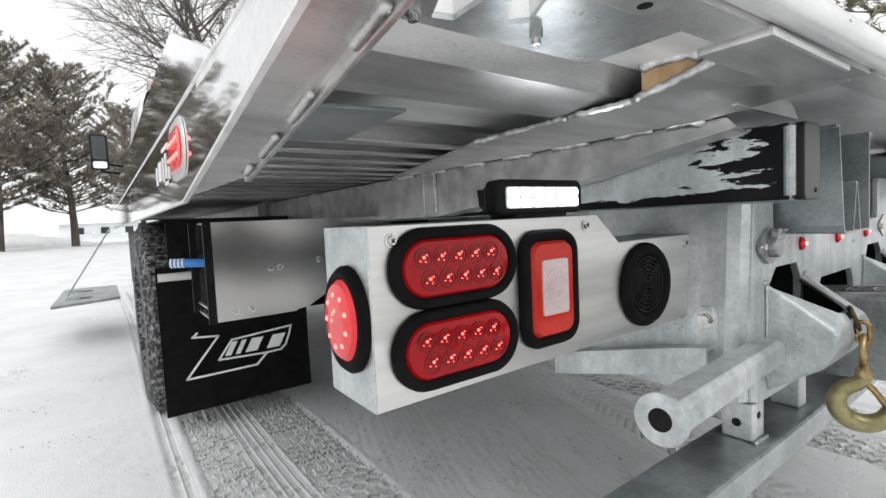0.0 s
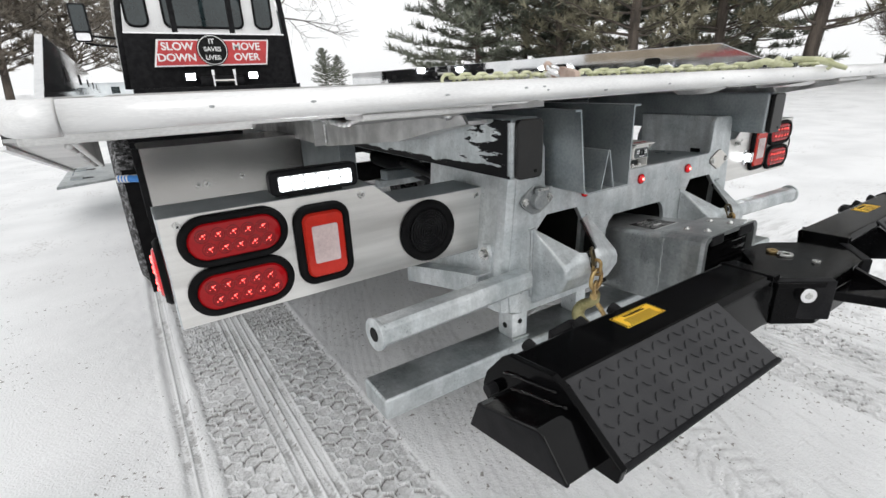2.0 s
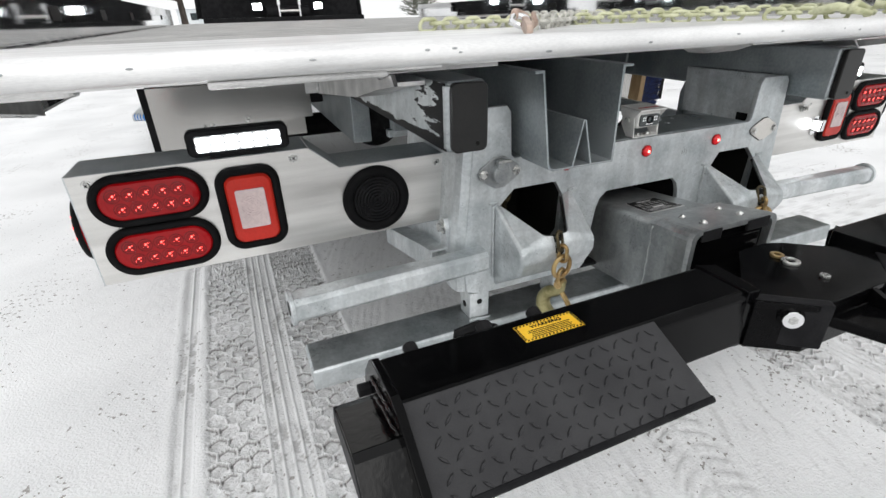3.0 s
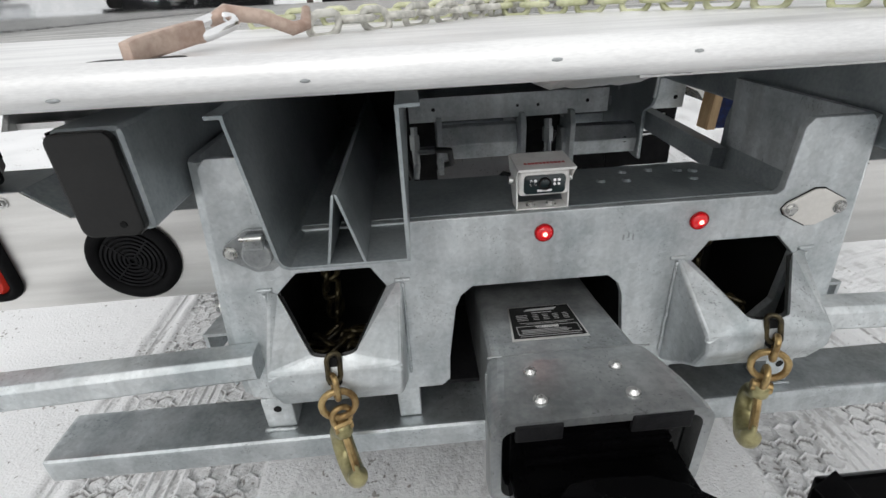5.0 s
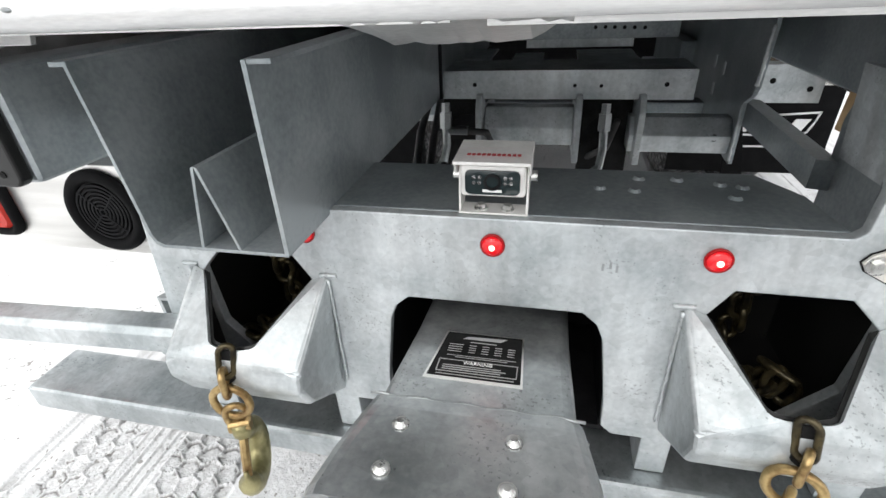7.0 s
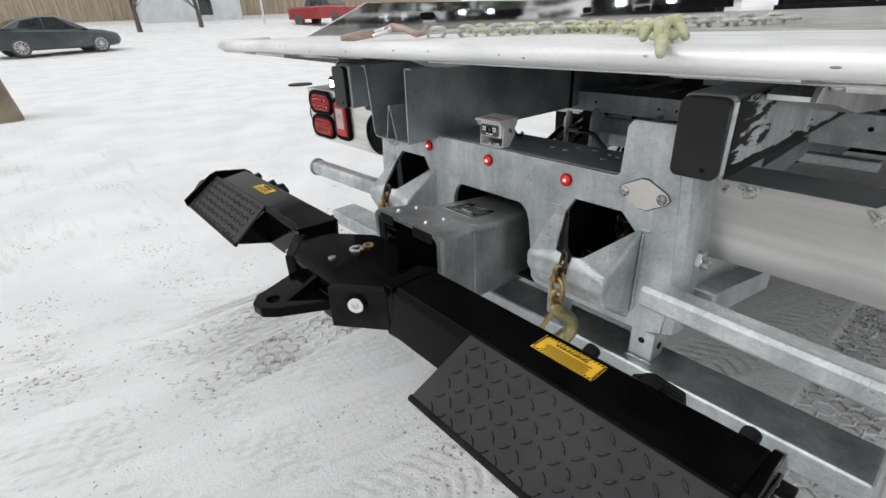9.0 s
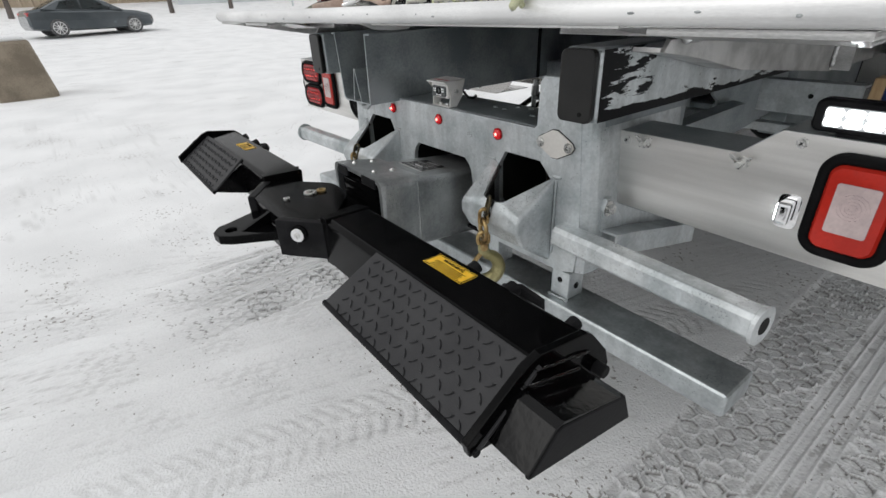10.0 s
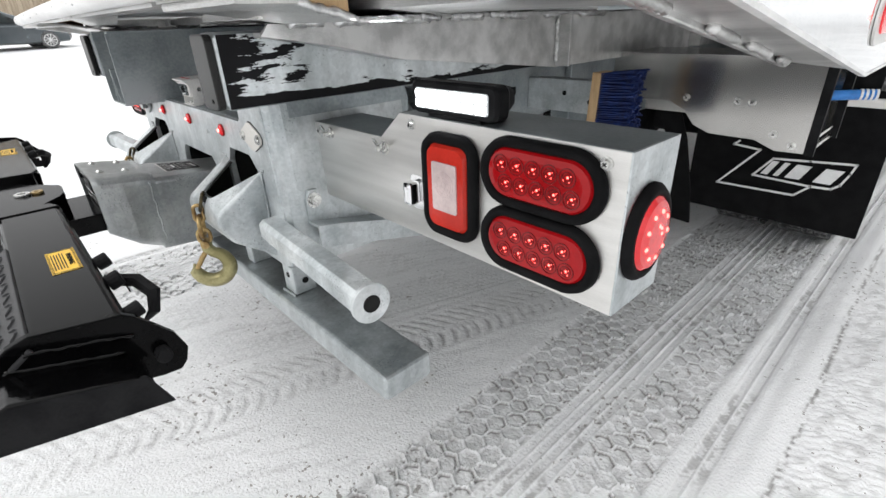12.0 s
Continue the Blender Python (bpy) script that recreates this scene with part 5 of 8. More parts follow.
def wheel_lift():
    t = thing("wheel_lift", (0, -0.45, 0.60), "gloss black wheel lift crosshead with two folded-out grid arms", "wheel lift")
    # crosshead: hexagonal plate over a box
    top = [(-0.178, -0.40), (-0.19, -0.458), (-0.115, -0.511), (0.092, -0.510), (0.178, -0.440), (0.176, -0.385), (0.132, -0.390), (0.060, -0.332), (0.030, -0.320), (-0.030, -0.318), (-0.052, -0.322), (-0.138, -0.392)]
    bm = bmesh.new()
    prism(bm, top, "z", 0.695, 0.7055, bevel=0.0015)
    part("top_plate", bm, GLOSS, t)
    bm = bmesh.new()
    prism(bm, [(u * 0.97, (v + 0.36) * 0.97 - 0.36) for u, v in top], "z", 0.612, 0.695, bevel=0.002)
    part("crosshead_box", bm, GLOSS, t)
    bm = bmesh.new()
    prism(bm, [(-0.100, -0.195), (-0.104, -0.40), (0.104, -0.40), (0.100, -0.195)], "z", 0.612, 0.655, bevel=0.003)
    part("pivot_tongue", bm, GLOSS, t)
    for x, y, r, m in ((-0.011, -0.395, 0.016, BOLT), (-0.008, -0.367, 0.012, BRASS), (-0.010, -0.455, 0.008, BOLT)):
        bm = bmesh.new()
        prism(bm, ring_poly(x, y, r, 22), "z", 0.7057, 0.711, [ring_poly(x, y, r * 0.5, 16)], 0.001)
        part("bushing", bm, m, t)
    # pivot lugs with capped bolts on the two rear corners
    for s in (-1, 1):
        nrm = Vector((s * 0.62, -0.785, 0)).normalized()
        c = Vector((s * 0.135, -0.483, 0.665))
        sd = Vector((nrm.y, -nrm.x, 0))
        bm = bmesh.new()
        tmp = bmesh.new()
        bmesh.ops.create_cube(tmp, size=1)
        bmesh.ops.scale(tmp, vec=(0.115, 0.020, 0.085), verts=tmp.verts)
        soften(tmp, tmp.faces, 0.003)
        m = Matrix.Translation(c - nrm * 0.004) @ Matrix.Rotation(math.atan2(nrm.x, -nrm.y), 4, "Z")
        merge(bm, tmp, m)
        lug = part("pivot_lug", bm, SATIN, t)
        bm = bmesh.new()
        cc = c + nrm * 0.006 + Vector((0, 0, 0.016))
        rod(bm, cc, cc + nrm * 0.003, 0.0195, n=28)
        bolt = part("washer", bm, GLOSS, lug)
        bm = bmesh.new()
        rod(bm, cc + nrm * 0.003, cc + nrm * 0.013, 0.0155, n=28, bevel=0.002)
        part("cap_bolt", bm, CHROME, t, "bright socket cap bolt")
        bm = bmesh.new()
        rod(bm, cc + nrm * 0.0131, cc + nrm * 0.0136, 0.0075, n=6)
        part("socket_recess", bm, BOLT, t)
    # towing ear with an eye
    bm = bmesh.new()
    ear = [(-0.075, -0.512), (0.095, -0.512), (0.045, -0.606), (0.024, -0.628), (-0.006, -0.632), (-0.032, -0.614), (-0.040, -0.59)]
    prism(bm, ear, "z", 0.657, 0.677, [ring_poly(0.006, -0.596, 0.0125, 18)], 0.003)
    part("towing_ear", bm, GLOSS, t)
    bm = bmesh.new()
    prism(bm, [(-0.58, 0.677), (-0.512, 0.677), (-0.512, 0.705)], "x", 0.022, 0.034, bevel=0.001)
    part("ear_gusset", bm, GLOSS, t)
    # the two arms
    for s in (-1, 1):
        bm = bmesh.new()
        prof = [(-0.350, 0.640), (-0.343, 0.712), (-0.351, 0.7195), (-0.440, 0.7195), (-0.449, 0.711), (-0.452, 0.615), (-0.350, 0.615)]
        dx = -0.026 if s > 0 else 0.0  # the kerb-side arm is a little shorter
        prism(bm, prof, "x", s * 0.182, s * (0.792 + dx), bevel=0.004)
        arm = part("grid_arm", bm, GLOSS, t, "gloss black folded-out arm")
        # hinge block between head and arm
        bm = bmesh.new()
        prism(bm, [(0.165, -0.360), (0.200, -0.345), (0.200, -0.450), (0.175, -0.452)] if s > 0 else mirror_x([(0.165, -0.360), (0.200, -0.345), (0.200, -0.450), (0.175, -0.452)]), "z", 0.612, 0.722, bevel=0.002)
        part("hinge_block", bm, GLOSS, arm)
        # sloping grit-coated grip plate with tread bars
        a, b = Vector((0, -0.443, 0.7215)), Vector((0, -0.548, 0.648))
        dn = (b - a).normalized()
        nrm = Vector((0, -abs(dn.z), abs(dn.y)))
        x0, x1, x2 = 0.395, 0.372, 0.800 + 0.7 * dx
        bm = bmesh.new()
        quad = [a + Vector((s * x0, 0, 0)), a + Vector((s * x2, 0, 0)), b + Vector((s * x2, 0, 0)), b + Vector((s * x1, 0, 0))]
        vs = [bm.verts.new(q) for q in quad] + [bm.verts.new(q - nrm * 0.006) for q in quad]
        for f in ((0, 1, 2, 3), (7, 6, 5, 4), (0, 4, 5, 1), (1, 5, 6, 2), (2, 6, 7, 3), (3, 7, 4, 0)):
            bm.faces.new([vs[k] for k in f])
        bmesh.ops.recalc_face_normals(bm, faces=bm.faces)
        soften(bm, list(bm.faces), 0.0018)
        grip = part("grip_plate", bm, GRIP, t, "grit-coated tread plate")
        bm = bmesh.new()
        tread_marks(bm, a + Vector((s * 0.405, 0, 0)) + dn * 0.004, Vector((s, 0, 0)), dn, nrm, 0.385 + dx, 0.1235, 0.0205, 0.0090)
        part("tread_bar", bm, GRIP, grip)
        # rolled lower lip
        bm = bmesh.new()
        rod(bm, b + Vector((s * x1, 0.004, -0.001)), b + Vector((s * x2, 0.004, -0.001)), 0.0055, n=10)
        part("rolled_lip", bm, SATIN, grip)
        # web closing the grip's inner end
        bm = bmesh.new()
        prism(bm, [(-0.45, 0.706), (-0.545, 0.646), (-0.53, 0.640), (-0.45, 0.618)], "x", s * 0.385, s * 0.391)
        part("inner_web", bm, GLOSS, grip)
        # end plate and angle foot
        bm = bmesh.new()
        ep = [(-0.296, 0.620), (-0.290, 0.640), (-0.300, 0.668), (-0.336, 0.712), (-0.350, 0.722), (-0.400, 0.729), (-0.440, 0.735), (-0.462, 0.728), (-0.556, 0.664), (-0.552, 0.643), (-0.520, 0.640), (-0.440, 0.640), (-0.330, 0.612), (-0.306, 0.610)]
        prism(bm, ep, "x", s * (0.792 + dx), s * (0.804 + dx), bevel=0.002)
        end = part("end_plate", bm, GLOSS, t)
        bm = bmesh.new()
        foot = [(-0.346, 0.650), (-0.350, 0.662), (-0.366, 0.669), (-0.472, 0.701), (-0.484, 0.697), (-0.526, 0.654), (-0.521, 0.649), (-0.480, 0.690), (-0.471, 0.694), (-0.370, 0.661)]
        prism(bm, foot, "x", s * (0.802 + dx), s * (0.862 + 0.72 * dx), bevel=0.0015)
        hood = part("end_hood", bm, WET_BLACK, t, "folded gloss black hood at the arm end")
        bm = bmesh.new()
        skirt = [(-0.352, 0.664), (-0.474, 0.697), (-0.483, 0.694), (-0.526, 0.650), (-0.332, 0.613)]
        prism(bm, skirt, "x", s * (0.856 + 0.72 * dx), s * (0.8635 + 0.72 * dx), bevel=0.0025)
        part("outer_skirt", bm, SATIN, hood, "dull black outer skirt plate")
        for a_, b_, r_ in (((-0.36, 0.670), (-0.47, 0.702), 0.004), ((-0.345, 0.690), (-0.45, 0.716), 0.003)):
            bead("weld_bead", hood, (s * (0.8055 + dx), *a_), (s * (0.8055 + dx), *b_), r_, WET_BLACK, 14, 0.001)
        bm = bmesh.new()
        rod(bm, (s * (0.803 + dx), -0.322, 0.650), (s * (0.822 + dx), -0.322, 0.650), 0.010, n=14, bevel=0.002)
        part("end_pin", bm, SATIN, end)
        # latch hooks along the front edge
        for x, r in ((0.53, 0.012), (0.62, 0.013), (0.74, 0.011)):
            bm = bmesh.new()
            rod(bm, (s * x, -0.342, 0.700), (s * x, -0.322, 0.706), r, n=14, bevel=0.003)
            part("tie_lug", bm, SATIN, arm)
        bm = bmesh.new()
        pipe(bm, [(s * 0.60, -0.330, 0.695), (s * 0.615, -0.305, 0.690), (s * 0.645, -0.292, 0.675), (s * 0.655, -0.300, 0.650), (s * 0.645, -0.312, 0.635)], 0.009, 8, radii=[0.010, 0.011, 0.011, 0.009, 0.004])
        part("tie_hook", bm, SATIN, arm)
        bm = bmesh.new()
        pipe(bm, [(s * 0.56, -0.338, 0.690), (s * 0.585, -0.318, 0.682), (s * 0.61, -0.316, 0.670)], 0.0028, 6)
        part("hook_wire", bm, CHROME, arm)
        # warning label
        lm, ly = (0.524, 0.0) if s > 0 else (0.541, -0.007)
        lb = thing("warning_label", (s * lm, -0.387, 0.72), "yellow warning label with black border on the arm", "label", "warning labels")
        xa, xb = s * (lm - 0.051), s * (lm + 0.051)
        x_lo, x_hi = min(xa, xb), max(xa, xb)
        bm = bmesh.new()
        prism(bm, [(x_lo, ly - 0.398), (x_hi, ly - 0.398), (x_hi, ly - 0.360), (x_lo, ly - 0.360)], "z", 0.7197, 0.7202)
        part("label_sheet", bm, YELLOW, lb)
        bm = bmesh.new()
        for k in range(17):
            x = x_lo + 0.003 + k * 0.006
            for yy in (ly - 0.3975, ly - 0.3640):
                prism(bm, [(x, yy), (x + 0.003, yy), (x + 0.0045, yy + 0.0035), (x + 0.0015, yy + 0.0035)], "z", 0.7202, 0.7204)
        for k in range(10):
            y = ly - 0.3945 + k * 0.0033
            for xx in (x_lo + 0.0005, x_hi - 0.004):
                prism(bm, [(xx, y), (xx + 0.0035, y + 0.002), (xx + 0.0035, y + 0.0045), (xx, y + 0.0025)], "z", 0.7202, 0.7204)
        part("hazard_border", bm, INK, lb)
        bm = bmesh.new()
        for k in range(5):
            box(bm, x_lo + 0.014 + 0.002 * (k % 3), x_hi - 0.014 - 0.003 * (k % 2), ly - 0.3925 + 0.0036 * k, ly - 0.3908 + 0.0036 * k, 0.7202, 0.7204)
        part("print_lines", bm, INK, lb)
        lettering("label_word", "WARNING", 0.010, Matrix.Translation((s * lm, ly - 0.3700, 0.7202)), INK, lb, width=1.1)


wheel_lift()

# ---- vee box, bumper rails ----


def vee_box():
    t = thing("boom_cradle_box", (-0.27, 0.1, 0.85), "open dull steel sheet box with an inverted vee insert", "sheet steel box")
    bm = bmesh.new()
    lofted(bm, [[(-0.346, y0, 0.850), (-0.356, y0, 0.854), (-0.361, y0, 0.865), (-0.384, y1, 1.041), (-0.380, y1, 1.041), (-0.357, y0, 0.866), (-0.353, y0, 0.858), (-0.345, y0, 0.854)] for y0, y1 in ((-0.101, -0.099), (0.62, 0.62))])
    box(bm, -0.400, -0.379, -0.099, 0.62, 1.037, 1.042, 0.001)
    part("side_wall", bm, GALV_DULL, t)
    bm = bmesh.new()
    lofted(bm, [[(-0.201, y0, 0.852), (-0.1965, y0, 0.852), (-0.195, y1, 1.041), (-0.1995, y1, 1.041)] for y0, y1 in ((-0.101, -0.099), (1.45, 1.45))])
    box(bm, -0.197, -0.172, -0.098, 1.45, 1.037, 1.042, 0.001)
    part("side_wall", bm, GALV_DULL, t)
    bm = bmesh.new()
    box(bm, -0.347, -0.197, -0.101, 0.6, 0.850, 0.854, 0.0008)
    part("floor_sheet", bm, GALV_DULL, t)
    bm = bmesh.new()
    prism(bm, [(-0.300, 0.854), (-0.2965, 0.854), (-0.2795, 0.940), (-0.2785, 0.9455), (-0.282, 0.944)][::-1], "y", -0.100, 0.5)
    prism(bm, [(-0.255, 0.854), (-0.2515, 0.854), (-0.275, 0.944), (-0.2785, 0.9455), (-0.2775, 0.940)][::-1], "y", -0.100, 0.5)
    part("vee_insert", bm, GALV_DULL, t)
    # back closed in black, the shade deep in the box put into its colour
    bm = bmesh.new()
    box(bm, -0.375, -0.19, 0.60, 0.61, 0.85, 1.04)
    part("back_shade_sheet", bm, SATIN, t)


vee_box()


def bumper_rail(s):
    t = thing("frame_rail", (s * 0.53, 0.5, 0.915), "steel box rail, scraped black paint and black rubber end pad", "frame rail", "frame rails")
    bm = bmesh.new()
    x0, x1 = (0.493, 0.570)
    if s < 0:
        x0, x1 = -0.570, -0.493
    box(bm, x0, x1, -0.088, 2.6, 0.912, 1.036, 0.010, 3)
    part("rail", bm, GALV_DULL, t)
    bm = bmesh.new()
    xo = s * 0.5705
    prism(bm, [(-0.086, 0.9155), (1.10, 0.9155), (1.10, 1.0325), (-0.086, 1.0325)], "x", xo, xo + s * 0.0015)
    box(bm, x0 + 0.008, x1 - 0.008, -0.0895, -0.0882, 0.922, 1.026)
    part("painted_side", bm, SCRAPED, t, "black paint scraped to bare metal")
    bm = bmesh.new()
    prism(bm, stadium(s * 0.5315, 0.974, 0.070, 0.120, 0.012, 4), "y", -0.104, -0.090, bevel=0.003)
    pad = part("end_pad", bm, PAD, t, "black rubber end pad")
    bm = bmesh.new()
    rod(bm, (s * 0.5650, -0.0850, 0.922), (s * 0.5650, -0.0850, 1.028), 0.0060 if s > 0 else 0.0095, n=14)
    part("worn_edge", bm, GALV_SLICK, t, "bare worn corner of the rail end")
    bm = bmesh.new()
    rod(bm, (s * 0.5315 + 0.014, -0.105, 0.929), (s * 0.5315 + 0.014, -0.1038, 0.929), 0.004, n=12)
    part("pad_screw", bm, INK, pad)


for s in (-1, 1):
    bumper_rail(s)


# ---- rear view camera ----


def rear_camera():
    t = thing("rear_view_camera", (0, 0.02, 0.8575), "small light grey reversing camera with hood on its bracket", "reversing camera")
    bm = bmesh.new()
    box(bm, -0.040, 0.037, 0.008, 0.036, 0.8577, 0.8600, 0.0008)
    for x in (-0.040, 0.0352):
        prism(bm, [(0.010, 0.858), (0.034, 0.858), (0.055, 0.885), (0.050, 0.918), (0.018, 0.918), (0.012, 0.885)], "x", x, x + 0.0022)
    br = part("bracket", bm, GREY_PLASTIC, t)
    for x in (-0.016, 0.014):
        bm = bmesh.new()
        rod(bm, (x, 0.020, 0.860), (x, 0.020, 0.8615), 0.0078, n=16)
        rod(bm, (x, 0.020, 0.8615), (x, 0.020, 0.866), 0.0055, n=6)
        part("bolt", bm, BOLT, br)
    bm = bmesh.new()
    box(bm, -0.0375, 0.0345, 0.006, 0.060, 0.880, 0.918, 0.006, 3)
    body = part("body", bm, GREY_PLASTIC, t)
    bm = bmesh.new()
    prism(bm, stadium(-0.0015, 0.898, 0.060, 0.028, 0.006, 4), "y", 0.0035, 0.0062, bevel=0.0008)
    glass = part("window", bm, DARK_GLASS, body, "dark lens window")
    bm = bmesh.new()
    prism(bm, ring_poly(-0.0015, 0.899, 0.0095, 24), "y", 0.0015, 0.0036, [ring_poly(-0.0015, 0.899, 0.0065, 20)], 0.0004)
    part("lens_ring", bm, SATIN, glass)
    for sx in (-1, 1):
        for k in range(4):
            bm = bmesh.new()
            rod(bm, (-0.0015 + sx * (0.014 + 0.006 * (k % 2)), 0.0028, 0.904 - 0.006 * (k // 2)), (-0.0015 + sx * (0.014 + 0.006 * (k % 2)), 0.0036, 0.904 - 0.006 * (k // 2)), 0.0022, n=10)
            part("infrared_led", bm, CHROME, glass)
    bm = bmesh.new()
    box(bm, -0.012, 0.009, 0.0028, 0.0036, 0.8875, 0.8905)
    part("white_strip", bm, WHITE_INK, glass)
    bm = bmesh.new()
    prism(bm, [(-0.006, 0.921), (0.062, 0.924), (0.062, 0.927), (-0.006, 0.9245)], "x", -0.0425, 0.0395, bevel=0.0006)
    for x in (-0.0425, 0.0380):
        prism(bm, [(-0.006, 0.9245), (0.062, 0.926), (0.055, 0.905), (0.010, 0.905)], "x", x, x + 0.0015)
    hood = part("hood", bm, GREY_PLASTIC, t)
    bm = bmesh.new()
    for k in range(11):
        x = -0.030 + 0.0054 * k
        box(bm, x, x + 0.0038, 0.012, 0.018, 0.9257, 0.9262)
    part("brand_strip", bm, RED_INK, hood, "thin red bars")
    for sx in (-1, 1):
        bm = bmesh.new()
        rod(bm, (-0.0015 + sx * 0.040, 0.030, 0.898), (-0.0015 + sx * 0.047, 0.030, 0.898), 0.006, n=12)
        part("side_knob", bm, BOLT, t)
    bm = bmesh.new()
    pipe(bm, [(0.0, 0.060, 0.895), (0.0, 0.085, 0.890), (0.0, 0.105, 0.868), (-0.01, 0.135, 0.8620), (-0.03, 0.160, 0.8620), (-0.05, 0.185, 0.83)], 0.004, 8)
    part("cable", bm, HOSE, t)


rear_camera()

# ---- machinery between the rails ----


def slide_frame():
    t = thing("tilt_frame", (0.05, 0.8, 0.70), "grey steel cross beams and lugs of the tilt frame", "tilt frame")
    bm = bmesh.new()
    prism(bm, [(0.655, 0.838), (0.663, 0.838), (0.663, 0.893), (0.80, 0.893), (0.80, 0.901), (0.655, 0.901)], "x", -0.34, 0.348, bevel=0.001)
    part("cross_beam", bm, GALV, t)
    for x0, x1, y0, y1 in ((-0.06, 0.02, 0.82, 1.0), (0.11, 0.26, 0.84, 1.05), (-0.30, -0.12, 0.9, 1.1)):
        bm = bmesh.new()
        box(bm, x0, x1, y0, y1, 0.885, 0.889, 0.001)
        part("slotted_plate", bm, GALV, t)
    bm = bmesh.new()
    box(bm, -0.34, 0.40, 1.15, 1.17, 0.905, 0.96, 0.002)
    part("upper_beam", bm, GALV_DULL, t)
    bm = bmesh.new()
    box(bm, -0.36, 0.44, 0.90, 0.96, 0.735, 0.775, 0.004)
    part("lower_beam", bm, GALV_DULL, t)
    bm = bmesh.new()
    box(bm, -0.36, 0.62, 0.98, 1.02, 0.694, 0.724, 0.004)
    part("lower_rail", bm, GALV, t)
    for x in (-0.112, 0.112, 0.245):
        bm = bmesh.new()
        prism(bm, [(0.62, 0.70), (0.62, 0.82), (0.635, 0.851), (0.665, 0.851), (0.69, 0.82), (0.88, 0.80), (0.88, 0.70)], "x", x - 0.007, x + 0.007, bevel=0.002)
        part("lug", bm, GALV, t)
    bm = bmesh.new()
    prism(bm, [(0.668, 0.727), (0.655, 0.770), (0.678, 0.815), (0.715, 0.815), (0.715, 0.727)], "x", -0.104, 0.104, bevel=0.003)
    part("cross_tube", bm, GALV, t)
    bm = bmesh.new()
    prism(bm, [(0.655, 0.720), (0.648, 0.760), (0.672, 0.796), (0.71, 0.796), (0.71, 0.720)], "x", 0.228, 0.4395, bevel=0.003)
    part("side_channel", bm, GALV, t)
    bm = bmesh.new()
    prism(bm, [(0.580, 1.03), (0.580, 0.98), (0.588, 0.880), (0.600, 0.858), (0.637, 0.836), (0.632, 0.705), (0.660, 0.705), (1.50, 0.80), (1.50, 1.03)], "x", 0.440, 0.448, bevel=0.001)
    wall = part("inner_wall", bm, GALV_DULL, t, "grey side wall with oval slots")
    bead("weld_bead", wall, (0.439, 0.578, 0.990), (0.439, 0.587, 0.880), 0.004, GALV, 14, 0.0008)
    bead("weld_bead", wall, (0.439, 0.636, 0.832), (0.439, 0.631, 0.712), 0.003, GALV, 14, 0.0008)
    for y, z in ((0.808, 0.876), (0.885, 0.880), (0.86, 0.82)):
        bm = bmesh.new()
        prism(bm, stadium(y, z, 0.014, 0.030, 0.006, 4), "x", 0.4385, 0.4402)
        part("slot", bm, GALV, wall)
    bm = bmesh.new()
    prism(bm, [(0.900, 0.775), (0.906, 0.775), (0.906, 0.862), (0.95, 0.862), (0.95, 0.868), (0.900, 0.868)], "x", 0.4485, 0.70, bevel=0.001)
    part("outrigger_beam", bm, GALV, t)
    for x, z in ((0.584, 0.829), (0.671, 0.809)):
        bm = bmesh.new()
        rod(bm, (x, 0.8990, z), (x, 0.9002, z), 0.007, n=14)
        part("bolt_hole", bm, INK, t)
    bm = bmesh.new()
    lofted(bm, [[(0.458, y, z), (0.494, y, z - 0.004), (0.494, y, z - 0.052), (0.458, y, z - 0.048)] for y, z in ((0.70, 0.832), (0.335, 0.822))])
    part("diagonal_brace", bm, GALV_DULL, t)
    bm = bmesh.new()
    prism(bm, [(0.05, 0.60), (0.36, 0.60), (0.36, 0.80), (0.362, 0.878), (0.350, 0.912), (0.330, 0.930), (0.300, 0.938), (0.05, 0.938)], "x", 0.4895, 0.4965, bevel=0.001)
    part("web_gusset", bm, GALV_DULL, t)
    for x, z in ((0.163, 0.937), (0.191, 0.937), (0.218, 0.936), (0.246, 0.935), (0.274, 0.934), (0.303, 0.933)):
        bm = bmesh.new()
        rod(bm, (x, 1.1482, z), (x, 1.1502, z), 0.0055, n=12)
        part("bolt_hole", bm, INK, t)
    # black sheets added between the lugs, standing in for the darkness there
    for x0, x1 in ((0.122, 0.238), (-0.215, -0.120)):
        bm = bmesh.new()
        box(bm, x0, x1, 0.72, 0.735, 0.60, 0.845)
        part("lug_shade", bm, INK, t, "added black sheet for the darkness behind the lugs")
    for x, y, z, r in ((-0.125, 0.6545, 0.870, 0.005), (0.10, 0.6545, 0.868, 0.004), (0.156, 0.6545, 0.867, 0.004), (0.29, 0.6545, 0.870, 0.005), (0.405, 0.6495, 0.757, 0.008)):
        bm = bmesh.new()
        rod(bm, (x, y, z), (x, y + 0.002, z), r, n=14)
        part("bolt_hole", bm, INK, t)
    bm = bmesh.new()
    box(bm, -0.05, 0.30, 1.32, 1.335, 0.86, 0.90)
    part("rear_beam", bm, GALV, t)
    # added black sheet overhead, keeps the space under the deck dark
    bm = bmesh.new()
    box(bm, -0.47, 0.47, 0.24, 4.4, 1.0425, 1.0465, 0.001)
    part("shade_sheet", bm, SATIN, t, "added black sheet that darkens the space above the tilt frame")
    # added black panel, a dark backdrop for the shade behind the beams
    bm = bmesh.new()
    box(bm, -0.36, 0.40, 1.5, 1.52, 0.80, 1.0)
    part("shade_backdrop", bm, SATIN, t)
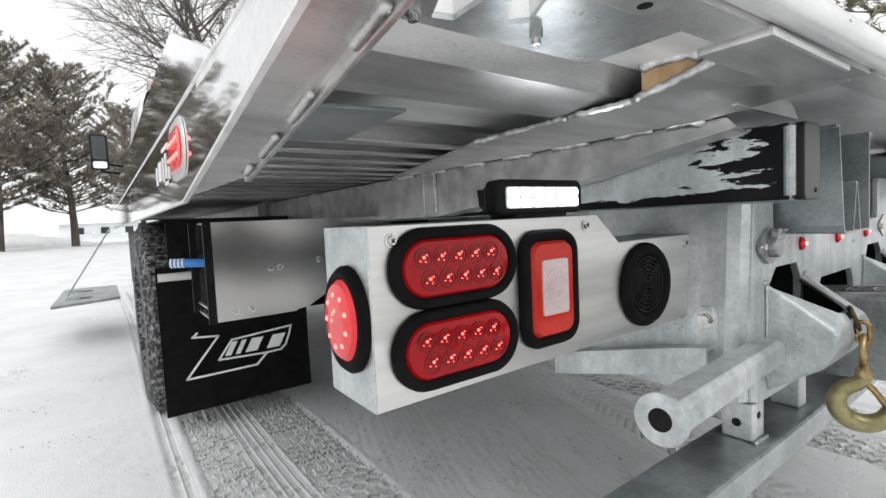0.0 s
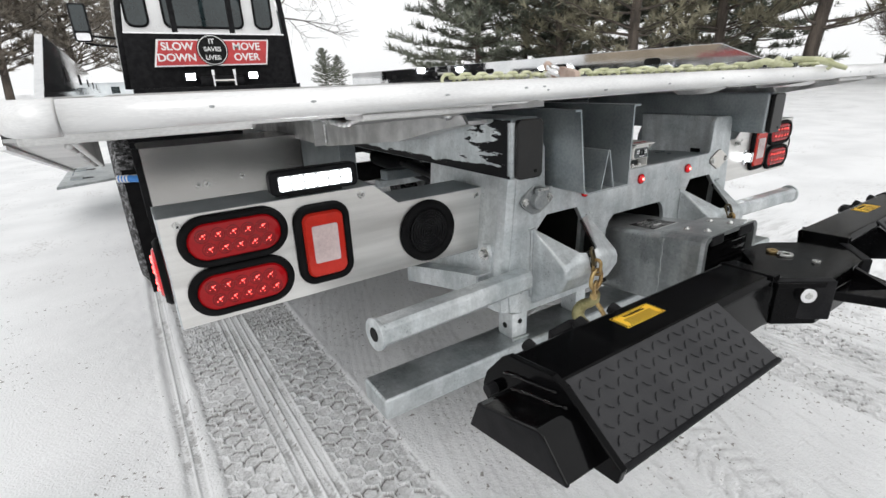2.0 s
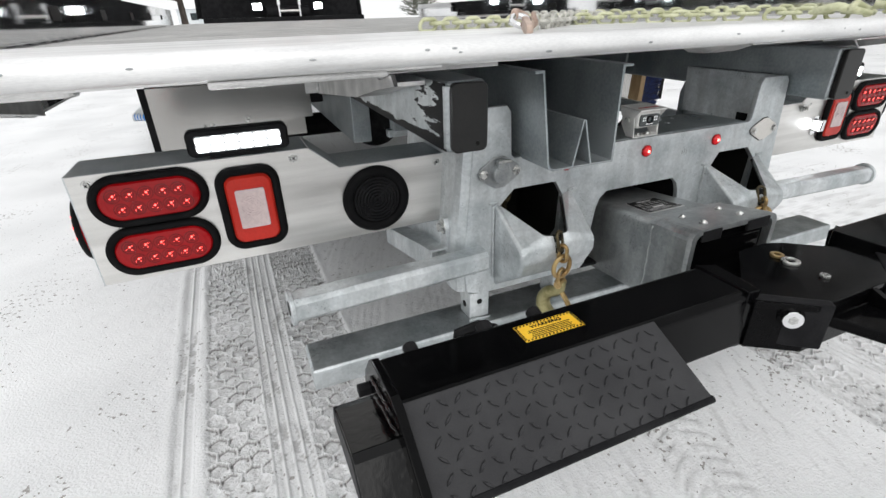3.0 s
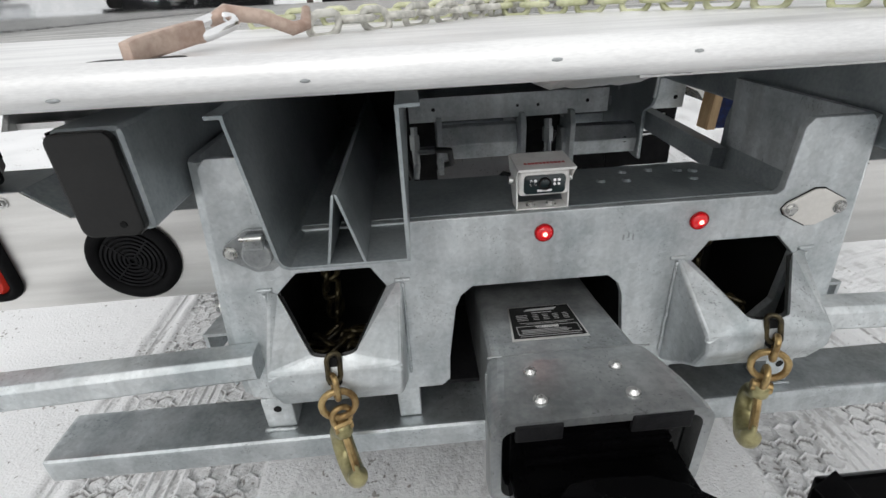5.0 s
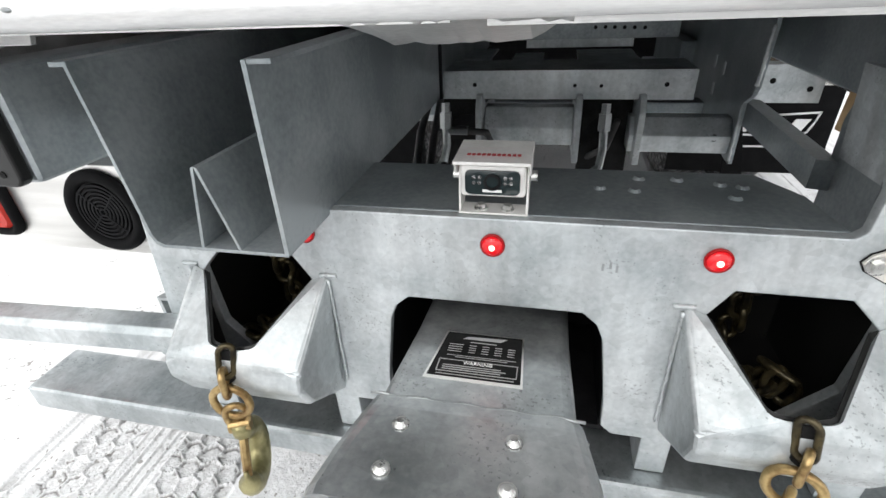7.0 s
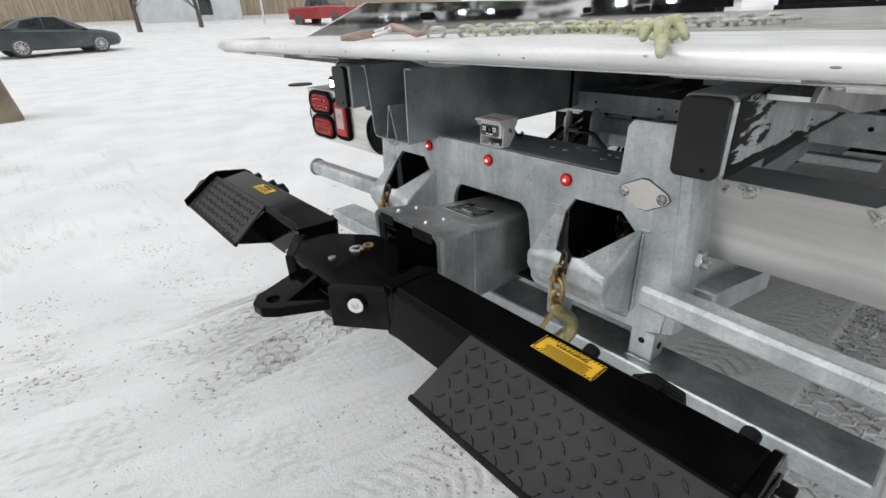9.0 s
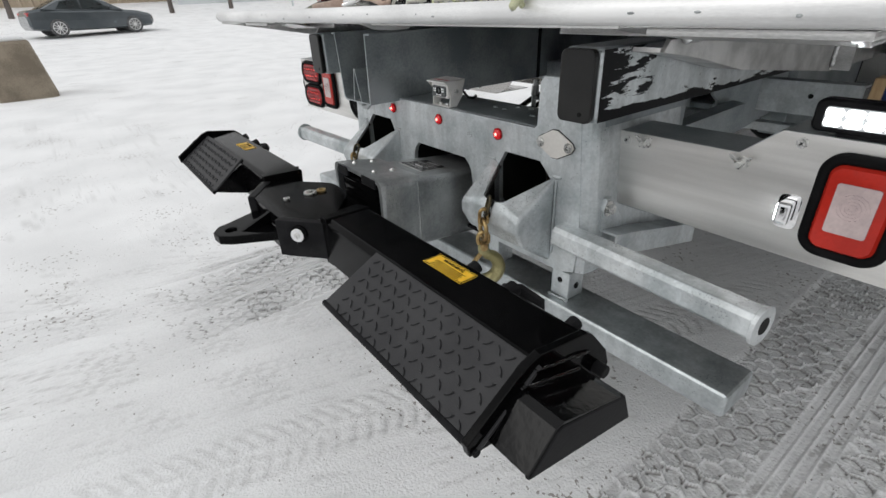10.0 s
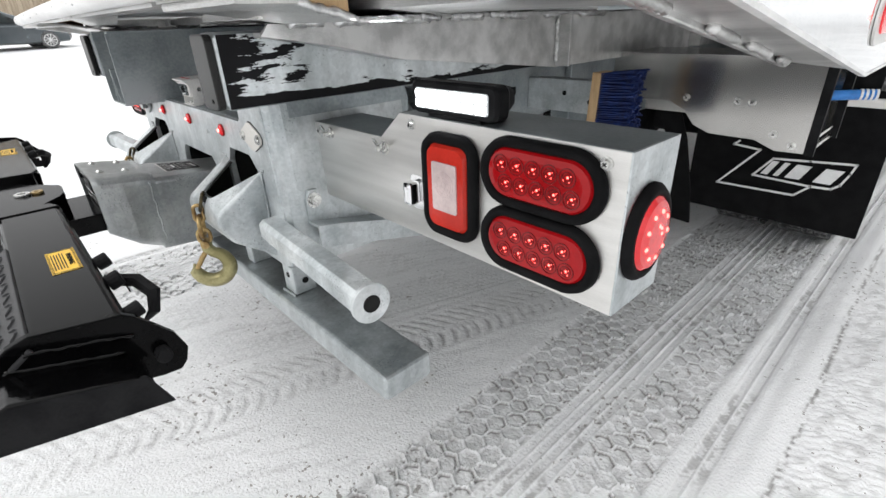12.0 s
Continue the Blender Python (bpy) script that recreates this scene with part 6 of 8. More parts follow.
    for x in (-0.18, 0.165):
        c = thing("hydraulic_fitting", (x, 0.58, 0.73), "steel hydraulic elbow fitting with black hose", "hose fitting", "hydraulic fittings")
        bm = bmesh.new()
        rod(bm, (x, 0.585, 0.845), (x, 0.582, 0.825), 0.010, n=6)
        rod(bm, (x, 0.582, 0.825), (x, 0.578, 0.79), 0.014, n=6)
        pipe(bm, [(x, 0.578, 0.79), (x + 0.002, 0.572, 0.75), (x - 0.004, 0.555, 0.715), (x - 0.03, 0.54, 0.70)], 0.009, 10)
        part("elbow", bm, GALV_WORN, c)
        if x < 0:
            bm = bmesh.new()
            rod(bm, (x, 0.578, 0.785), (x + 0.05, 0.578, 0.785), 0.010, n=6)
            part("tee", bm, GALV_WORN, c)
        bm = bmesh.new()
        pts = [(x + (0.05 if x < 0 else 0.0), 0.578, 0.785 if x < 0 else 0.79), (x + 0.09, 0.60, 0.775), (x + 0.10, 0.66, 0.72), (x + 0.06, 0.75, 0.68)] if x < 0 else [(x + 0.03, 0.62, 0.80), (x + 0.02, 0.68, 0.72), (x - 0.04, 0.75, 0.66)]
        pipe(bm, pts, 0.008, 8)
        part("hose", bm, HOSE, c, smooth=True)
    h = thing("hydraulic_cylinder", (0.03, 0.9, 0.66), "dark hydraulic cylinder between the lugs", "hydraulic cylinder")
    bm = bmesh.new()
    rod(bm, (-0.155, 0.72, 0.74), (-0.155, 1.4, 0.76), 0.045, n=20)
    part("barrel", bm, SATIN, h)
    bm = bmesh.new()
    rod(bm, (0.18, 0.72, 0.74), (0.18, 1.4, 0.76), 0.045, n=20)
    part("barrel", bm, SATIN, h)
    hb = thing("hydraulic_hose", (-0.25, 0.5, 0.70), "black hydraulic hoses looping behind the crossmember", "hydraulic hose")
    for k in range(3):
        bm = bmesh.new()
        x = -0.29 + 0.03 * k
        pipe(bm, [(x, 0.9, 0.80), (x + 0.03, 0.65, 0.76 - 0.02 * k), (x + 0.07, 0.42, 0.70), (x + 0.01, 0.3, 0.66), (x - 0.06, 0.36, 0.62)], 0.010, 8)
        part("hose", bm, HOSE, hb, smooth=True)


slide_frame()

# ---- the carrier bed ----
BED_TOP = 1.101


def rear_edge(x):
    return -0.205 + 0.022 * (x / 1.26) ** 2


def carrier_bed():
    t = thing("carrier_bed", (0, 2.4, 1.0), "aluminium rollback bed with a round rear nose and ribbed underside", "truck bed")
    xs = [-1.26 + 2.52 * k / 24 for k in range(25)]
    # deck: rear apron then ribbed planks
    bm = bmesh.new()
    poly = [(x, rear_edge(x) + 0.004) for x in xs] + [(1.26, 0.34), (-1.26, 0.34)]
    star = [(-1.222, -0.120), (-1.216, -0.078), (-1.196, -0.034), (-1.176, -0.038), (-1.178, -0.082), (-1.158, -0.090), (-1.128, -0.054), (-1.114, -0.068), (-1.136, -0.108), (-1.152, -0.138), (-1.188, -0.146)]
    cutouts = [star, mirror_x(star)]
    prism(bm, poly, "z", 1.084, BED_TOP, cutouts)
    part("apron", bm, ALU_BRIGHT, t, "smooth aluminium rear apron")
    for k in range(38):
        y = 0.342 + 0.125 * k
        bm = bmesh.new()
        box(bm, -1.25, 1.25, y, y + 0.1235, 1.086, BED_TOP - 0.003, 0.0015, 1)
        for j in range(5):
            box(bm, -1.245, 1.245, y + 0.012 + 0.024 * j, y + 0.017 + 0.024 * j, BED_TOP - 0.0035, BED_TOP + 0.001)
        box(bm, -1.25, 1.25, y + 0.056, y + 0.062, 1.057, 1.088)
        box(bm, -1.25, 1.25, y + 0.040, y + 0.078, 1.0515, 1.0575, 0.0015, 1)
        part("deck_plank", bm, ALU, t)
    # round nose
    bm = bmesh.new()
    pipe(bm, [(x, rear_edge(x), 1.0915) for x in xs], 0.0175, 16)
    part("rear_nose", bm, ALU_BRIGHT, t, "round white-worn aluminium nose", smooth=True)
    for x0, x1, dz in ((-1.18, -0.62, 0), (-0.60, 0.0, 0.002), (0.02, 0.66, 0), (0.68, 1.2, 0.002)):
        pts = [x0 + (x1 - x0) * k / 8 for k in range(9)]
        bm = bmesh.new()
        lofted(bm, [[(x, rear_edge(x) + 0.010, 1.070 + dz), (x, rear_edge(x) + 0.052, 1.070 + dz), (x, rear_edge(x) + 0.052, 1.078), (x, rear_edge(x) + 0.010, 1.078)] for x in pts])
        part("nose_strip", bm, ALU, t, "flat strip under the nose")
    rng = random.Random(3)
    for k in range(16):
        x = rng.uniform(-1.15, 1.15)
        bm = bmesh.new()
        tmp = bmesh.new()
        bmesh.ops.create_uvsphere(tmp, u_segments=8, v_segments=5, radius=0.0032)
        merge(bm, tmp, Matrix.Translation((x, rear_edge(x) - 0.0165, 1.090 + rng.uniform(-0.006, 0.006))) @ Matrix.Diagonal((rng.uniform(0.8, 2.0), 0.5, 0.55, 1)))
        part("nose_scuff", bm, GALV_WORN, t, "grey scuff")
    # weld plates under the nose
    bm = bmesh.new()
    rings = []
    for k in range(21):
        e = min(1, k / 5, (20 - k) / 3)
        d = 0.016 * e + rng.uniform(-0.0012, 0.0012)
        x = -0.084 + 0.0074 * k
        rings.append([(x, -0.199, 1.078), (x, -0.198, 1.075), (x, -0.180 + 0.004 * e, 1.074 - 0.45 * d), (x, -0.150, 1.073 - d), (x, -0.110, 1.073 - d), (x, -0.110, 1.078)])
    lofted(bm, rings)
    plate_ = part("repair_plate", bm, ALU, t, "ragged welded plate under the nose")
    bead("weld_bead", plate_, (-0.084, -0.194, 1.0755), (0.064, -0.195, 1.0752), 0.0030, ALU, 26, 0.0015)
    for x0, x1 in ((0.70, 0.93), (-0.93, -0.70)):
        bm = bmesh.new()
        box(bm, x0, x1, rear_edge((x0 + x1) / 2) + 0.006, rear_edge((x0 + x1) / 2) + 0.075, 1.062, 1.072, 0.004)
        part("weld_plate", bm, ALU, t)
    for s in (-1, 1):
        # long sills, their lower edge cut away to a slope at the tail
        bm = bmesh.new()
        prism(bm, [(-0.045, 1.028), (-0.030, 1.046), (5.0, 1.046), (5.0, 0.918), (0.75, 0.918), (0.24, 0.974), (0.065, 1.011)], "x", s * 0.640, s * 0.648, bevel=0.001)
        part("sill_web", bm, ALU, t, "long aluminium sill")
        bm = bmesh.new()
        lofted(bm, [[(s * 0.640, y, z), (s * 0.640, y, z + 0.007), (s * 0.585, y, z + 0.007), (s * 0.585, y, z)] for y, z in ((-0.03, 1.026), (0.065, 1.011), (0.24, 0.974), (0.75, 0.918), (5.0, 0.918))])
        part("sill_flange", bm, ALU, t)
        for y in (0.745, 1.60, 2.45):
            bm = bmesh.new()
            box(bm, s * 0.648, s * 0.690, y, y + 0.010, 0.922, 1.044, 0.002)
            part("sill_stiffener", bm, ALU, t)
        bead("weld_bead", t, (s * 0.652, 0.742, 0.93), (s * 0.652, 0.742, 1.04), 0.005, WELD, 12, 0.001)
        # gusset plate over the sill, bent up to the apron at the tail
        bm = bmesh.new()
        sheet = [(0.885, -0.030, 1.0445), (0.868, 0.300, 1.0445), (0.668, 0.960, 1.0445), (0.664, -0.010, 1.0445)]
        slope = [(0.857, -0.138, 1.0790), (0.600, -0.165, 1.0700)]
        for ring in (sheet, [sheet[0], slope[0], slope[1], sheet[3]]):
            lofted(bm, [[(s * x, y, z + d) for x, y, z in ring] for d in (0.0, 0.0055)])
        part("gusset_plate", bm, ALU, t, "bent gusset plate welded under the bed")
        # weld beads along both edges of the plate, with bare gaps between
        for y0, y1 in ((-0.020, 0.070), (0.085, 0.120), (0.150, 0.215), (0.235, 0.300)):
            bead("weld_bead", t, (s * (0.885 - 0.05 * y0), y0, 1.0465), (s * (0.885 - 0.05 * y1), y1, 1.0465), 0.0048, WELD, 9, 0.0013)
        bead("weld_bead", t, (s * 0.887, -0.028, 1.0475), (s * 0.860, -0.135, 1.0800), 0.0055, WELD, 14, 0.0012)
        bead("weld_bead", t, (s * 0.893, -0.036, 1.0845), (s * 0.866, -0.120, 1.0850), 0.0085, WELD, 11, 0.0020)
        for y0, y1 in ((0.00, 0.06), (0.085, 0.155), (0.215, 0.30), (0.36, 0.45), (0.52, 0.60), (0.68, 0.76), (0.84, 0.95)):
            bead("weld_bead", t, (s * 0.656, y0, 1.0455), (s * 0.656, y1, 1.0455), 0.0085, WELD, 8, 0.0015)
        bm = bmesh.new()
        lofted(bm, [[(s * x, -0.035, 1.050), (s * x, -0.035, 1.0838), (s * (x - 0.030), -0.137, 1.0838), (s * (x - 0.030), -0.137, 1.0825)] for x in (0.886, 0.880)])
        part("spacer_strip", bm, WOOD, t, "brown strip inside the sill end")
        bm = bmesh.new()
        prism(bm, [(-0.025, 1.084), (0.005, 1.058), (0.105, 1.050), (0.105, 1.056), (0.010, 1.064), (-0.015, 1.086)], "x", s * 0.66, s * 1.25, bevel=0.001)
        part("cross_sheet", bm, ALU, t)
        bm = bmesh.new()
        prism(bm, [(-0.062, 1.052), (-0.055, 1.076), (-0.050, 1.084), (-0.044, 1.084), (-0.049, 1.074), (-0.055, 1.052)], "x", s * 0.455, s * 0.690, bevel=0.001)
        part("tail_angle", bm, ALU, t, "short angle over the rail end")
        # side channel with rising tail, its underside closed as far as the bend
        low = [(-0.135, 1.062), (0.485, 0.957), (5.0, 0.957)]
        bm = bmesh.new()
        prism(bm, low + [(5.0, 1.100), (-0.125, 1.100)], "x", s * 1.318, s * 1.322, bevel=0.0006)
        part("side_skirt", bm, MIRROR, t, "polished side skirt")
        bm = bmesh.new()
        prism(bm, [(-0.135, 1.060), (0.345, 0.976), (0.345, 1.086), (-0.125, 1.086)], "x", s * 1.254, s * 1.262, bevel=0.002)
        part("inner_flange", bm, ALU, t)
        bm = bmesh.new()
        lofted(bm, [[(s * 1.260, y0, z0), (s * 1.3175, y1, z1), (s * 1.3175, y1, z1 + 0.004), (s * 1.260, y0, z0 + 0.004)] for y0, z0, y1, z1 in ((-0.135, 1.066, -0.135, 1.067), (0.340, 0.983, 0.470, 0.9635))])
        part("channel_web", bm, ALU, t)
        bm = bmesh.new()
        lofted(bm, [[(s * 1.3165, y, z - 0.0020), (s * 1.3232, y, z - 0.0020), (s * 1.3232, y, z + 0.0025), (s * 1.3165, y, z + 0.0025)] for y, z in low])
        part("channel_flange", bm, ALU_BRIGHT, t)
        for y0, y1 in ((-0.085, -0.03), (0.055, 0.12), (0.165, 0.235), (0.28, 0.315)):
            bead("channel_weld", t, (s * 1.2680, y0, 1.0405 - 0.1747 * y0), (s * 1.2665, y1, 1.0405 - 0.1747 * y1), 0.0050, ALU, 12, 0.0006)
        # corner casting
        bm = bmesh.new()
        pipe(bm, [(s * 1.262, rear_edge(1.26), 1.0910), (s * 1.285, rear_edge(1.26) + 0.003, 1.0910), (s * 1.299, rear_edge(1.26) + 0.016, 1.0910), (s * 1.303, rear_edge(1.26) + 0.05, 1.0910), (s * 1.304, 0.02, 1.0910)], 0.0190, 16)
        part("corner_nose", bm, ALU_BRIGHT, t, smooth=True)
        bm = bmesh.new()
        prism(bm, [(1.255, rear_edge(1.26)), (1.31, rear_edge(1.26) + 0.01), (1.322, 0.0), (1.322, 0.30), (1.255, 0.30)] if s > 0 else mirror_x([(1.255, rear_edge(1.26)), (1.31, rear_edge(1.26) + 0.01), (1.322, 0.0), (1.322, 0.30), (1.255, 0.30)]), "z", 1.086, 1.102, bevel=0.001)
        part("corner_plate", bm, ALU_BRIGHT, t)
        # raised side rail
        prof = [(0.185, 1.0985), (0.52, 1.232), (5.0, 1.232), (5.0, 1.0985)]
        bm = bmesh.new()
        prism(bm, prof, "x", s * 1.304, s * 1.318, bevel=0.002)
        part("side_rail", bm, MIRROR, t, "polished raised side rail with oval slots")
        for y in (0.88, 1.55, 2.3, 3.1, 3.9):
            bm = bmesh.new()
            prism(bm, stadium(y, 1.165, 0.10, 0.036, 0.017, 6), "x", s * 1.3020, s * 1.3045)
            part("rail_slot", bm, INK, t)
        bm = bmesh.new()
        rod(bm, (s * 1.3215, 0.02, 1.099), (s * 1.3215, 5.0, 1.099), 0.0028, n=10)
        part("edge_trim", bm, ALU_BRIGHT, t)
        # keyhole slots in the apron
        bm = bmesh.new()
        prism(bm, stadium(s * (0.445 if s > 0 else 0.437), -0.19 if s > 0 else -0.118, 0.092, 0.034, 0.0165, 8), "z", BED_TOP + 0.0002, BED_TOP + 0.0008)
        for dx in (-0.075, 0.075):
            prism(bm, stadium(s * 0.445 + dx, -0.19 if s > 0 else -0.148, 0.012, 0.005, 0.002, 3), "z", BED_TOP + 0.0002, BED_TOP + 0.0008)
        part("keyhole", bm, INK, t)
        # greenish reinforcing plate and bolts below the apron
        bm = bmesh.new()
        prism(bm, [(1.228, 0.165), (1.218, 0.405), (1.100, 0.368), (1.112, 0.145)] if s > 0 else mirror_x([(1.228, 0.165), (1.218, 0.405), (1.100, 0.368), (1.112, 0.145)]), "z", 1.0465, 1.0512, bevel=0.0008)
        part("patch_plate", bm, GALV_DULL, t, "bluish reinforcing plate")
        bm = bmesh.new()
        plate = [(0.97, -0.165), (1.245, -0.165), (1.245, 0.02), (0.97, 0.02)]
        prism(bm, plate if s > 0 else mirror_x(plate), "z", 1.0790, 1.0838, [cutouts[1] if s > 0 else cutouts[0]])
        part("slot_plate", bm, GALV_SLICK, t)
        bm = bmesh.new()
        prism(bm, stadium(s * 1.185, -0.162, 0.235, 0.034, 0.016, 5), "z", 1.064, 1.0788, bevel=0.002)
        bar = part("stop_bar", bm, ALU, t)
        bm = bmesh.new()
        rod(bm, (s * 1.088, -0.160, 1.0636), (s * 1.088, -0.160, 1.066), 0.006, n=12)
        part("bar_hole", bm, INK, bar)
        for x, y in ((1.223, -0.047), (1.098, -0.060)):
            bm = bmesh.new()
            rod(bm, (s * x, y, 1.0795), (s * x, y, 1.0705), 0.0065, n=6)
            rod(bm, (s * x, y, 1.0705), (s * x, y, 1.0655), 0.0042, n=10)
            part("under_bolt", bm, BOLT, t)
    # front cross wall of the bed
    bm = bmesh.new()
    box(bm, -1.25, 1.25, 4.99, 5.05, 1.03, 1.097, 0.004)
    part("front_wall", bm, ALU, t)
    return t


carrier_bed()


def side_lamp(s):
    X = s * 1.322
    cy, cz = 0.50, 1.040
    t = thing("side_lamp", (X, cy, cz), "oval red LED lamp on the bed's polished side skirt, lit", "side lamp", "side lamps on the bed")
    bm = bmesh.new()
    lofted(bm, [[(X + s * h, u, v) for u, v in stadium(cy, cz, w, hh, hh * 0.49, 8)] for w, hh, h in ((0.172, 0.092, 0.0005), (0.170, 0.090, 0.003), (0.150, 0.074, 0.004))], cap=True)
    part("bezel", bm, STAIN, t)
    bm = bmesh.new()
    lofted(bm, [[(X + s * h, u, v) for u, v in stadium(cy, cz, w, hh, hh * 0.49, 8)] for w, hh, h in ((0.142, 0.066, 0.003), (0.138, 0.062, 0.006), (0.115, 0.042, 0.008))])
    ln = part("lens", bm, MARKER_LENS, t)
    for k in range(10):
        bm = bmesh.new()
        tmp = bmesh.new()
        bmesh.ops.create_uvsphere(tmp, u_segments=8, v_segments=6, radius=0.0035)
        merge(bm, tmp, Matrix.Translation((X + s * 0.0072, cy - 0.052 + 0.026 * (k % 5), cz + (0.012 if k < 5 else -0.012))))
        part("led", bm, RED_DOT, ln)
    # pale maker's mark as plain strokes
    mk = thing("skirt_emblem", (X, 0.80, 1.02), "pale outlined emblem strokes on the side skirt", "emblem", "skirt emblems")
    for y0, y1, z0, z1 in ((0.62, 0.70, 1.000, 1.006), (0.62, 0.72, 1.066, 1.072), (0.62, 0.635, 1.000, 1.030), (0.66, 0.68, 1.012, 1.058), (0.71, 0.72, 1.010, 1.056), (0.75, 0.80, 1.016, 1.054), (0.83, 0.85, 1.012, 1.05)):
        bm = bmesh.new()
        box(bm, X + s * 0.0002, X + s * 0.0012, y0, y1, z0, z1)
        part("emblem_stroke", bm, WHITE_INK, mk)


for s in (-1, 1):
    side_lamp(s)


# ---- tie-down chains lying on the bed ----


def chain_run(t, pts, mat, length=0.040, width=0.026, r=0.0042, seed=1):
    rng = random.Random(seed)
    P = [Vector(p) for p in pts]
    dist = 0.0
    step = length * 0.72
    k = 0
    seg = 0
    pos = P[0].copy()
    while seg < len(P) - 1:
        d = P[seg + 1] - pos
        if d.length < step:
            pos = P[seg + 1].copy()
            seg += 1
            continue
        dn = d.normalized()
        c = pos + dn * step / 2
        side = Vector((-dn.y, dn.x, 0)) if k % 2 else Vector((0.25 * rng.uniform(-1, 1), 0.25 * rng.uniform(-1, 1), 1))
        bm = bmesh.new()
        chain_link(bm, c + Vector((0, 0, 0.004 * (k % 2))), dn, side, length, width, r, 14)
        part("link", bm, mat, t, smooth=True)
        pos = pos + dn * step
        k += 1


def deck_chains():
    z = BED_TOP + 0.012
    a = thing("tie_down_chain", (-0.28, 0.1, BED_TOP), "worn tie-down chain with a pinkish grab hook across the deck", "chain", "deck tie-down chains")
    chain_run(a, [(-0.300, 0.075, z), (-0.26, 0.11, z), (-0.20, 0.16, z), (0.10, 0.42, z), (0.42, 0.70, z)], OLD_CHAIN, 0.046, 0.030, 0.0052, 2)
    bm = bmesh.new()
    lofted(bm, [[(x - 0.006, y, zz - 0.011), (x + 0.006, y - 0.003, zz - 0.011), (x + 0.006, y - 0.003, zz + 0.011), (x - 0.006, y, zz + 0.011)] for x, y, zz in ((-0.437, -0.130, 1.107), (-0.430, -0.116, 1.111), (-0.402, -0.060, 1.119), (-0.396, -0.048, 1.1195))])
    soften(bm, list(bm.faces), 0.003)
    part("anchor_bar", bm, RUST_HOOK, a, "flat brown anchor bar standing in the slot")
    bm = bmesh.new()
    chain_link(bm, (-0.392, -0.028, z + 0.010), (0.6, 0.8, 0.25), (-0.8, 0.6, 0.3), 0.056, 0.030, 0.0058)
    part("link", bm, CHROME, a, "bright shackle link", smooth=True)
    bm = bmesh.new()
    pipe(bm, [(-0.398, -0.012, z + 0.014), (-0.384, 0.004, z + 0.022), (-0.352, 0.022, z + 0.016), (-0.320, 0.042, z + 0.000), (-0.306, 0.055, z + 0.003), (-0.304, 0.066, z + 0.022)], 0.010, 10, radii=[0.007, 0.0095, 0.0085, 0.0085, 0.0078, 0.005])
    part("grab_hook", bm, RUST_HOOK, a, "pinkish worn grab hook", smooth=True)
    b = thing("tie_down_chain", (0.48, -0.12, BED_TOP), "yellow-green painted hook cluster and chain anchored in the apron", "chain", "deck tie-down chains")
    chain_run(b, [(0.51, -0.22, z), (0.47, -0.12, z), (0.38, 0.08, z), (0.18, 0.25, z), (-0.10, 0.36, z), (-0.45, 0.33, z)], GREEN_SLING, 0.044, 0.028, 0.0048, 4)
    for p in (((0.53, -0.255, z - 0.012), (0.50, -0.20, z + 0.012), (0.465, -0.14, z + 0.02)), ((0.50, -0.13, z), (0.47, -0.10, z + 0.02), (0.42, -0.12, z + 0.012)), ((0.45, -0.15, z), (0.42, -0.09, z + 0.016), (0.40, -0.05, z + 0.008))):
        bm = bmesh.new()
        pipe(bm, p, 0.009, 10, radii=[0.006, 0.010, 0.007])
        part("cluster_hook", bm, GREEN_SLING, b, smooth=True)
    c = thing("tie_down_chain", (0.9, 0.4, BED_TOP), "slack galvanised chain lying along the deck", "chain", "deck tie-down chains")
    chain_run(c, [(0.62, 1.1, z), (0.72, 0.92, z), (0.90, 0.76, z), (1.10, 0.55, z), (1.18, 0.42, z)], GREEN_SLING, 0.05, 0.034, 0.006, 6)
    chain_run(c, [(0.58, 1.6, z), (0.64, 1.3, z), (0.62, 1.1, z)], OLD_CHAIN, 0.046, 0.034, 0.008, 7)
    w = thing("winch_line", (0.3, 3.0, BED_TOP), "dark winch cable lying along the deck", "winch cable")
    bm = bmesh.new()
    pipe(bm, [(0.6, 1.6, z), (0.45, 2.4, z - 0.025), (0.25, 3.4, z - 0.04), (0.05, 4.6, z - 0.03)], 0.008, 8)
    part("cable", bm, HOSE, w, smooth=True)


deck_chains()

# ---- below the bed: tool trays, mud flaps, wheels, frame ----


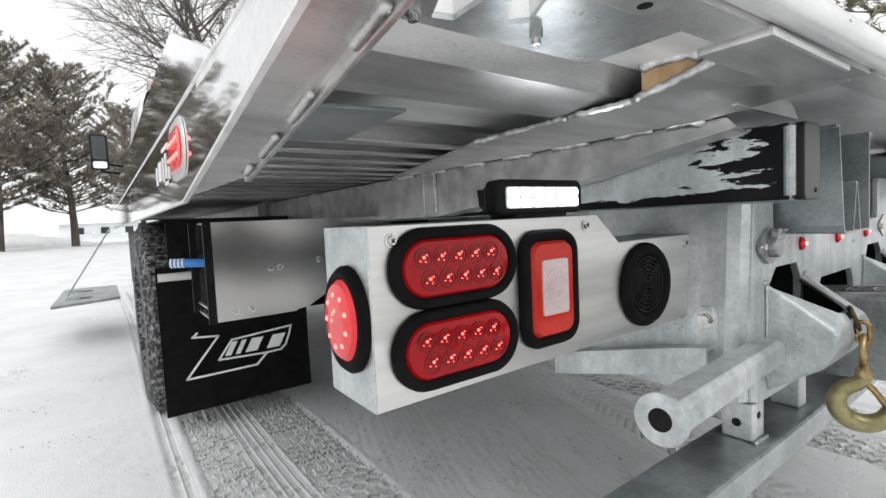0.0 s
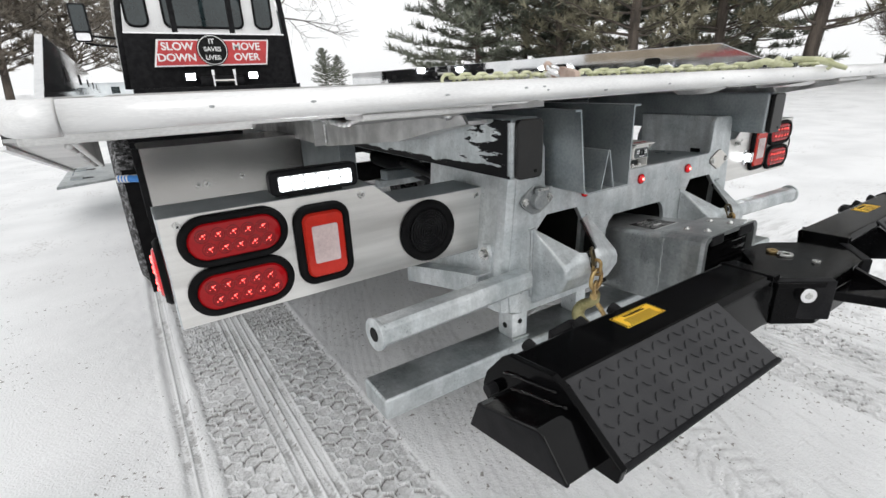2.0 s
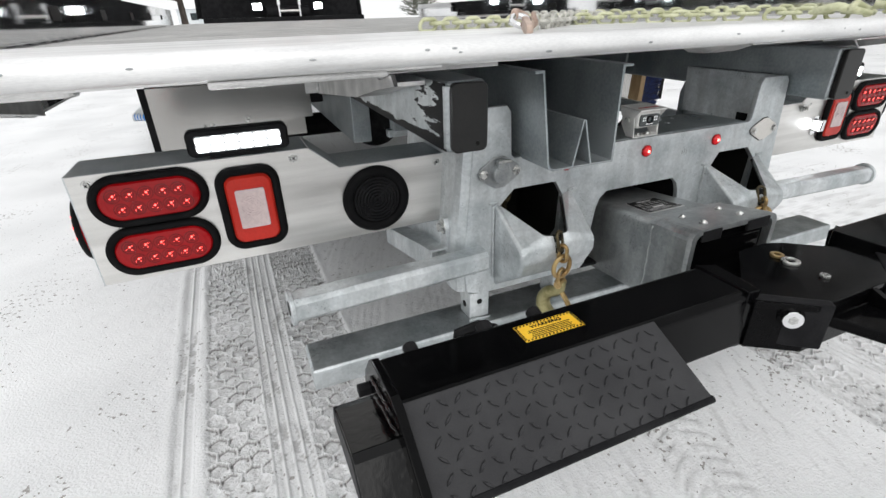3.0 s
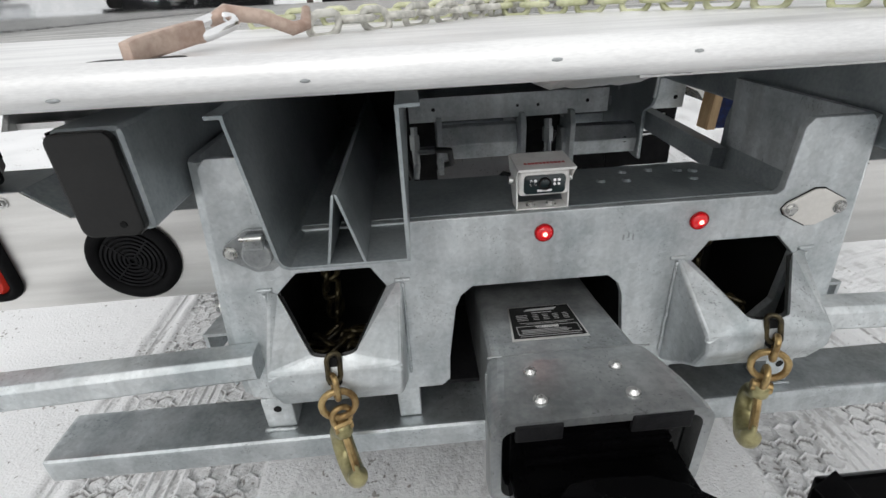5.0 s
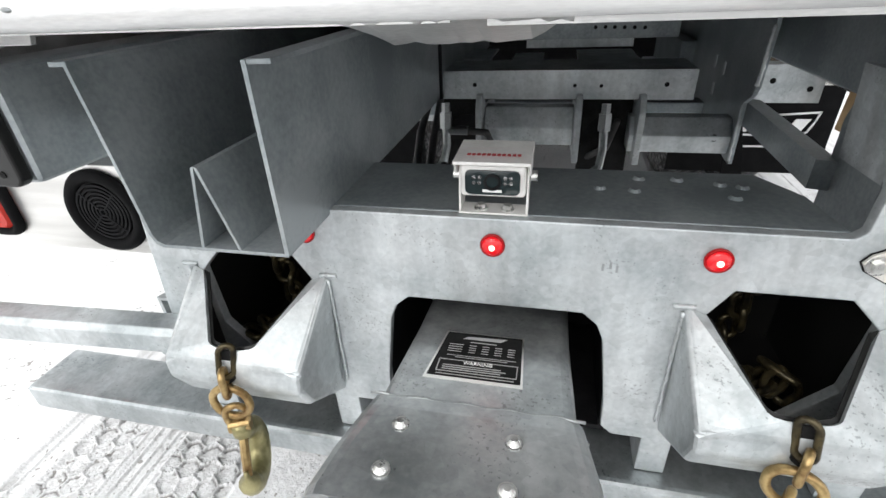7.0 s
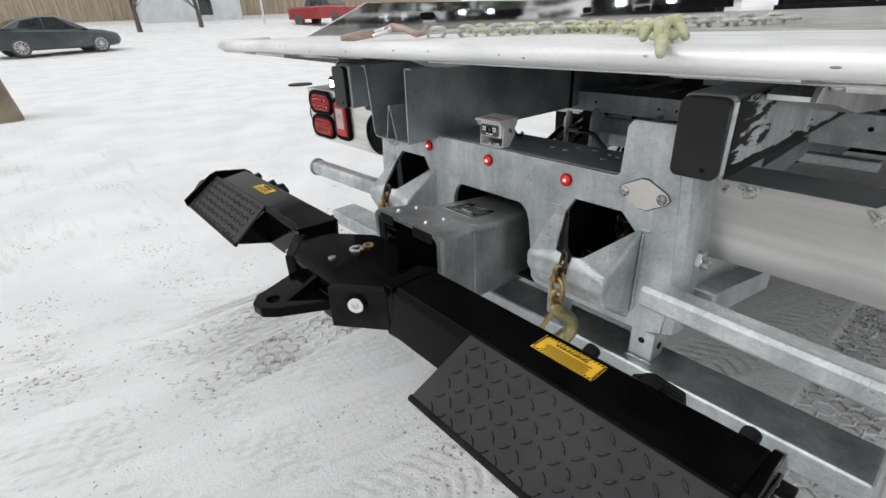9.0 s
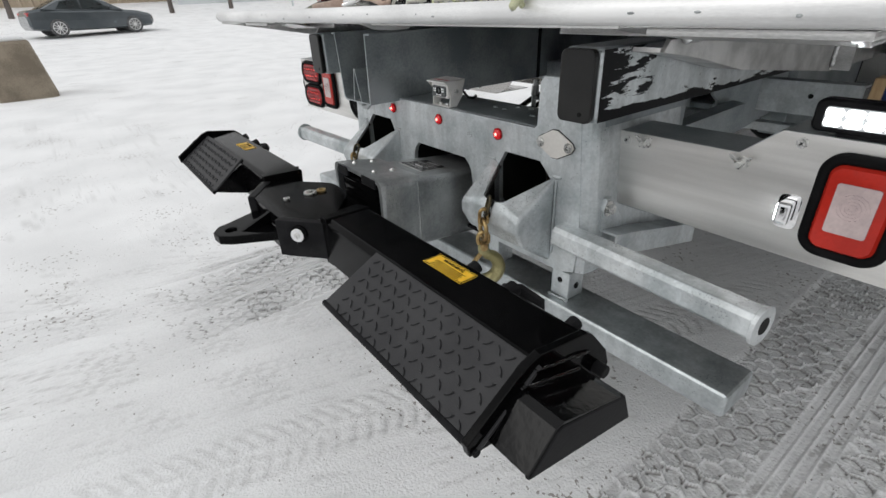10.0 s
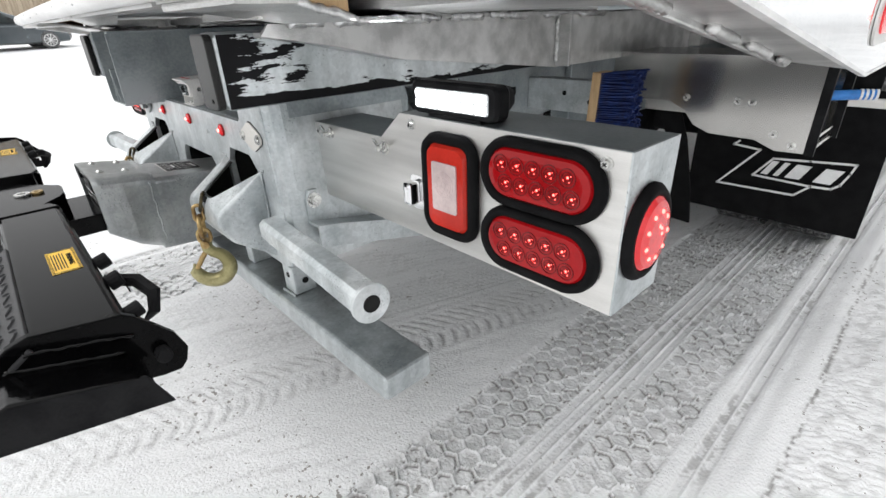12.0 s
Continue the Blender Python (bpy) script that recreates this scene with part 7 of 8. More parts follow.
def tool_tray(s):
    t = thing("tool_tray", (s * 0.92, 1.2, 0.62), "open-ended brushed stainless tool tray slung under the bed", "tool tray", "tool trays")
    # rear face, rounded at its inner lower corner
    lo = 0.645 if s < 0 else 0.700
    up = lo - 0.615
    face = [(0.60, 0.932), (0.60, 0.80), (0.79, 0.80), (0.838, 0.778), (0.868, 0.741), (0.915, 0.722), (1.032, 0.720), (1.085, 0.698), (1.157, 0.700), (1.157, 0.932)]
    if s < 0:
        face = mirror_x([(0.60, 0.932), (0.60, 0.79), (0.69, 0.785), (0.76, 0.76), (0.82, 0.69), (0.88, 0.655), (0.96, 0.645), (1.17, 0.645), (1.17, 0.932)])
    part("rear_face", prism(bmesh.new(), face, "y", 1.10, 1.104, bevel=0.0008), TRAY_STEEL, t)
    bm = bmesh.new()
    box(bm, s * 0.60, s * 1.155, 1.36, 1.364, lo + 0.025, 0.932)
    part("front_face", bm, TRAY_STEEL, t)
    bm = bmesh.new()
    box(bm, s * 0.92, s * 1.155, 1.104, 1.36, lo + (0.0 if s < 0 else 0.022), lo + (0.004 if s < 0 else 0.026))
    part("tray_floor", bm, TRAY_STEEL, t)
    bm = bmesh.new()
    box(bm, s * 0.60, s * 1.155, 1.104, 1.36, 0.928, 0.932)
    part("tray_top", bm, TRAY_STEEL, t)
    for y in (1.097, 1.357):
        bm = bmesh.new()
        box(bm, s * 1.150, s * 1.172, y, y + 0.010, lo - 0.003, 0.934, 0.001)
        part("edge_trim", bm, SATIN, t, "black rubber edge trim")
    for z in (lo - 0.003, lo + 0.025):
        bm = bmesh.new()
        rod(bm, (s * 1.156, 1.11, z + 0.008), (s * 1.156, 1.355, z + 0.008), 0.006, n=10)
        part("edge_bar", bm, TRAY_STEEL, t)
    for x, z in ((1.008, 0.816), (0.972, 0.816), (1.121, 0.717), (1.074, 0.740), (0.838, 0.815)) if s > 0 else ((0.993, 0.787), (0.965, 0.787), (1.10, 0.670), (1.055, 0.670), (0.84, 0.80)):
        screw(t, (s * x, 1.10, z), (0, -1, 0), 0.008)
    bh = thing("broom_handle", (s * 1.16, 1.24, 0.75), "bright blue plastic handles sticking out of the tray", "tool handle", "blue tool handles")
    bm = bmesh.new()
    rod(bm, (s * 1.05, 1.22, 0.795 + 0.3 * up), (s * 1.235, 1.30, 0.805 + 0.3 * up), 0.013, n=14, bevel=0.003)
    part("handle", bm, BLUE_BRIGHT, bh)
    bm = bmesh.new()
    for k in range(4):
        rod(bm, (s * (1.20 + 0.01 * k), 1.285 + 0.004 * k, 0.804 + 0.3 * up), (s * (1.205 + 0.01 * k), 1.287 + 0.004 * k, 0.804 + 0.3 * up), 0.0145, n=14)
    part("grip_ring", bm, WHITE_INK, bh)
    for ob in (t, bh):
        ob.location.x += s * 0.029


for s in (-1, 1):
    tool_tray(s)


def push_broom():
    t = thing("push_broom", (0.78, 0.82, 0.74), "push broom with pale wooden block and dark blue bristles", "broom")
    bm = bmesh.new()
    lofted(bm, [[(0.728, 0.79, 0.725), (0.756, 0.79, 0.725), (0.756, 0.85, 0.725), (0.728, 0.85, 0.725)], [(0.736, 0.79, 0.905), (0.762, 0.79, 0.905), (0.762, 0.85, 0.905), (0.736, 0.85, 0.905)]])
    soften(bm, list(bm.faces), 0.003)
    part("block", bm, WOOD, t)
    bm = bmesh.new()
    rng = random.Random(9)
    for i in range(40):
        for j in range(8):
            z = 0.730 + 0.0044 * i
            y = 0.793 + 0.0076 * j
            x0 = 0.754 + 0.007 * i / 40
            rod(bm, (x0, y, z), (x0 + 0.092 + rng.uniform(-0.008, 0.008), y + rng.uniform(-0.006, 0.006), z + 0.006 + rng.uniform(-0.005, 0.005)), 0.0019, 0.0027, 5)
    part("bristles", bm, BLUE, t)


push_broom()


def mud_flap(s):
    y = 1.95
    t = thing("mud_flap", (s * 0.95, y, 0.08), "black rubber mud flap with a white outlined emblem", "mud flap", "mud flaps")
    bm = bmesh.new()
    lofted(bm, [[(s * x0, yy, z), (s * x1, yy, z), (s * x1, yy + 0.010, z), (s * x0, yy + 0.010, z)] for x0, x1, yy, z in ((0.62, 1.287 if s > 0 else 1.256, y + 0.006, 0.112 if s < 0 else 0.20), (0.62, 1.287 if s > 0 else 1.256, y + 0.012, 0.36), (0.62, 1.283 if s > 0 else 1.258, y, 0.76))])
    part("sheet", bm, RUBBER, t)
    bm = bmesh.new()
    yy = y - 0.001

    def stroke(a, b, w=0.008):
        (u0, v0), (u1, v1) = a, b
        d = Vector((u1 - u0, v1 - v0)).normalized()
        p = Vector((-d.y, d.x)) * w / 2
        e = d * w / 2
        vs = [(u0 - e.x + p.x, v0 - e.y + p.y), (u1 + e.x + p.x, v1 + e.y + p.y), (u1 + e.x - p.x, v1 + e.y - p.y), (u0 - e.x - p.x, v0 - e.y - p.y)]
        prism(bm, vs, "y", yy - 0.001, yy + 0.004)

    ox, oz = (-1.172, 0.262) if s < 0 else (0.750, 0.327)
    zed = [(0.052, 0.196), (0.034, 0.180), (0.138, 0.170), (0.0, 0.0), (0.296, 0.004), (0.345, 0.052)]
    cart = [(0.345, 0.052), (0.133, 0.060), (0.193, 0.142), (0.32, 0.152), (0.465, 0.163), (0.455, 0.125), (0.435, 0.075), (0.41, 0.055), (0.345, 0.052)]
    for line in (zed, cart):
        for a, b in zip(line, line[1:]):
            stroke((ox + a[0], oz + a[1]), (ox + b[0], oz + b[1]))
    part("emblem_outline", bm, WHITE_INK, t, "white outlined emblem")
    for x0, x1 in ((0.180, 0.205), (0.225, 0.245), (0.268, 0.320), (0.365, 0.425)):
        bm = bmesh.new()
        prism(bm, [(ox + x0 - 0.02, oz + 0.072), (ox + x1 - 0.02, oz + 0.072), (ox + x1 + 0.012, oz + 0.132), (ox + x0 + 0.012, oz + 0.132)], "y", yy - 0.001, yy + 0.004)
        part("emblem_bar", bm, WHITE_INK, t)
    bm = bmesh.new()
    box(bm, s * 0.6, s * 1.25, y - 0.004, y + 0.03, 0.70, 0.735, 0.003)
    part("hanger_bar", bm, STAIN, t)


for s in (-1, 1):
    mud_flap(s)


def wheel(t, s, x0, x1, y, r=0.475):
    bm = bmesh.new()
    prof = [(x0, r * 0.56), (x0, r * 0.90), (x0 + 0.025, r * 0.985), (x0 + 0.05, r), (x1 - 0.05, r), (x1 - 0.025, r * 0.985), (x1, r * 0.90), (x1, r * 0.56)]
    n = 56
    rings = []
    for k in range(n):
        a = k * math.tau / n
        rings.append([bm.verts.new((s * x, y + rr * math.cos(a), r + rr * math.sin(a))) for x, rr in prof])
    for k in range(n):
        A, B = rings[k], rings[(k + 1) % n]
        for j in range(len(prof)):
            bm.faces.new((A[j], A[(j + 1) % len(prof)], B[(j + 1) % len(prof)], B[j]))
    tyre = part("tyre", bm, TYRE, t, "deep-treaded truck tyre dusted with snow")
    bm = bmesh.new()
    for k in range(n):
        a = (k + 0.5) * math.tau / n
        for j in range(4):
            xx = x0 + 0.03 + (x1 - x0 - 0.06) * (j + 0.5) / 4
            aa = a + (0.028 if j % 2 else -0.028)
            tmp = bmesh.new()
            bmesh.ops.create_cube(tmp, size=1)
            m = Matrix.Translation((s * xx, y + (r + 0.004) * math.cos(aa), r + (r + 0.004) * math.sin(aa))) @ Matrix.Rotation(aa, 4, "X") @ Matrix.Diagonal((0.046, 0.016, 0.040, 1))
            merge(bm, tmp, m)
    part("tread_block", bm, TYRE, tyre)
    bm = bmesh.new()
    xo = s * (x1 - 0.09)
    rod(bm, (xo, y, r), (xo + s * 0.02, y, r), r * 0.57, r * 0.55, 40)
    rod(bm, (xo, y, r), (xo + s * 0.06, y, r), r * 0.2, r * 0.16, 24)
    part("rim", bm, ALU, tyre, "bright wheel rim")


def under_frame():
    t = thing("chassis_frame", (0, 3, 0.6), "dark steel truck chassis rails, axle and dual wheels under the bed", "chassis")
    for s in (-1, 1):
        bm = bmesh.new()
        box(bm, s * 0.40, s * 0.475, 1.1, 8.4, 0.66, 0.90, 0.004)
        part("chassis_rail", bm, GALV_DULL, t)
    bm = bmesh.new()
    rod(bm, (-0.7, 2.55, 0.475), (0.7, 2.55, 0.475), 0.075, n=18)
    tmp = bmesh.new()
    bmesh.ops.create_uvsphere(tmp, u_segments=20, v_segments=12, radius=0.2)
    merge(bm, tmp, Matrix.Translation((0, 2.55, 0.475)))
    part("axle", bm, SATIN, t, smooth=True)
    for s in (-1, 1):
        bm = bmesh.new()
        box(bm, s * 0.66, s * 1.22, 2.02, 3.1, 0.955, 0.965, 0.003)
        box(bm, s * 0.66, s * 1.20, 2.02, 2.035, 0.70, 0.96, 0.003)
        part("inner_guard", bm, SATIN, t)
        bm = bmesh.new()
        box(bm, s * 0.78, s * 1.22, 3.2, 4.9, 0.45, 0.93, 0.02)
        part("side_locker", bm, SATIN, t, "black side locker")
    bm = bmesh.new()
    box(bm, -0.62, 0.62, 1.75, 1.80, 0.74, 0.90)
    part("cross_plate", bm, SATIN, t)
    # curved black guard beside the kerb-side lamp box
    bm = bmesh.new()
    prism(bm, [(0.610, 0.74), (0.690, 0.74), (0.745, 0.60), (0.790, 0.42), (0.812, 0.278), (0.736, 0.282), (0.715, 0.42), (0.665, 0.60)], "y", 1.50, 1.512, bevel=0.003)
    part("guard_strip", bm, RUBBER, t)
    for s in (-1, 1):
        wheel(t, s, 0.935 if s > 0 else 1.045, 1.195 if s > 0 else 1.295, 2.55)
        wheel(t, s, 0.655, 0.915, 2.55)


under_frame()


def fold_step():
    t = thing("side_step", (-1.45, 4.6, 0.36), "grey steel fold-out side step hung on thin cables", "side step")
    bm = bmesh.new()
    prism(bm, [(-1.675, 4.25), (-1.655, 5.6), (-1.23, 5.6), (-1.23, 4.45)], "z", 0.345, 0.368, bevel=0.004)
    part("tread", bm, GALV, t)
    for y in (4.9, 5.4):
        bm = bmesh.new()
        rod(bm, (-1.60, y, 0.368), (-1.25, y, 0.95), 0.005, n=8)
        part("stay_cable", bm, GALV_DULL, t)
    for y in (4.55, 5.15):
        bm = bmesh.new()
        box(bm, -1.60, -1.50, y, y + 0.16, 0.368, 0.380, 0.003)
        part("latch", bm, GALV_DULL, t)
        bm = bmesh.new()
        rod(bm, (-1.47, y + 0.08, 0.3685), (-1.47, y + 0.08, 0.3700), 0.05, n=14)
        part("slot", bm, INK, t)
    t.location += Vector((-0.10, 0, 0.02))


fold_step()

# ---- cab, headache rack, sign, light bar ----


def truck_cab():
    t = thing("truck_cab", (0.03, 7.2, 0.9), "white medium-duty truck cab seen from behind", "truck cab")
    bm = bmesh.new()
    rings = []
    for y, sx, z1 in ((6.25, 0.90, 2.34), (6.30, 0.95, 2.39), (7.4, 0.97, 2.44), (8.0, 0.95, 2.38), (8.6, 0.93, 1.75)):
        pts = []
        for u, v in ((-1.0, 1.0), (-1.0, 1.45), (-0.985, 1.75), (-0.93, z1 - 0.22), (-0.90, z1 - 0.10), (-0.82, z1 - 0.02), (-0.6, z1), (0.0, z1 + 0.015)):
            pts.append((0.035 + u * sx, y, v))
        pts += [(2 * 0.035 - x, yy, z) for x, yy, z in pts[::-1][1:]]
        rings.append(pts)
    lofted(bm, rings)
    part("cab_shell", bm, WHITE_PAINT, t)
    for cx, w, nm in ((0.040, 0.875, ""), (-0.692, 0.200, ""), (0.752, 0.190, "")):
        bm = bmesh.new()
        cz, h = (1.862, 0.43)
        prism(bm, stadium(cx, cz, w + 0.05, h + 0.05, 0.085, 6), "y", 6.236, 6.262, [stadium(cx, cz, w, h, 0.065, 6)])
        win = part("window", bm, RUBBER, t)
        bm = bmesh.new()
        prism(bm, stadium(cx, cz, w + 0.004, h + 0.004, 0.066, 6), "y", 6.241, 6.258)
        part("pane", bm, DARK_GLASS, win)
    bm = bmesh.new()
    box(bm, -0.30, 0.36, 6.30, 6.34, 1.64, 1.80, 0.05)
    part("seat_back", bm, SATIN, t)
    # roof light bar
    lb = thing("light_bar", (0.05, 6.5, 2.42), "roof light bar with amber and white flashing modules, lit", "light bar")
    bm = bmesh.new()
    box(bm, -0.70, 0.83, 6.42, 6.68, 2.455, 2.475, 0.005)
    part("base", bm, STAIN, lb)
    bm = bmesh.new()
    box(bm, -0.72, 0.85, 6.40, 6.70, 2.478, 2.545, 0.02, 3)
    part("cover", bm, CLEAR_LENS, lb, "clear cover")
    for k, (x, m) in enumerate(((-0.50, WHITE_LED), (-0.33, AMBER_LED), (-0.12, AMBER_LED), (0.10, AMBER_LED), (0.30, WHITE_LED), (0.50, AMBER_LED), (0.68, AMBER_LED))):
        bm = bmesh.new()
        box(bm, x - 0.06, x + 0.06, 6.388, 6.402, 2.492, 2.530, 0.004)
        part("led_module", bm, m, lb)
    for x in (-0.6, 0.7):
        bm = bmesh.new()
        box(bm, x - 0.02, x + 0.02, 6.5, 6.6, 2.38, 2.46)
        part("foot", bm, SATIN, lb)
    for s, x in ((-1, -1.24), (1, 1.20)):
        m = thing("door_mirror", (x, 7.0, 1.5), "tall black door mirror on a tubular arm", "door mirror", "door mirrors")
        bm = bmesh.new()
        lofted(bm, [[(u, y, v) for u, v in stadium(x, 1.75, w, h, 0.03, 5)] for w, h, y in ((0.17, 0.42, 6.98), (0.19, 0.44, 7.01), (0.16, 0.40, 7.09))])
        part("housing", bm, SATIN, m)
        bm = bmesh.new()
        prism(bm, stadium(x, 1.80, 0.145, 0.29, 0.02, 4), "y", 6.974, 6.981)
        part("mirror_glass", bm, DARK_GLASS, m)
        bm = bmesh.new()
        prism(bm, stadium(x, 1.588, 0.145, 0.085, 0.02, 4), "y", 6.974, 6.981)
        part("wide_angle_glass", bm, CHROME, m)
        for z in (1.62, 1.52):
            bm = bmesh.new()
            pipe(bm, [(x, 7.03, z), (x - s * 0.1, 7.05, z - 0.02), (s * 0.90, 7.2, z - 0.03)], 0.014, 8)
            part("arm", bm, SATIN, m)
        m.location += Vector((-0.12, 0, 0.20))
    for ob in (t, lb):
        ob.location += Vector((-0.098, 0, 0.21))


truck_cab()


def headache_rack():
    t = thing("headache_rack", (-0.1, 5.35, 0.95), "black tubular cab guard with a solid lower panel", "cab guard")
    bm = bmesh.new()
    prism(bm, [(-1.00, 0.96), (-0.955, 1.50), (0.735, 1.50), (0.77, 0.96)][::-1], "y", 5.34, 5.37, bevel=0.003)
    part("lower_panel", bm, SATIN, t)
    bm = bmesh.new()
    L = [(-0.985, 0.96), (-0.945, 1.50), (-0.865, 2.05), (-0.835, 2.14), (-0.78, 2.195), (-0.70, 2.215)]
    Rr = [(0.765, 0.96), (0.735, 1.50), (0.69, 2.03), (0.665, 2.12), (0.62, 2.165), (0.55, 2.185)]
    pipe(bm, [(u, 5.36, v) for u, v in L + Rr[::-1]], 0.030, 12)
    part("hoop", bm, SATIN, t, smooth=True)
    for x0, x1 in ((-0.430, -0.445), (0.150, 0.135)):
        bm = bmesh.new()
        box(bm, min(x0, x1) - 0.02, max(x0, x1) + 0.02, 5.35, 5.38, 1.49, 2.20, 0.004)
        part("upright", bm, SATIN, t)
    bm = bmesh.new()
    box(bm, -0.96, 0.74, 5.345, 5.365, 1.49, 1.515)
    part("panel_trim", bm, CHROME, t, "thin bright trim")
    # sign
    s = thing("warning_sign", (-0.12, 5.25, 1.19), "red and black roadside safety sign with white lettering", "sign")
    y = 5.27
    bm = bmesh.new()
    prism(bm, [(-0.705, 1.180), (0.450, 1.190), (0.500, 1.455), (-0.640, 1.450)], "y", y, y + 0.012)
    part("border", bm, WHITE_INK, s)
    bm = bmesh.new()
    prism(bm, [(-0.685, 1.194), (0.436, 1.204), (0.480, 1.442), (-0.622, 1.437)], "y", y - 0.002, y)
    part("red_field", bm, RED_INK, s)
    cx, cz = -0.115, 1.345
    for r, m, d, nm in ((0.160, INK, 0.004, "disc"), (0.150, WHITE_INK, 0.006, "disc_ring"), (0.142, INK, 0.008, "disc_field")):
        bm = bmesh.new()
        rod(bm, (cx, y, cz), (cx, y - d, cz), r, n=40)
        part(nm, bm, m, s)
    up = pose(0, 0, 0, 90)
    for txt, x, z, sz in (("SLOW", -0.455, 1.378, 0.105), ("DOWN", -0.475, 1.268, 0.105), ("MOVE", 0.245, 1.380, 0.105), ("OVER", 0.235, 1.270, 0.105)):
        lettering("word", txt, sz, Matrix.Translation((x, y - 0.003, z)) @ up, WHITE_INK, s, width=1.05, bold=0.0025)
    for txt, z, sz in (("IT", 1.432, 0.07), ("SAVES", 1.352, 0.062), ("LIVES.", 1.268, 0.062)):
        lettering("word", txt, sz, Matrix.Translation((cx, y - 0.009, z)) @ up, WHITE_INK, s, width=1.05, bold=0.0015)
    # winch lamps and frame at the foot of the rack
    for x in (-0.395, 0.255):
        w = thing("deck_lamp", (x, 5.2, 1.05), "small square white LED deck lamp, lit", "deck lamp", "deck lamps")
        bm = bmesh.new()
        box(bm, x - 0.055, x + 0.055, 5.20, 5.26, 1.055, 1.135, 0.008)
        part("housing", bm, SATIN, w)
        bm = bmesh.new()
        box(bm, x - 0.045, x + 0.045, 5.192, 5.201, 1.063, 1.127, 0.003)
        part("lens", bm, WHITE_LED, w)
        w.location += Vector((-0.078, 0, 0.155))
    w = thing("winch", (-0.07, 5.15, 1.0), "bed winch with a bright roller frame", "winch")
    for x in (-0.19, 0.03):
        bm = bmesh.new()
        box(bm, x, x + 0.03, 5.14, 5.20, 1.10, 1.16, 0.004)
        box(bm, x + 0.006, x + 0.024, 5.15, 5.19, 0.99, 1.10, 0.003)
        part("post", bm, CHROME, w)
    bm = bmesh.new()
    rod(bm, (-0.17, 5.17, 1.045), (0.04, 5.17, 1.045), 0.016, n=14)
    part("roller", bm, STAIN, w)
    bm = bmesh.new()
    rod(bm, (-0.3, 5.30, 1.03), (0.16, 5.30, 1.03), 0.07, n=20)
    part("drum", bm, SATIN, w)
    bm = bmesh.new()
    box(bm, -0.95, 0.74, 5.06, 5.30, 0.94, 0.99, 0.004)
    part("winch_base", bm, SATIN, w)
    t.location += Vector((-0.078, 0, 0.185))
    s.location += Vector((-0.080, 0, 0.175))
    w.location += Vector((-0.078, 0, 0.155))


headache_rack()

# ---- trees ----


def mesh_of(name, verts, faces, material, smooth=False):
    me = bpy.data.meshes.new(name)
    me.from_pydata(verts, [], faces)
    me.materials.append(material)
    if smooth:
        me.polygons.foreach_set("use_smooth", np.ones(len(me.polygons), bool))
    me.update()
    return me


def limb(verts, faces, p0, p1, r0, r1, n=5):
    d = (p1 - p0)
    if d.length < 1e-4:
        return
    d.normalize()
    a = d.orthogonal().normalized()
    b = d.cross(a)
    base = len(verts)
    for p, r in ((p0, r0), (p1, r1)):
        for k in range(n):
            th = k * math.tau / n
            verts.append(p + a * (r * math.cos(th)) + b * (r * math.sin(th)))
    for k in range(n):
        faces.append((base + k, base + (k + 1) % n, base + n + (k + 1) % n, base + n + k))


def needle_spray(verts, faces, c, d, size, rng, count=8):
    """A tuft of needles: slender blades fanned about a twig."""
    a = d.orthogonal().normalized()
    b = d.cross(a)
    for k in range(count):
        th = rng.uniform(0, math.tau)
        tip = c + (d * rng.uniform(0.1, 0.9) + (a * math.cos(th) + b * math.sin(th)) * rng.uniform(0.45, 0.9)) * size
        w = (a * math.sin(th) - b * math.cos(th)) * size * 0.078
        root = c + d * rng.uniform(-0.25, 0.15) * size
        i = len(verts)
        verts.extend((root - w, root + w, tip))
        faces.append((i, i + 1, i + 2))


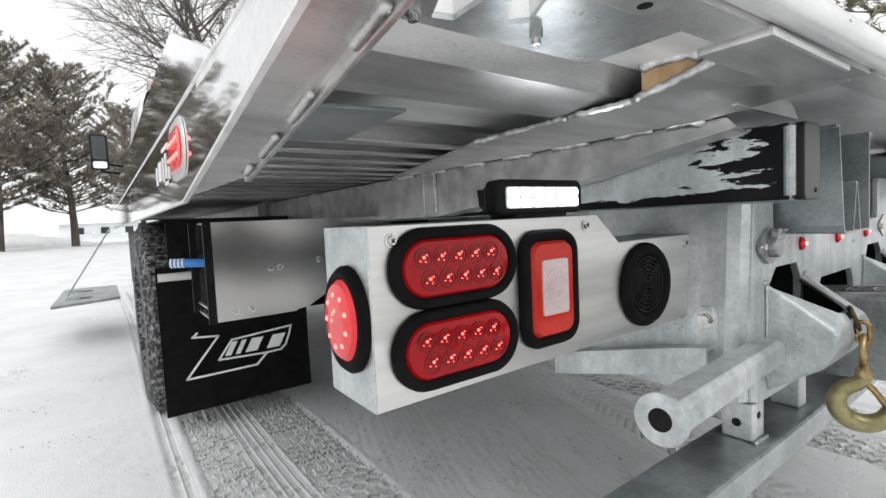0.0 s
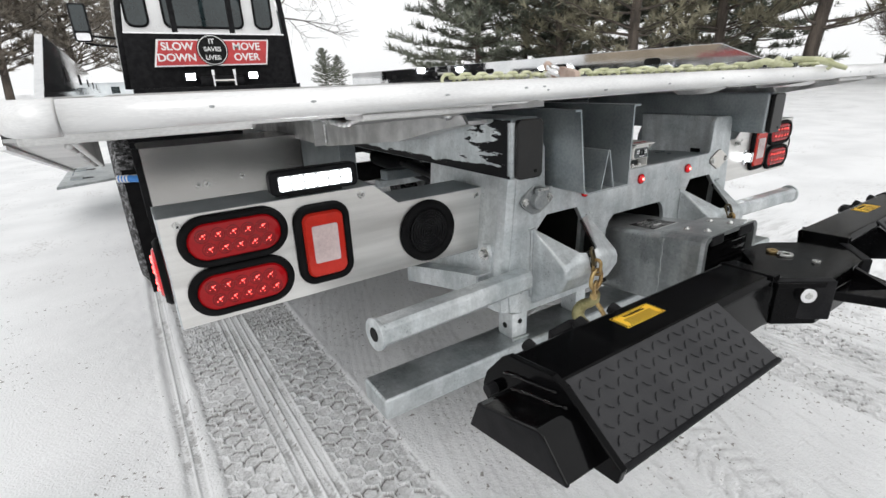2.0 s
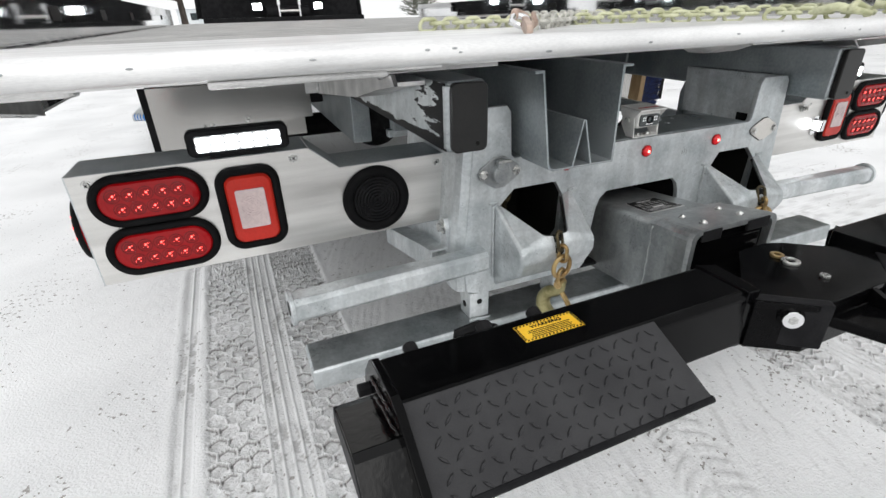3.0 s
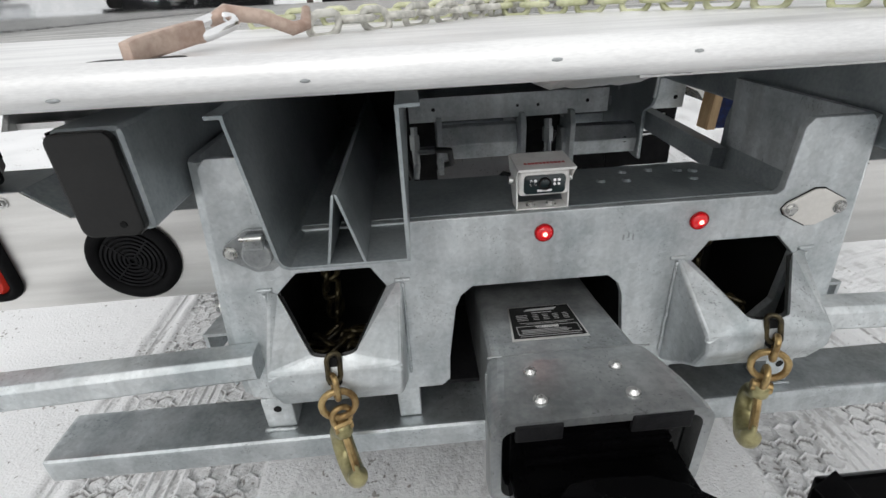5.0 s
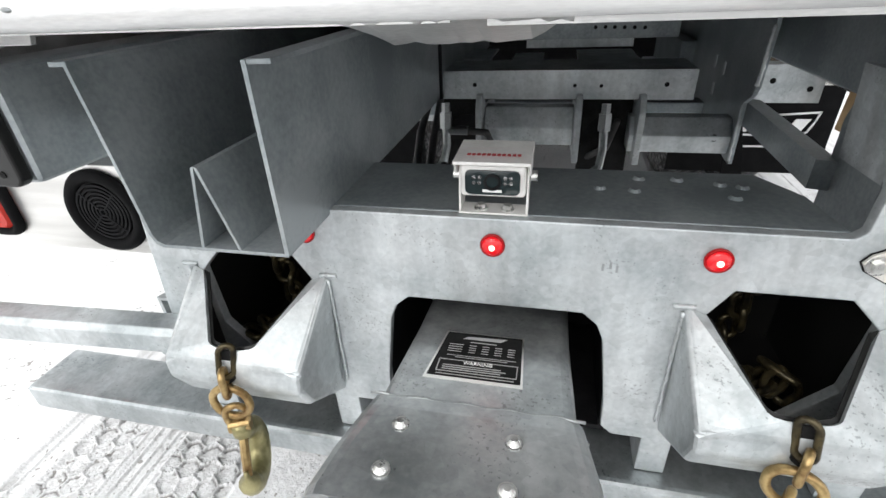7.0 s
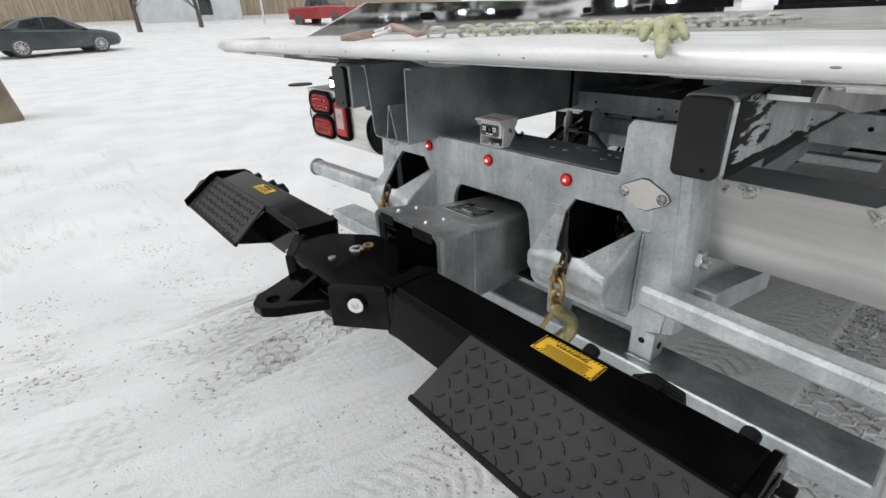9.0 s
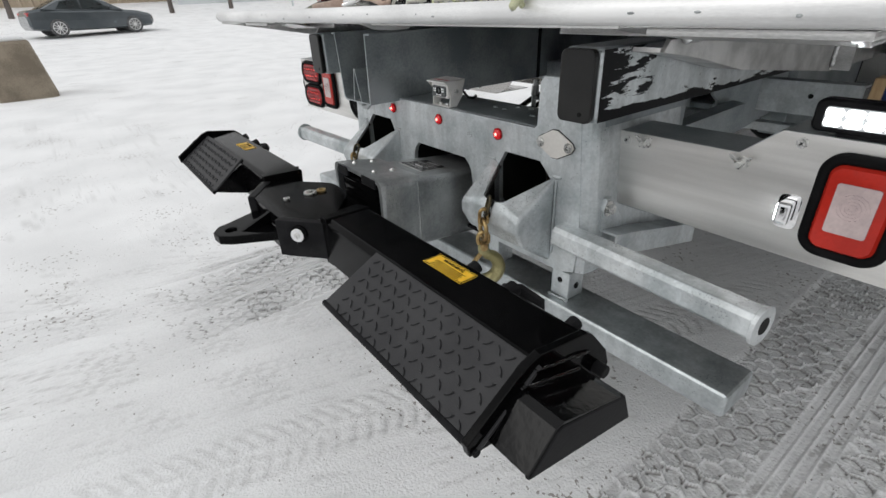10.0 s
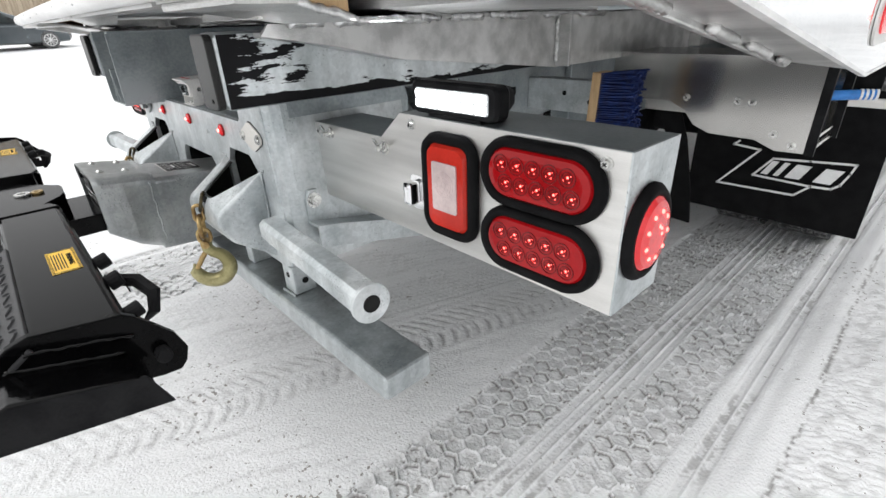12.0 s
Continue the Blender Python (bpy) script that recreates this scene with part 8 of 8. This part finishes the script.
def conifer_meshes(seed, h, spread, rise, bare, needle, openness, shape, twig, lift):
    """Trunk and limbs in one list, needles in another. Each limb carries side twigs, each twig tufts of needles.
    shape: how the reach falls towards the top (1 a cone, below 1 a dome); rise: slope of the limbs; lift: how far their ends turn up."""
    rng = random.Random(seed)
    tv, tf, nv, nf = [], [], [], []
    lean = Vector((rng.uniform(-0.03, 0.03), rng.uniform(-0.03, 0.03), 1))
    r_base = h * (0.0215 if h < 12 else 0.0125)
    prev = Vector((0, 0, -0.4))
    pts = []
    for k in range(19):
        z = h * k / 18
        p = Vector((lean.x * z + 0.09 * math.sin(z * 0.6 + seed), lean.y * z + 0.09 * math.cos(z * 0.8 + seed), z))
        pts.append(p)
        limb(tv, tf, prev, p, r_base * (1 - (k - 1) / 19 if k else 1.3), r_base * (1 - k / 19), 9)
        prev = p
    z = h * bare
    while z < h * 0.985:
        f = (z / h - bare) / (1 - bare)
        reach = spread * (1 - f) ** shape * (0.62 + 0.38 * min(1, f * 4))
        n = rng.randint(4, 6)
        a0 = rng.uniform(0, math.tau)
        for k in range(n):
            az = a0 + k * math.tau / n + rng.uniform(-0.45, 0.45)
            ln = max(0.25, reach * rng.uniform(0.55, 1.12))
            o = pts[min(18, int(z / h * 18))] * 1.0
            o.z = z + rng.uniform(-0.15, 0.15)
            dead = f < 0.22 and rng.random() < openness
            out = Vector((math.cos(az), math.sin(az), 0))
            side = Vector((-out.y, out.x, 0))
            bend = rng.uniform(-0.25, 0.25)
            segs = 6
            q = o
            for j in range(segs):
                u = (j + 1) / segs
                d2 = (out + side * bend * u + Vector((rng.uniform(-0.12, 0.12), rng.uniform(-0.12, 0.12), rise * (1 - f) + 0.75 * f + lift * u * u + rng.uniform(-0.1, 0.1)))).normalized()
                nx = q + d2 * (ln / segs)
                thick = r_base * 0.24 * (1 - 0.8 * f)
                limb(tv, tf, q, nx, max(0.008, thick * (1 - j / segs) + 0.006), max(0.005, thick * (1 - u) + 0.004), 4)
                if (j >= 1 or ln < 1.2) and not (dead and rng.random() < 0.75):
                    for e in range(max(1, int(ln / segs / twig + rng.random()))):
                        for sg in (-1, 1):
                            if rng.random() < openness:
                                continue
                            c = q.lerp(nx, rng.random())
                            tl = (0.16 + 0.30 * ln * (1 - 0.72 * u)) * rng.uniform(0.5, 1.15)
                            td = (d2 * 0.75 + side * sg * rng.uniform(0.45, 1.0) + Vector((0, 0, rng.uniform(-0.1, 0.30) + 0.3 * lift))).normalized()
                            end = c + td * tl
                            if openness > 0.1:
                                limb(tv, tf, c, end, 0.011, 0.005, 3)
                            for g in range(max(2, int(tl / (needle * 0.75)))):
                                v = (g + rng.uniform(0.3, 1.0)) / max(2, int(tl / (needle * 0.75)))
                                needle_spray(nv, nf, c.lerp(end, min(1.0, v)), (td + Vector((0, 0, 0.35))).normalized(), needle * rng.uniform(0.75, 1.3), rng, 7)
                q = nx
            needle_spray(nv, nf, q, (d2 + Vector((0, 0, 0.3))).normalized(), needle * 1.2, rng, 10)
        z += h * rng.uniform(0.030, 0.048)
    return tv, tf, nv, nf


def conifer(name, label, seed, h, spread, rise, bare, needle, openness, shape, twig, lift, mat=None, bark=None):
    tv, tf, nv, nf = conifer_meshes(seed, h, spread, rise, bare, needle, openness, shape, twig, lift)
    t = thing(name, (0, 0, 0), label, "tree", "conifers round the yard")
    for nm, v, f, m in (("trunk", tv, tf, bark or BARK), ("crown", nv, nf, mat or NEEDLE)):
        ob = new(nm, mesh_of(nm, v, f, m))
        ob.parent = t
    return t


def polar(az, dist):
    """Ground place at a bearing (degrees from straight ahead, to the right) and distance from the tail."""
    x, y = -1.28 + dist * math.sin(radians(az)), -0.79 + dist * math.cos(radians(az))
    z = float(rising(np.array([x]), np.array([y]))[0])
    return x, y, z


spruce = conifer("spruce_tree", "dense dark green spruce behind the truck", 11, 12.4, 6.2, -0.12, 0.02, 0.36, 0.13, 0.66, 0.22, 0.32, NEEDLE_DARK)
pine_a = conifer("pine_tree", "tall open-crowned pine with brownish inner needles and a grey trunk", 23, 19.5, 6.8, 0.10, 0.08, 0.40, 0.30, 0.50, 0.34, 0.5)
pine_b = conifer("pine_tree", "tall thin pine with gaps between its limbs", 37, 20.5, 6.0, 0.05, 0.10, 0.38, 0.40, 0.45, 0.44, 0.6)
pine_c = conifer("pine_tree", "spreading brownish pine with a thick trunk at the roadside", 51, 8.2, 4.8, 0.25, 0.20, 0.25, 0.24, 0.42, 0.22, 0.4, BROWN_NEEDLE)
spruce.matrix_basis = pose(*polar(37.9, 27))
pine_a.matrix_basis = pose(*polar(54.4, 23))
pine_b.matrix_basis = pose(*polar(69.6, 24))
pine_c.matrix_basis = pose(*polar(-2.3, 29.5))
for src, az, dist, rz, sc in ((pine_a, 61.8, 26, 160, 0.95), (pine_a, 46.8, 28, 70, 0.86), (spruce, 43.0, 33, 100, 1.0), (spruce, 50.0, 35, 15, 1.1), (spruce, 57.6, 34, 220, 1.05), (spruce, 65.0, 36, 300, 1.05),
                             (pine_b, 80.5, 24, 40, 0.9), (pine_b, 88.0, 28, 250, 1.0),
                             (pine_c, -7.3, 27.5, 120, 1.0), (pine_c, -12.5, 30, 210, 0.72), (pine_c, 3.4, 37, 60, 1.0), (pine_c, -19.0, 33, 10, 0.72),
                             (spruce, 20.5, 75, 0, 0.42), (spruce, 22.0, 80, 50, 0.36)):
    c = copy_thing(src, pose(*polar(az, dist), 0, 0, rz))
    c.scale = (sc, sc, sc)


def bare_tree_mesh(seed, h, r0, depth, spread):
    rng = random.Random(seed)
    v, f = [], []
    tv, tf = [], []

    def grow(p, d, ln, r, lv):
        segs = 4 if lv < 2 else 3
        q = p
        for j in range(segs):
            d = (d + Vector((rng.uniform(-1, 1), rng.uniform(-1, 1), rng.uniform(-0.5, 0.9))) * (0.08 + 0.03 * lv)).normalized()
            nx = q + d * (ln / segs)
            ra, rb = r * (1 - 0.45 * j / segs), r * (1 - 0.45 * (j + 1) / segs)
            limb(tv if lv == 0 else v, tf if lv == 0 else f, q, nx, ra, rb, 8 if lv == 0 else 5 if lv < 3 else 3)
            q = nx
            if lv < depth and (j >= 1 or lv > 0):
                for _ in range(2 if lv in (1, 2) else 1):
                    a = rng.uniform(0, math.tau)
                    o = d.orthogonal().normalized()
                    o.rotate(Matrix.Rotation(a, 3, d))
                    nd = (d * rng.uniform(0.55, 0.9) + o * rng.uniform(0.5, 0.95) * spread + Vector((0, 0, 0.06))).normalized()
                    grow(q, nd, ln * rng.uniform(0.50, 0.72), max(0.006, rb * rng.uniform(0.42, 0.6)), lv + 1)
        if lv < depth:
            for _ in range(3):
                o = d.orthogonal().normalized()
                o.rotate(Matrix.Rotation(rng.uniform(0, math.tau), 3, d))
                grow(q, (d + o * rng.uniform(0.25, 0.6)).normalized(), ln * rng.uniform(0.55, 0.78), max(0.006, r * 0.5), lv + 1)

    grow(Vector((0, 0, -0.2)), Vector((0, 0, 1)), h * 0.34, r0, 0)
    return v, f, tv, tf


def bare_tree(label, seed, h, r0, depth, spread, at, rz=0):
    v, f, tv, tf = bare_tree_mesh(seed, h, r0, depth, spread)
    t = thing("bare_tree", (0, 0, 0), label, "tree", "leafless trees")
    for nm, vv, ff in (("trunk", tv, tf), ("crown", v, f)):
        ob = new(nm, mesh_of(nm, vv, ff, BARE))
        ob.parent = t
    t.matrix_basis = pose(*at, 0, 0, rz)
    return t


bare_tree("large leafless tree with fine spreading twigs behind the cab", 4, 16.5, 0.27, 4, 1.6, polar(11.9, 22.5))
shrub = bare_tree("leafless roadside shrub in the snow", 8, 4.0, 0.05, 3, 1.0, polar(76.5, 22))
for az, dist, rz in ((78.5, 24, 90), (80.5, 22, 200), (74.8, 26, 300), (83, 23, 20)):
    copy_thing(shrub, pose(*polar(az, dist), 0, 0, rz))


# ---- the yard's far side: street, building, parked vehicles ----
def ground_z(x, y):
    return float(rising(np.array([x], float), np.array([y], float))[0])


def from_tail(az, dist):
    az, dist = radians(az + 0.6), 0.975 * dist
    x, y = 0.95 + dist * math.sin(az), -0.83 + dist * math.cos(az)
    return x, y, ground_z(x, y)


def sedan():
    x, y, z = from_tail(-87.0, 28.0)
    t = thing("parked_car", (x, y, z), "dark grey four-door saloon car parked on the snow", "car")

    heading = radians(90 + 12)
    m = Matrix.Translation((x, y, z)) @ Matrix.Rotation(heading, 4, "Z")
    # body in car space: x forward, y left, z up
    sections = [(-2.32, 0.72, 0.42, 0.78), (-2.24, 0.80, 0.28, 0.98), (-1.75, 0.86, 0.22, 1.04), (-1.1, 0.885, 0.20, 0.98), (0.0, 0.895, 0.20, 0.95), (1.0, 0.885, 0.20, 0.93), (1.7, 0.85, 0.22, 0.86), (2.2, 0.76, 0.26, 0.74), (2.34, 0.62, 0.36, 0.64)]
    bm = bmesh.new()
    lofted(bm, [[m @ Vector((sx, a * w, b)) for a, b in ((-1, z0 + 0.06), (-1, (z0 + z1) * 0.5), (-0.97, z1 - 0.10), (-0.86, z1), (0.86, z1), (0.97, z1 - 0.10), (1, (z0 + z1) * 0.5), (1, z0 + 0.06), (0.85, z0), (-0.85, z0))] for sx, w, z0, z1 in sections])
    part("body", bm, CAR_PAINT, t)
    bm = bmesh.new()
    cab = [(-1.80, 0.74, 1.02, 1.03), (-1.15, 0.70, 0.96, 1.34), (-0.55, 0.66, 0.95, 1.45), (0.15, 0.66, 0.94, 1.44), (0.60, 0.69, 0.93, 1.26), (1.12, 0.74, 0.92, 0.93)]
    lofted(bm, [[m @ Vector((sx, a * w, b)) for a, b in ((-1.14, z0), (-1.0, z1 - 0.05), (-0.85, z1), (0.85, z1), (1.0, z1 - 0.05), (1.14, z0))] for sx, w, z0, z1 in cab])
    part("roof", bm, CAR_PAINT, t)
    for sd in (-1, 1):
        for a, b, c, d in (((-1.28, 1.02), (-1.05, 1.28), (-0.42, 1.385), (-0.42, 1.0)), ((-0.36, 1.0), (-0.36, 1.39), (0.10, 1.385), (0.62, 0.985))):
            bm = bmesh.new()
            vs = []
            for (sx, zz) in (a, b, c, d):
                wy = 0.80 - (zz - 0.95) * 0.33
                vs.append(bm.verts.new(m @ Vector((sx, sd * (wy + 0.02), zz))))
            bm.faces.new(vs)
            bmesh.ops.solidify(bm, geom=list(bm.faces), thickness=0.03)
            part("side_window", bm, DARK_GLASS, t)
        for sx in (-1.38, 1.42):
            bm = bmesh.new()
            c0, c1 = m @ Vector((sx, sd * 0.70, 0.325)), m @ Vector((sx, sd * 0.91, 0.325))
            rod(bm, c0, c1, 0.325, n=32, bevel=0.03)
            wh = part("wheel", bm, TYRE, t)
            bm = bmesh.new()
            c2 = m @ Vector((sx, sd * 0.922, 0.325))
            c3 = m @ Vector((sx, sd * 0.905, 0.325))
            rod(bm, c3, c2, 0.05, n=14)
            for k in range(10):
                a = k * math.tau / 10
                rod(bm, m @ Vector((sx + 0.04 * math.cos(a), sd * 0.915, 0.325 + 0.04 * math.sin(a))), m @ Vector((sx + 0.22 * math.cos(a), sd * 0.912, 0.325 + 0.22 * math.sin(a))), 0.016, n=6)
            pipe(bm, [m @ Vector((sx + 0.225 * math.cos(k * math.tau / 24), sd * 0.912, 0.325 + 0.225 * math.sin(k * math.tau / 24))) for k in range(24)], 0.014, 6, closed=True)
            part("rim", bm, ALU_BRIGHT, wh)
        bm = bmesh.new()
        tmp = bmesh.new()
        bmesh.ops.create_cube(tmp, size=1)
        soften(tmp, tmp.faces, 0.1)
        merge(bm, tmp, m @ Matrix.Translation((-2.22, sd * 0.60, 0.84)) @ Matrix.Diagonal((0.14, 0.36, 0.13, 1)))
        part("tail_light", bm, RED_INK, t)
        bm = bmesh.new()
        tmp = bmesh.new()
        bmesh.ops.create_cube(tmp, size=1)
        soften(tmp, tmp.faces, 0.1)
        merge(bm, tmp, m @ Matrix.Translation((0.62, sd * 0.95, 1.0)) @ Matrix.Diagonal((0.12, 0.18, 0.12, 1)))
        part("door_mirror", bm, CAR_PAINT, t)
    bm = bmesh.new()
    vs = [bm.verts.new(m @ Vector(p)) for p in ((-1.76, -0.62, 1.06), (-1.76, 0.62, 1.06), (-1.13, 0.58, 1.355), (-1.13, -0.58, 1.355))]
    bm.faces.new(vs)
    bmesh.ops.solidify(bm, geom=list(bm.faces), thickness=0.02)
    part("rear_window", bm, DARK_GLASS, t)


sedan()


def concrete_block():
    x, y, z = from_tail(-93.4, 10.6)
    t = thing("concrete_block", (x, y, z), "weathered brown concrete lamp-post base with snow on top", "concrete block")
    bm = bmesh.new()
    lofted(bm, [[(x + u * 0.5 * w, y + v * 0.5 * w, z + h) for u, v in ((-1, -0.8), (-0.8, -1), (0.8, -1), (1, -0.8), (1, 0.8), (0.8, 1), (-0.8, 1), (-1, 0.8))] for w, h in ((0.86, -0.1), (0.80, 0.02), (0.56, 0.80), (0.50, 0.84))])
    part("block", bm, CONCRETE, t)
    bm = bmesh.new()
    lofted(bm, [[(x + 0.5 * w * math.cos(k * math.tau / 14), y + 0.5 * w * math.sin(k * math.tau / 14), z + h) for k in range(14)] for w, h in ((0.48, 0.841), (0.46, 0.88), (0.36, 0.905), (0.15, 0.915))])
    part("snow_cap", bm, SNOW, t, "small cap of snow", smooth=True)


concrete_block()


def far_buildings():
    # ribbed tan hall
    x0, y0, _ = from_tail(-100, 46)
    x1, y1, _ = from_tail(-48, 62)
    a, b = Vector((x0, y0, 0)), Vector((x1, y1, 0))
    d = (b - a).normalized()
    out = Vector((d.y, -d.x, 0))
    if out.dot(Vector((0, 0, 0)) - a) < 0:
        out = -out
    ln = (b - a).length
    t = thing("metal_hall", tuple((a + b) / 2), "long tan ribbed metal hall across the street", "building")
    base = min(ground_z(x0, y0), ground_z(x1, y1)) - 0.4
    bm = bmesh.new()
    lofted(bm, [[a - out * 6, b - out * 6, b, a], [p + Vector((0, 0, 6.5 + base)) for p in (a - out * 6, b - out * 6, b, a)]])
    part("wall", bm, TAN_BOARD, t)
    bm = bmesh.new()
    for k in range(int(ln / 0.62)):
        p = a + d * (0.62 * k + 0.2)
        q = p + d * 0.28
        vs = [p + out * 0.01, p + d * 0.06 + out * 0.10, q - d * 0.06 + out * 0.10, q + out * 0.01]
        lofted(bm, [[v + Vector((0, 0, base)) for v in vs], [v + Vector((0, 0, base + 6.4)) for v in vs]])
    tagged(part("wall_rib", bm, TAN_BOARD, t), kind="stuff")
    bm = bmesh.new()
    lofted(bm, [[p + Vector((0, 0, 6.5 + base)) for p in (a - out * 6.2 - d, b - out * 6.2 + d, b + out * 0.3 + d, a + out * 0.3 - d)],
                [p + Vector((0, 0, 7.6 + base)) for p in (a - out * 3.2 - d, b - out * 3.2 + d, b - out * 2.8 + d, a - out * 2.8 - d)]])
    part("roof", bm, SNOW, t)
    # white annex with a dark window
    ax, ay, az_ = from_tail(-79.5, 43.5)
    bx, by, bz = from_tail(-70.8, 45.5)
    A, B = Vector((ax, ay, az_ - 0.3)), Vector((bx, by, az_ - 0.3))
    dd = (B - A).normalized()
    oo = Vector((dd.y, -dd.x, 0))
    if oo.dot(-A) < 0:
        oo = -oo
    t2 = thing("white_annex", tuple((A + B) / 2), "small white-sided annex with one dark window", "building")
    bm = bmesh.new()
    base4 = [A - oo * 3, B - oo * 3, B, A]
    lofted(bm, [base4, [p + Vector((0, 0, 4.2)) for p in base4]])
    part("wall", bm, HOUSE_WALL, t2)
    bm = bmesh.new()
    w0 = A + dd * ((B - A).length * 0.55)
    lofted(bm, [[w0 + oo * k + Vector((0, 0, 0.75)), w0 + dd * 0.9 + oo * k + Vector((0, 0, 0.75)), w0 + dd * 0.9 + oo * k + Vector((0, 0, 1.9)), w0 + oo * k + Vector((0, 0, 1.9))] for k in (0.0, 0.05)])
    part("window", bm, DARK_GLASS, t2)
    bm = bmesh.new()
    lofted(bm, [[p + Vector((0, 0, 4.2)) for p in (A - oo * 3.2 - dd * 0.2, B - oo * 3.2 + dd * 0.2, B + oo * 0.3 + dd * 0.2, A + oo * 0.3 - dd * 0.2)], [p + Vector((0, 0, 5.0)) for p in (A - oo * 1.6 - dd * 0.2, B - oo * 1.6 + dd * 0.2, B - oo * 1.4 + dd * 0.2, A - oo * 1.4 - dd * 0.2)]])
    part("roof", bm, SNOW, t2)
    # raised kerb of snow along the street edge
    for k, (az, dist) in enumerate(((-80.2, 38), (-74.8, 40), (-92.5, 39))):
        bare_tree("street tree with a bare dark trunk", 60 + k, 7.0, 0.16, 2, 0.9, from_tail(az, dist), 40 * k)
    px, py, pz = from_tail(-68.8, 41)
    p = thing("utility_post", (px, py, pz), "slim pale wooden post at the street edge", "post")
    bm = bmesh.new()
    rod(bm, (px, py, pz - 0.2), (px, py, pz + 4.5), 0.08, 0.06, 10)
    part("pole", bm, HOUSE_WALL, p)
    # far house beyond the road ahead
    hx, hy, hz = polar(0.7, 75)
    h = thing("far_house", (hx, hy, hz), "low white house beyond the road", "house")
    bm = bmesh.new()
    box(bm, hx - 5, hx + 5, hy, hy + 5, hz - 0.3, hz + 2.0)
    part("wall", bm, HOUSE_WALL, h)
    bm = bmesh.new()
    prism(bm, [(hy - 0.4, hz + 2.0), (hy + 5.4, hz + 2.0), (hy + 2.5, hz + 3.6)], "x", hx - 5.3, hx + 5.3)
    part("roof", bm, SNOW, h)
    for k in range(3):
        bm = bmesh.new()
        box(bm, hx - 3.5 + 2.6 * k, hx - 2.6 + 2.6 * k, hy - 0.05, hy + 0.01, hz + 0.7, hz + 1.5)
        part("window", bm, DARK_GLASS, h)


far_buildings()


def snow_bank():
    """A ploughed ridge along the road."""
    bm = bmesh.new()
    rng = random.Random(17)
    rings = []
    for k in range(40):
        x = -22 + 20.5 * k / 39
        h = (0.55 + 0.3 * rng.random()) * min(1, (39 - k) / 5 + 0.05)
        rings.append([(x, 35.2, 0.3), (x, 35.9 + rng.uniform(-0.2, 0.2), 0.4 + h * 0.6), (x, 36.6 + rng.uniform(-0.3, 0.3), 0.4 + h), (x, 37.6, 0.4 + h * 0.7), (x, 38.6, 0.3)])
    lofted(bm, rings)
    single("snow_bank", bm, SNOW, "ploughed ridge of white snow along the road", "snow bank", smooth=True)


snow_bank()


def red_pickup():
    x, y, z = from_tail(-62.6, 40)
    t = thing("red_pickup", (x, y, z), "red pickup truck parked at the street edge", "pickup truck")
    m = Matrix.Translation((x, y, z)) @ Matrix.Rotation(radians(20), 4, "Z")
    bm = bmesh.new()
    lofted(bm, [[m @ Vector((sx, a * w, b)) for a, b in ((-1, z0), (-1, z1 - 0.1), (-0.93, z1), (0.93, z1), (1, z1 - 0.1), (1, z0))] for sx, w, z0, z1 in ((-2.7, 0.9, 0.5, 1.2), (-2.5, 0.98, 0.45, 1.25), (1.5, 1.0, 0.45, 1.25), (2.6, 0.95, 0.5, 1.15), (2.75, 0.85, 0.55, 1.05))])
    part("body", bm, RED_PAINT, t)
    bm = bmesh.new()
    lofted(bm, [[m @ Vector((sx, a * w, b)) for a, b in ((-1.1, 1.2), (-0.95, z1), (0.95, z1), (1.1, 1.2))] for sx, w, z1 in ((-1.0, 0.85, 1.3), (-0.8, 0.80, 1.85), (0.6, 0.80, 1.88), (1.3, 0.85, 1.3))])
    part("cabin", bm, DARK_GLASS, t)
    for sd in (-1, 1):
        for sx in (-1.7, 1.8):
            bm = bmesh.new()
            rod(bm, m @ Vector((sx, sd * 0.72, 0.4)), m @ Vector((sx, sd * 1.0, 0.4)), 0.4, n=24, bevel=0.04)
            part("wheel", bm, TYRE, t)


red_pickup()


def ground_lid():
    x, y, z = from_tail(-66.5, 11.5)
    t = thing("manhole_lid", (x, y, z), "dark iron drain lid showing through the snow", "drain lid")
    bm = bmesh.new()
    rod(bm, (x, y, z - 0.02), (x, y, z + 0.022), 0.26, 0.25, 24)
    part("lid", bm, SATIN, t)


ground_lid()
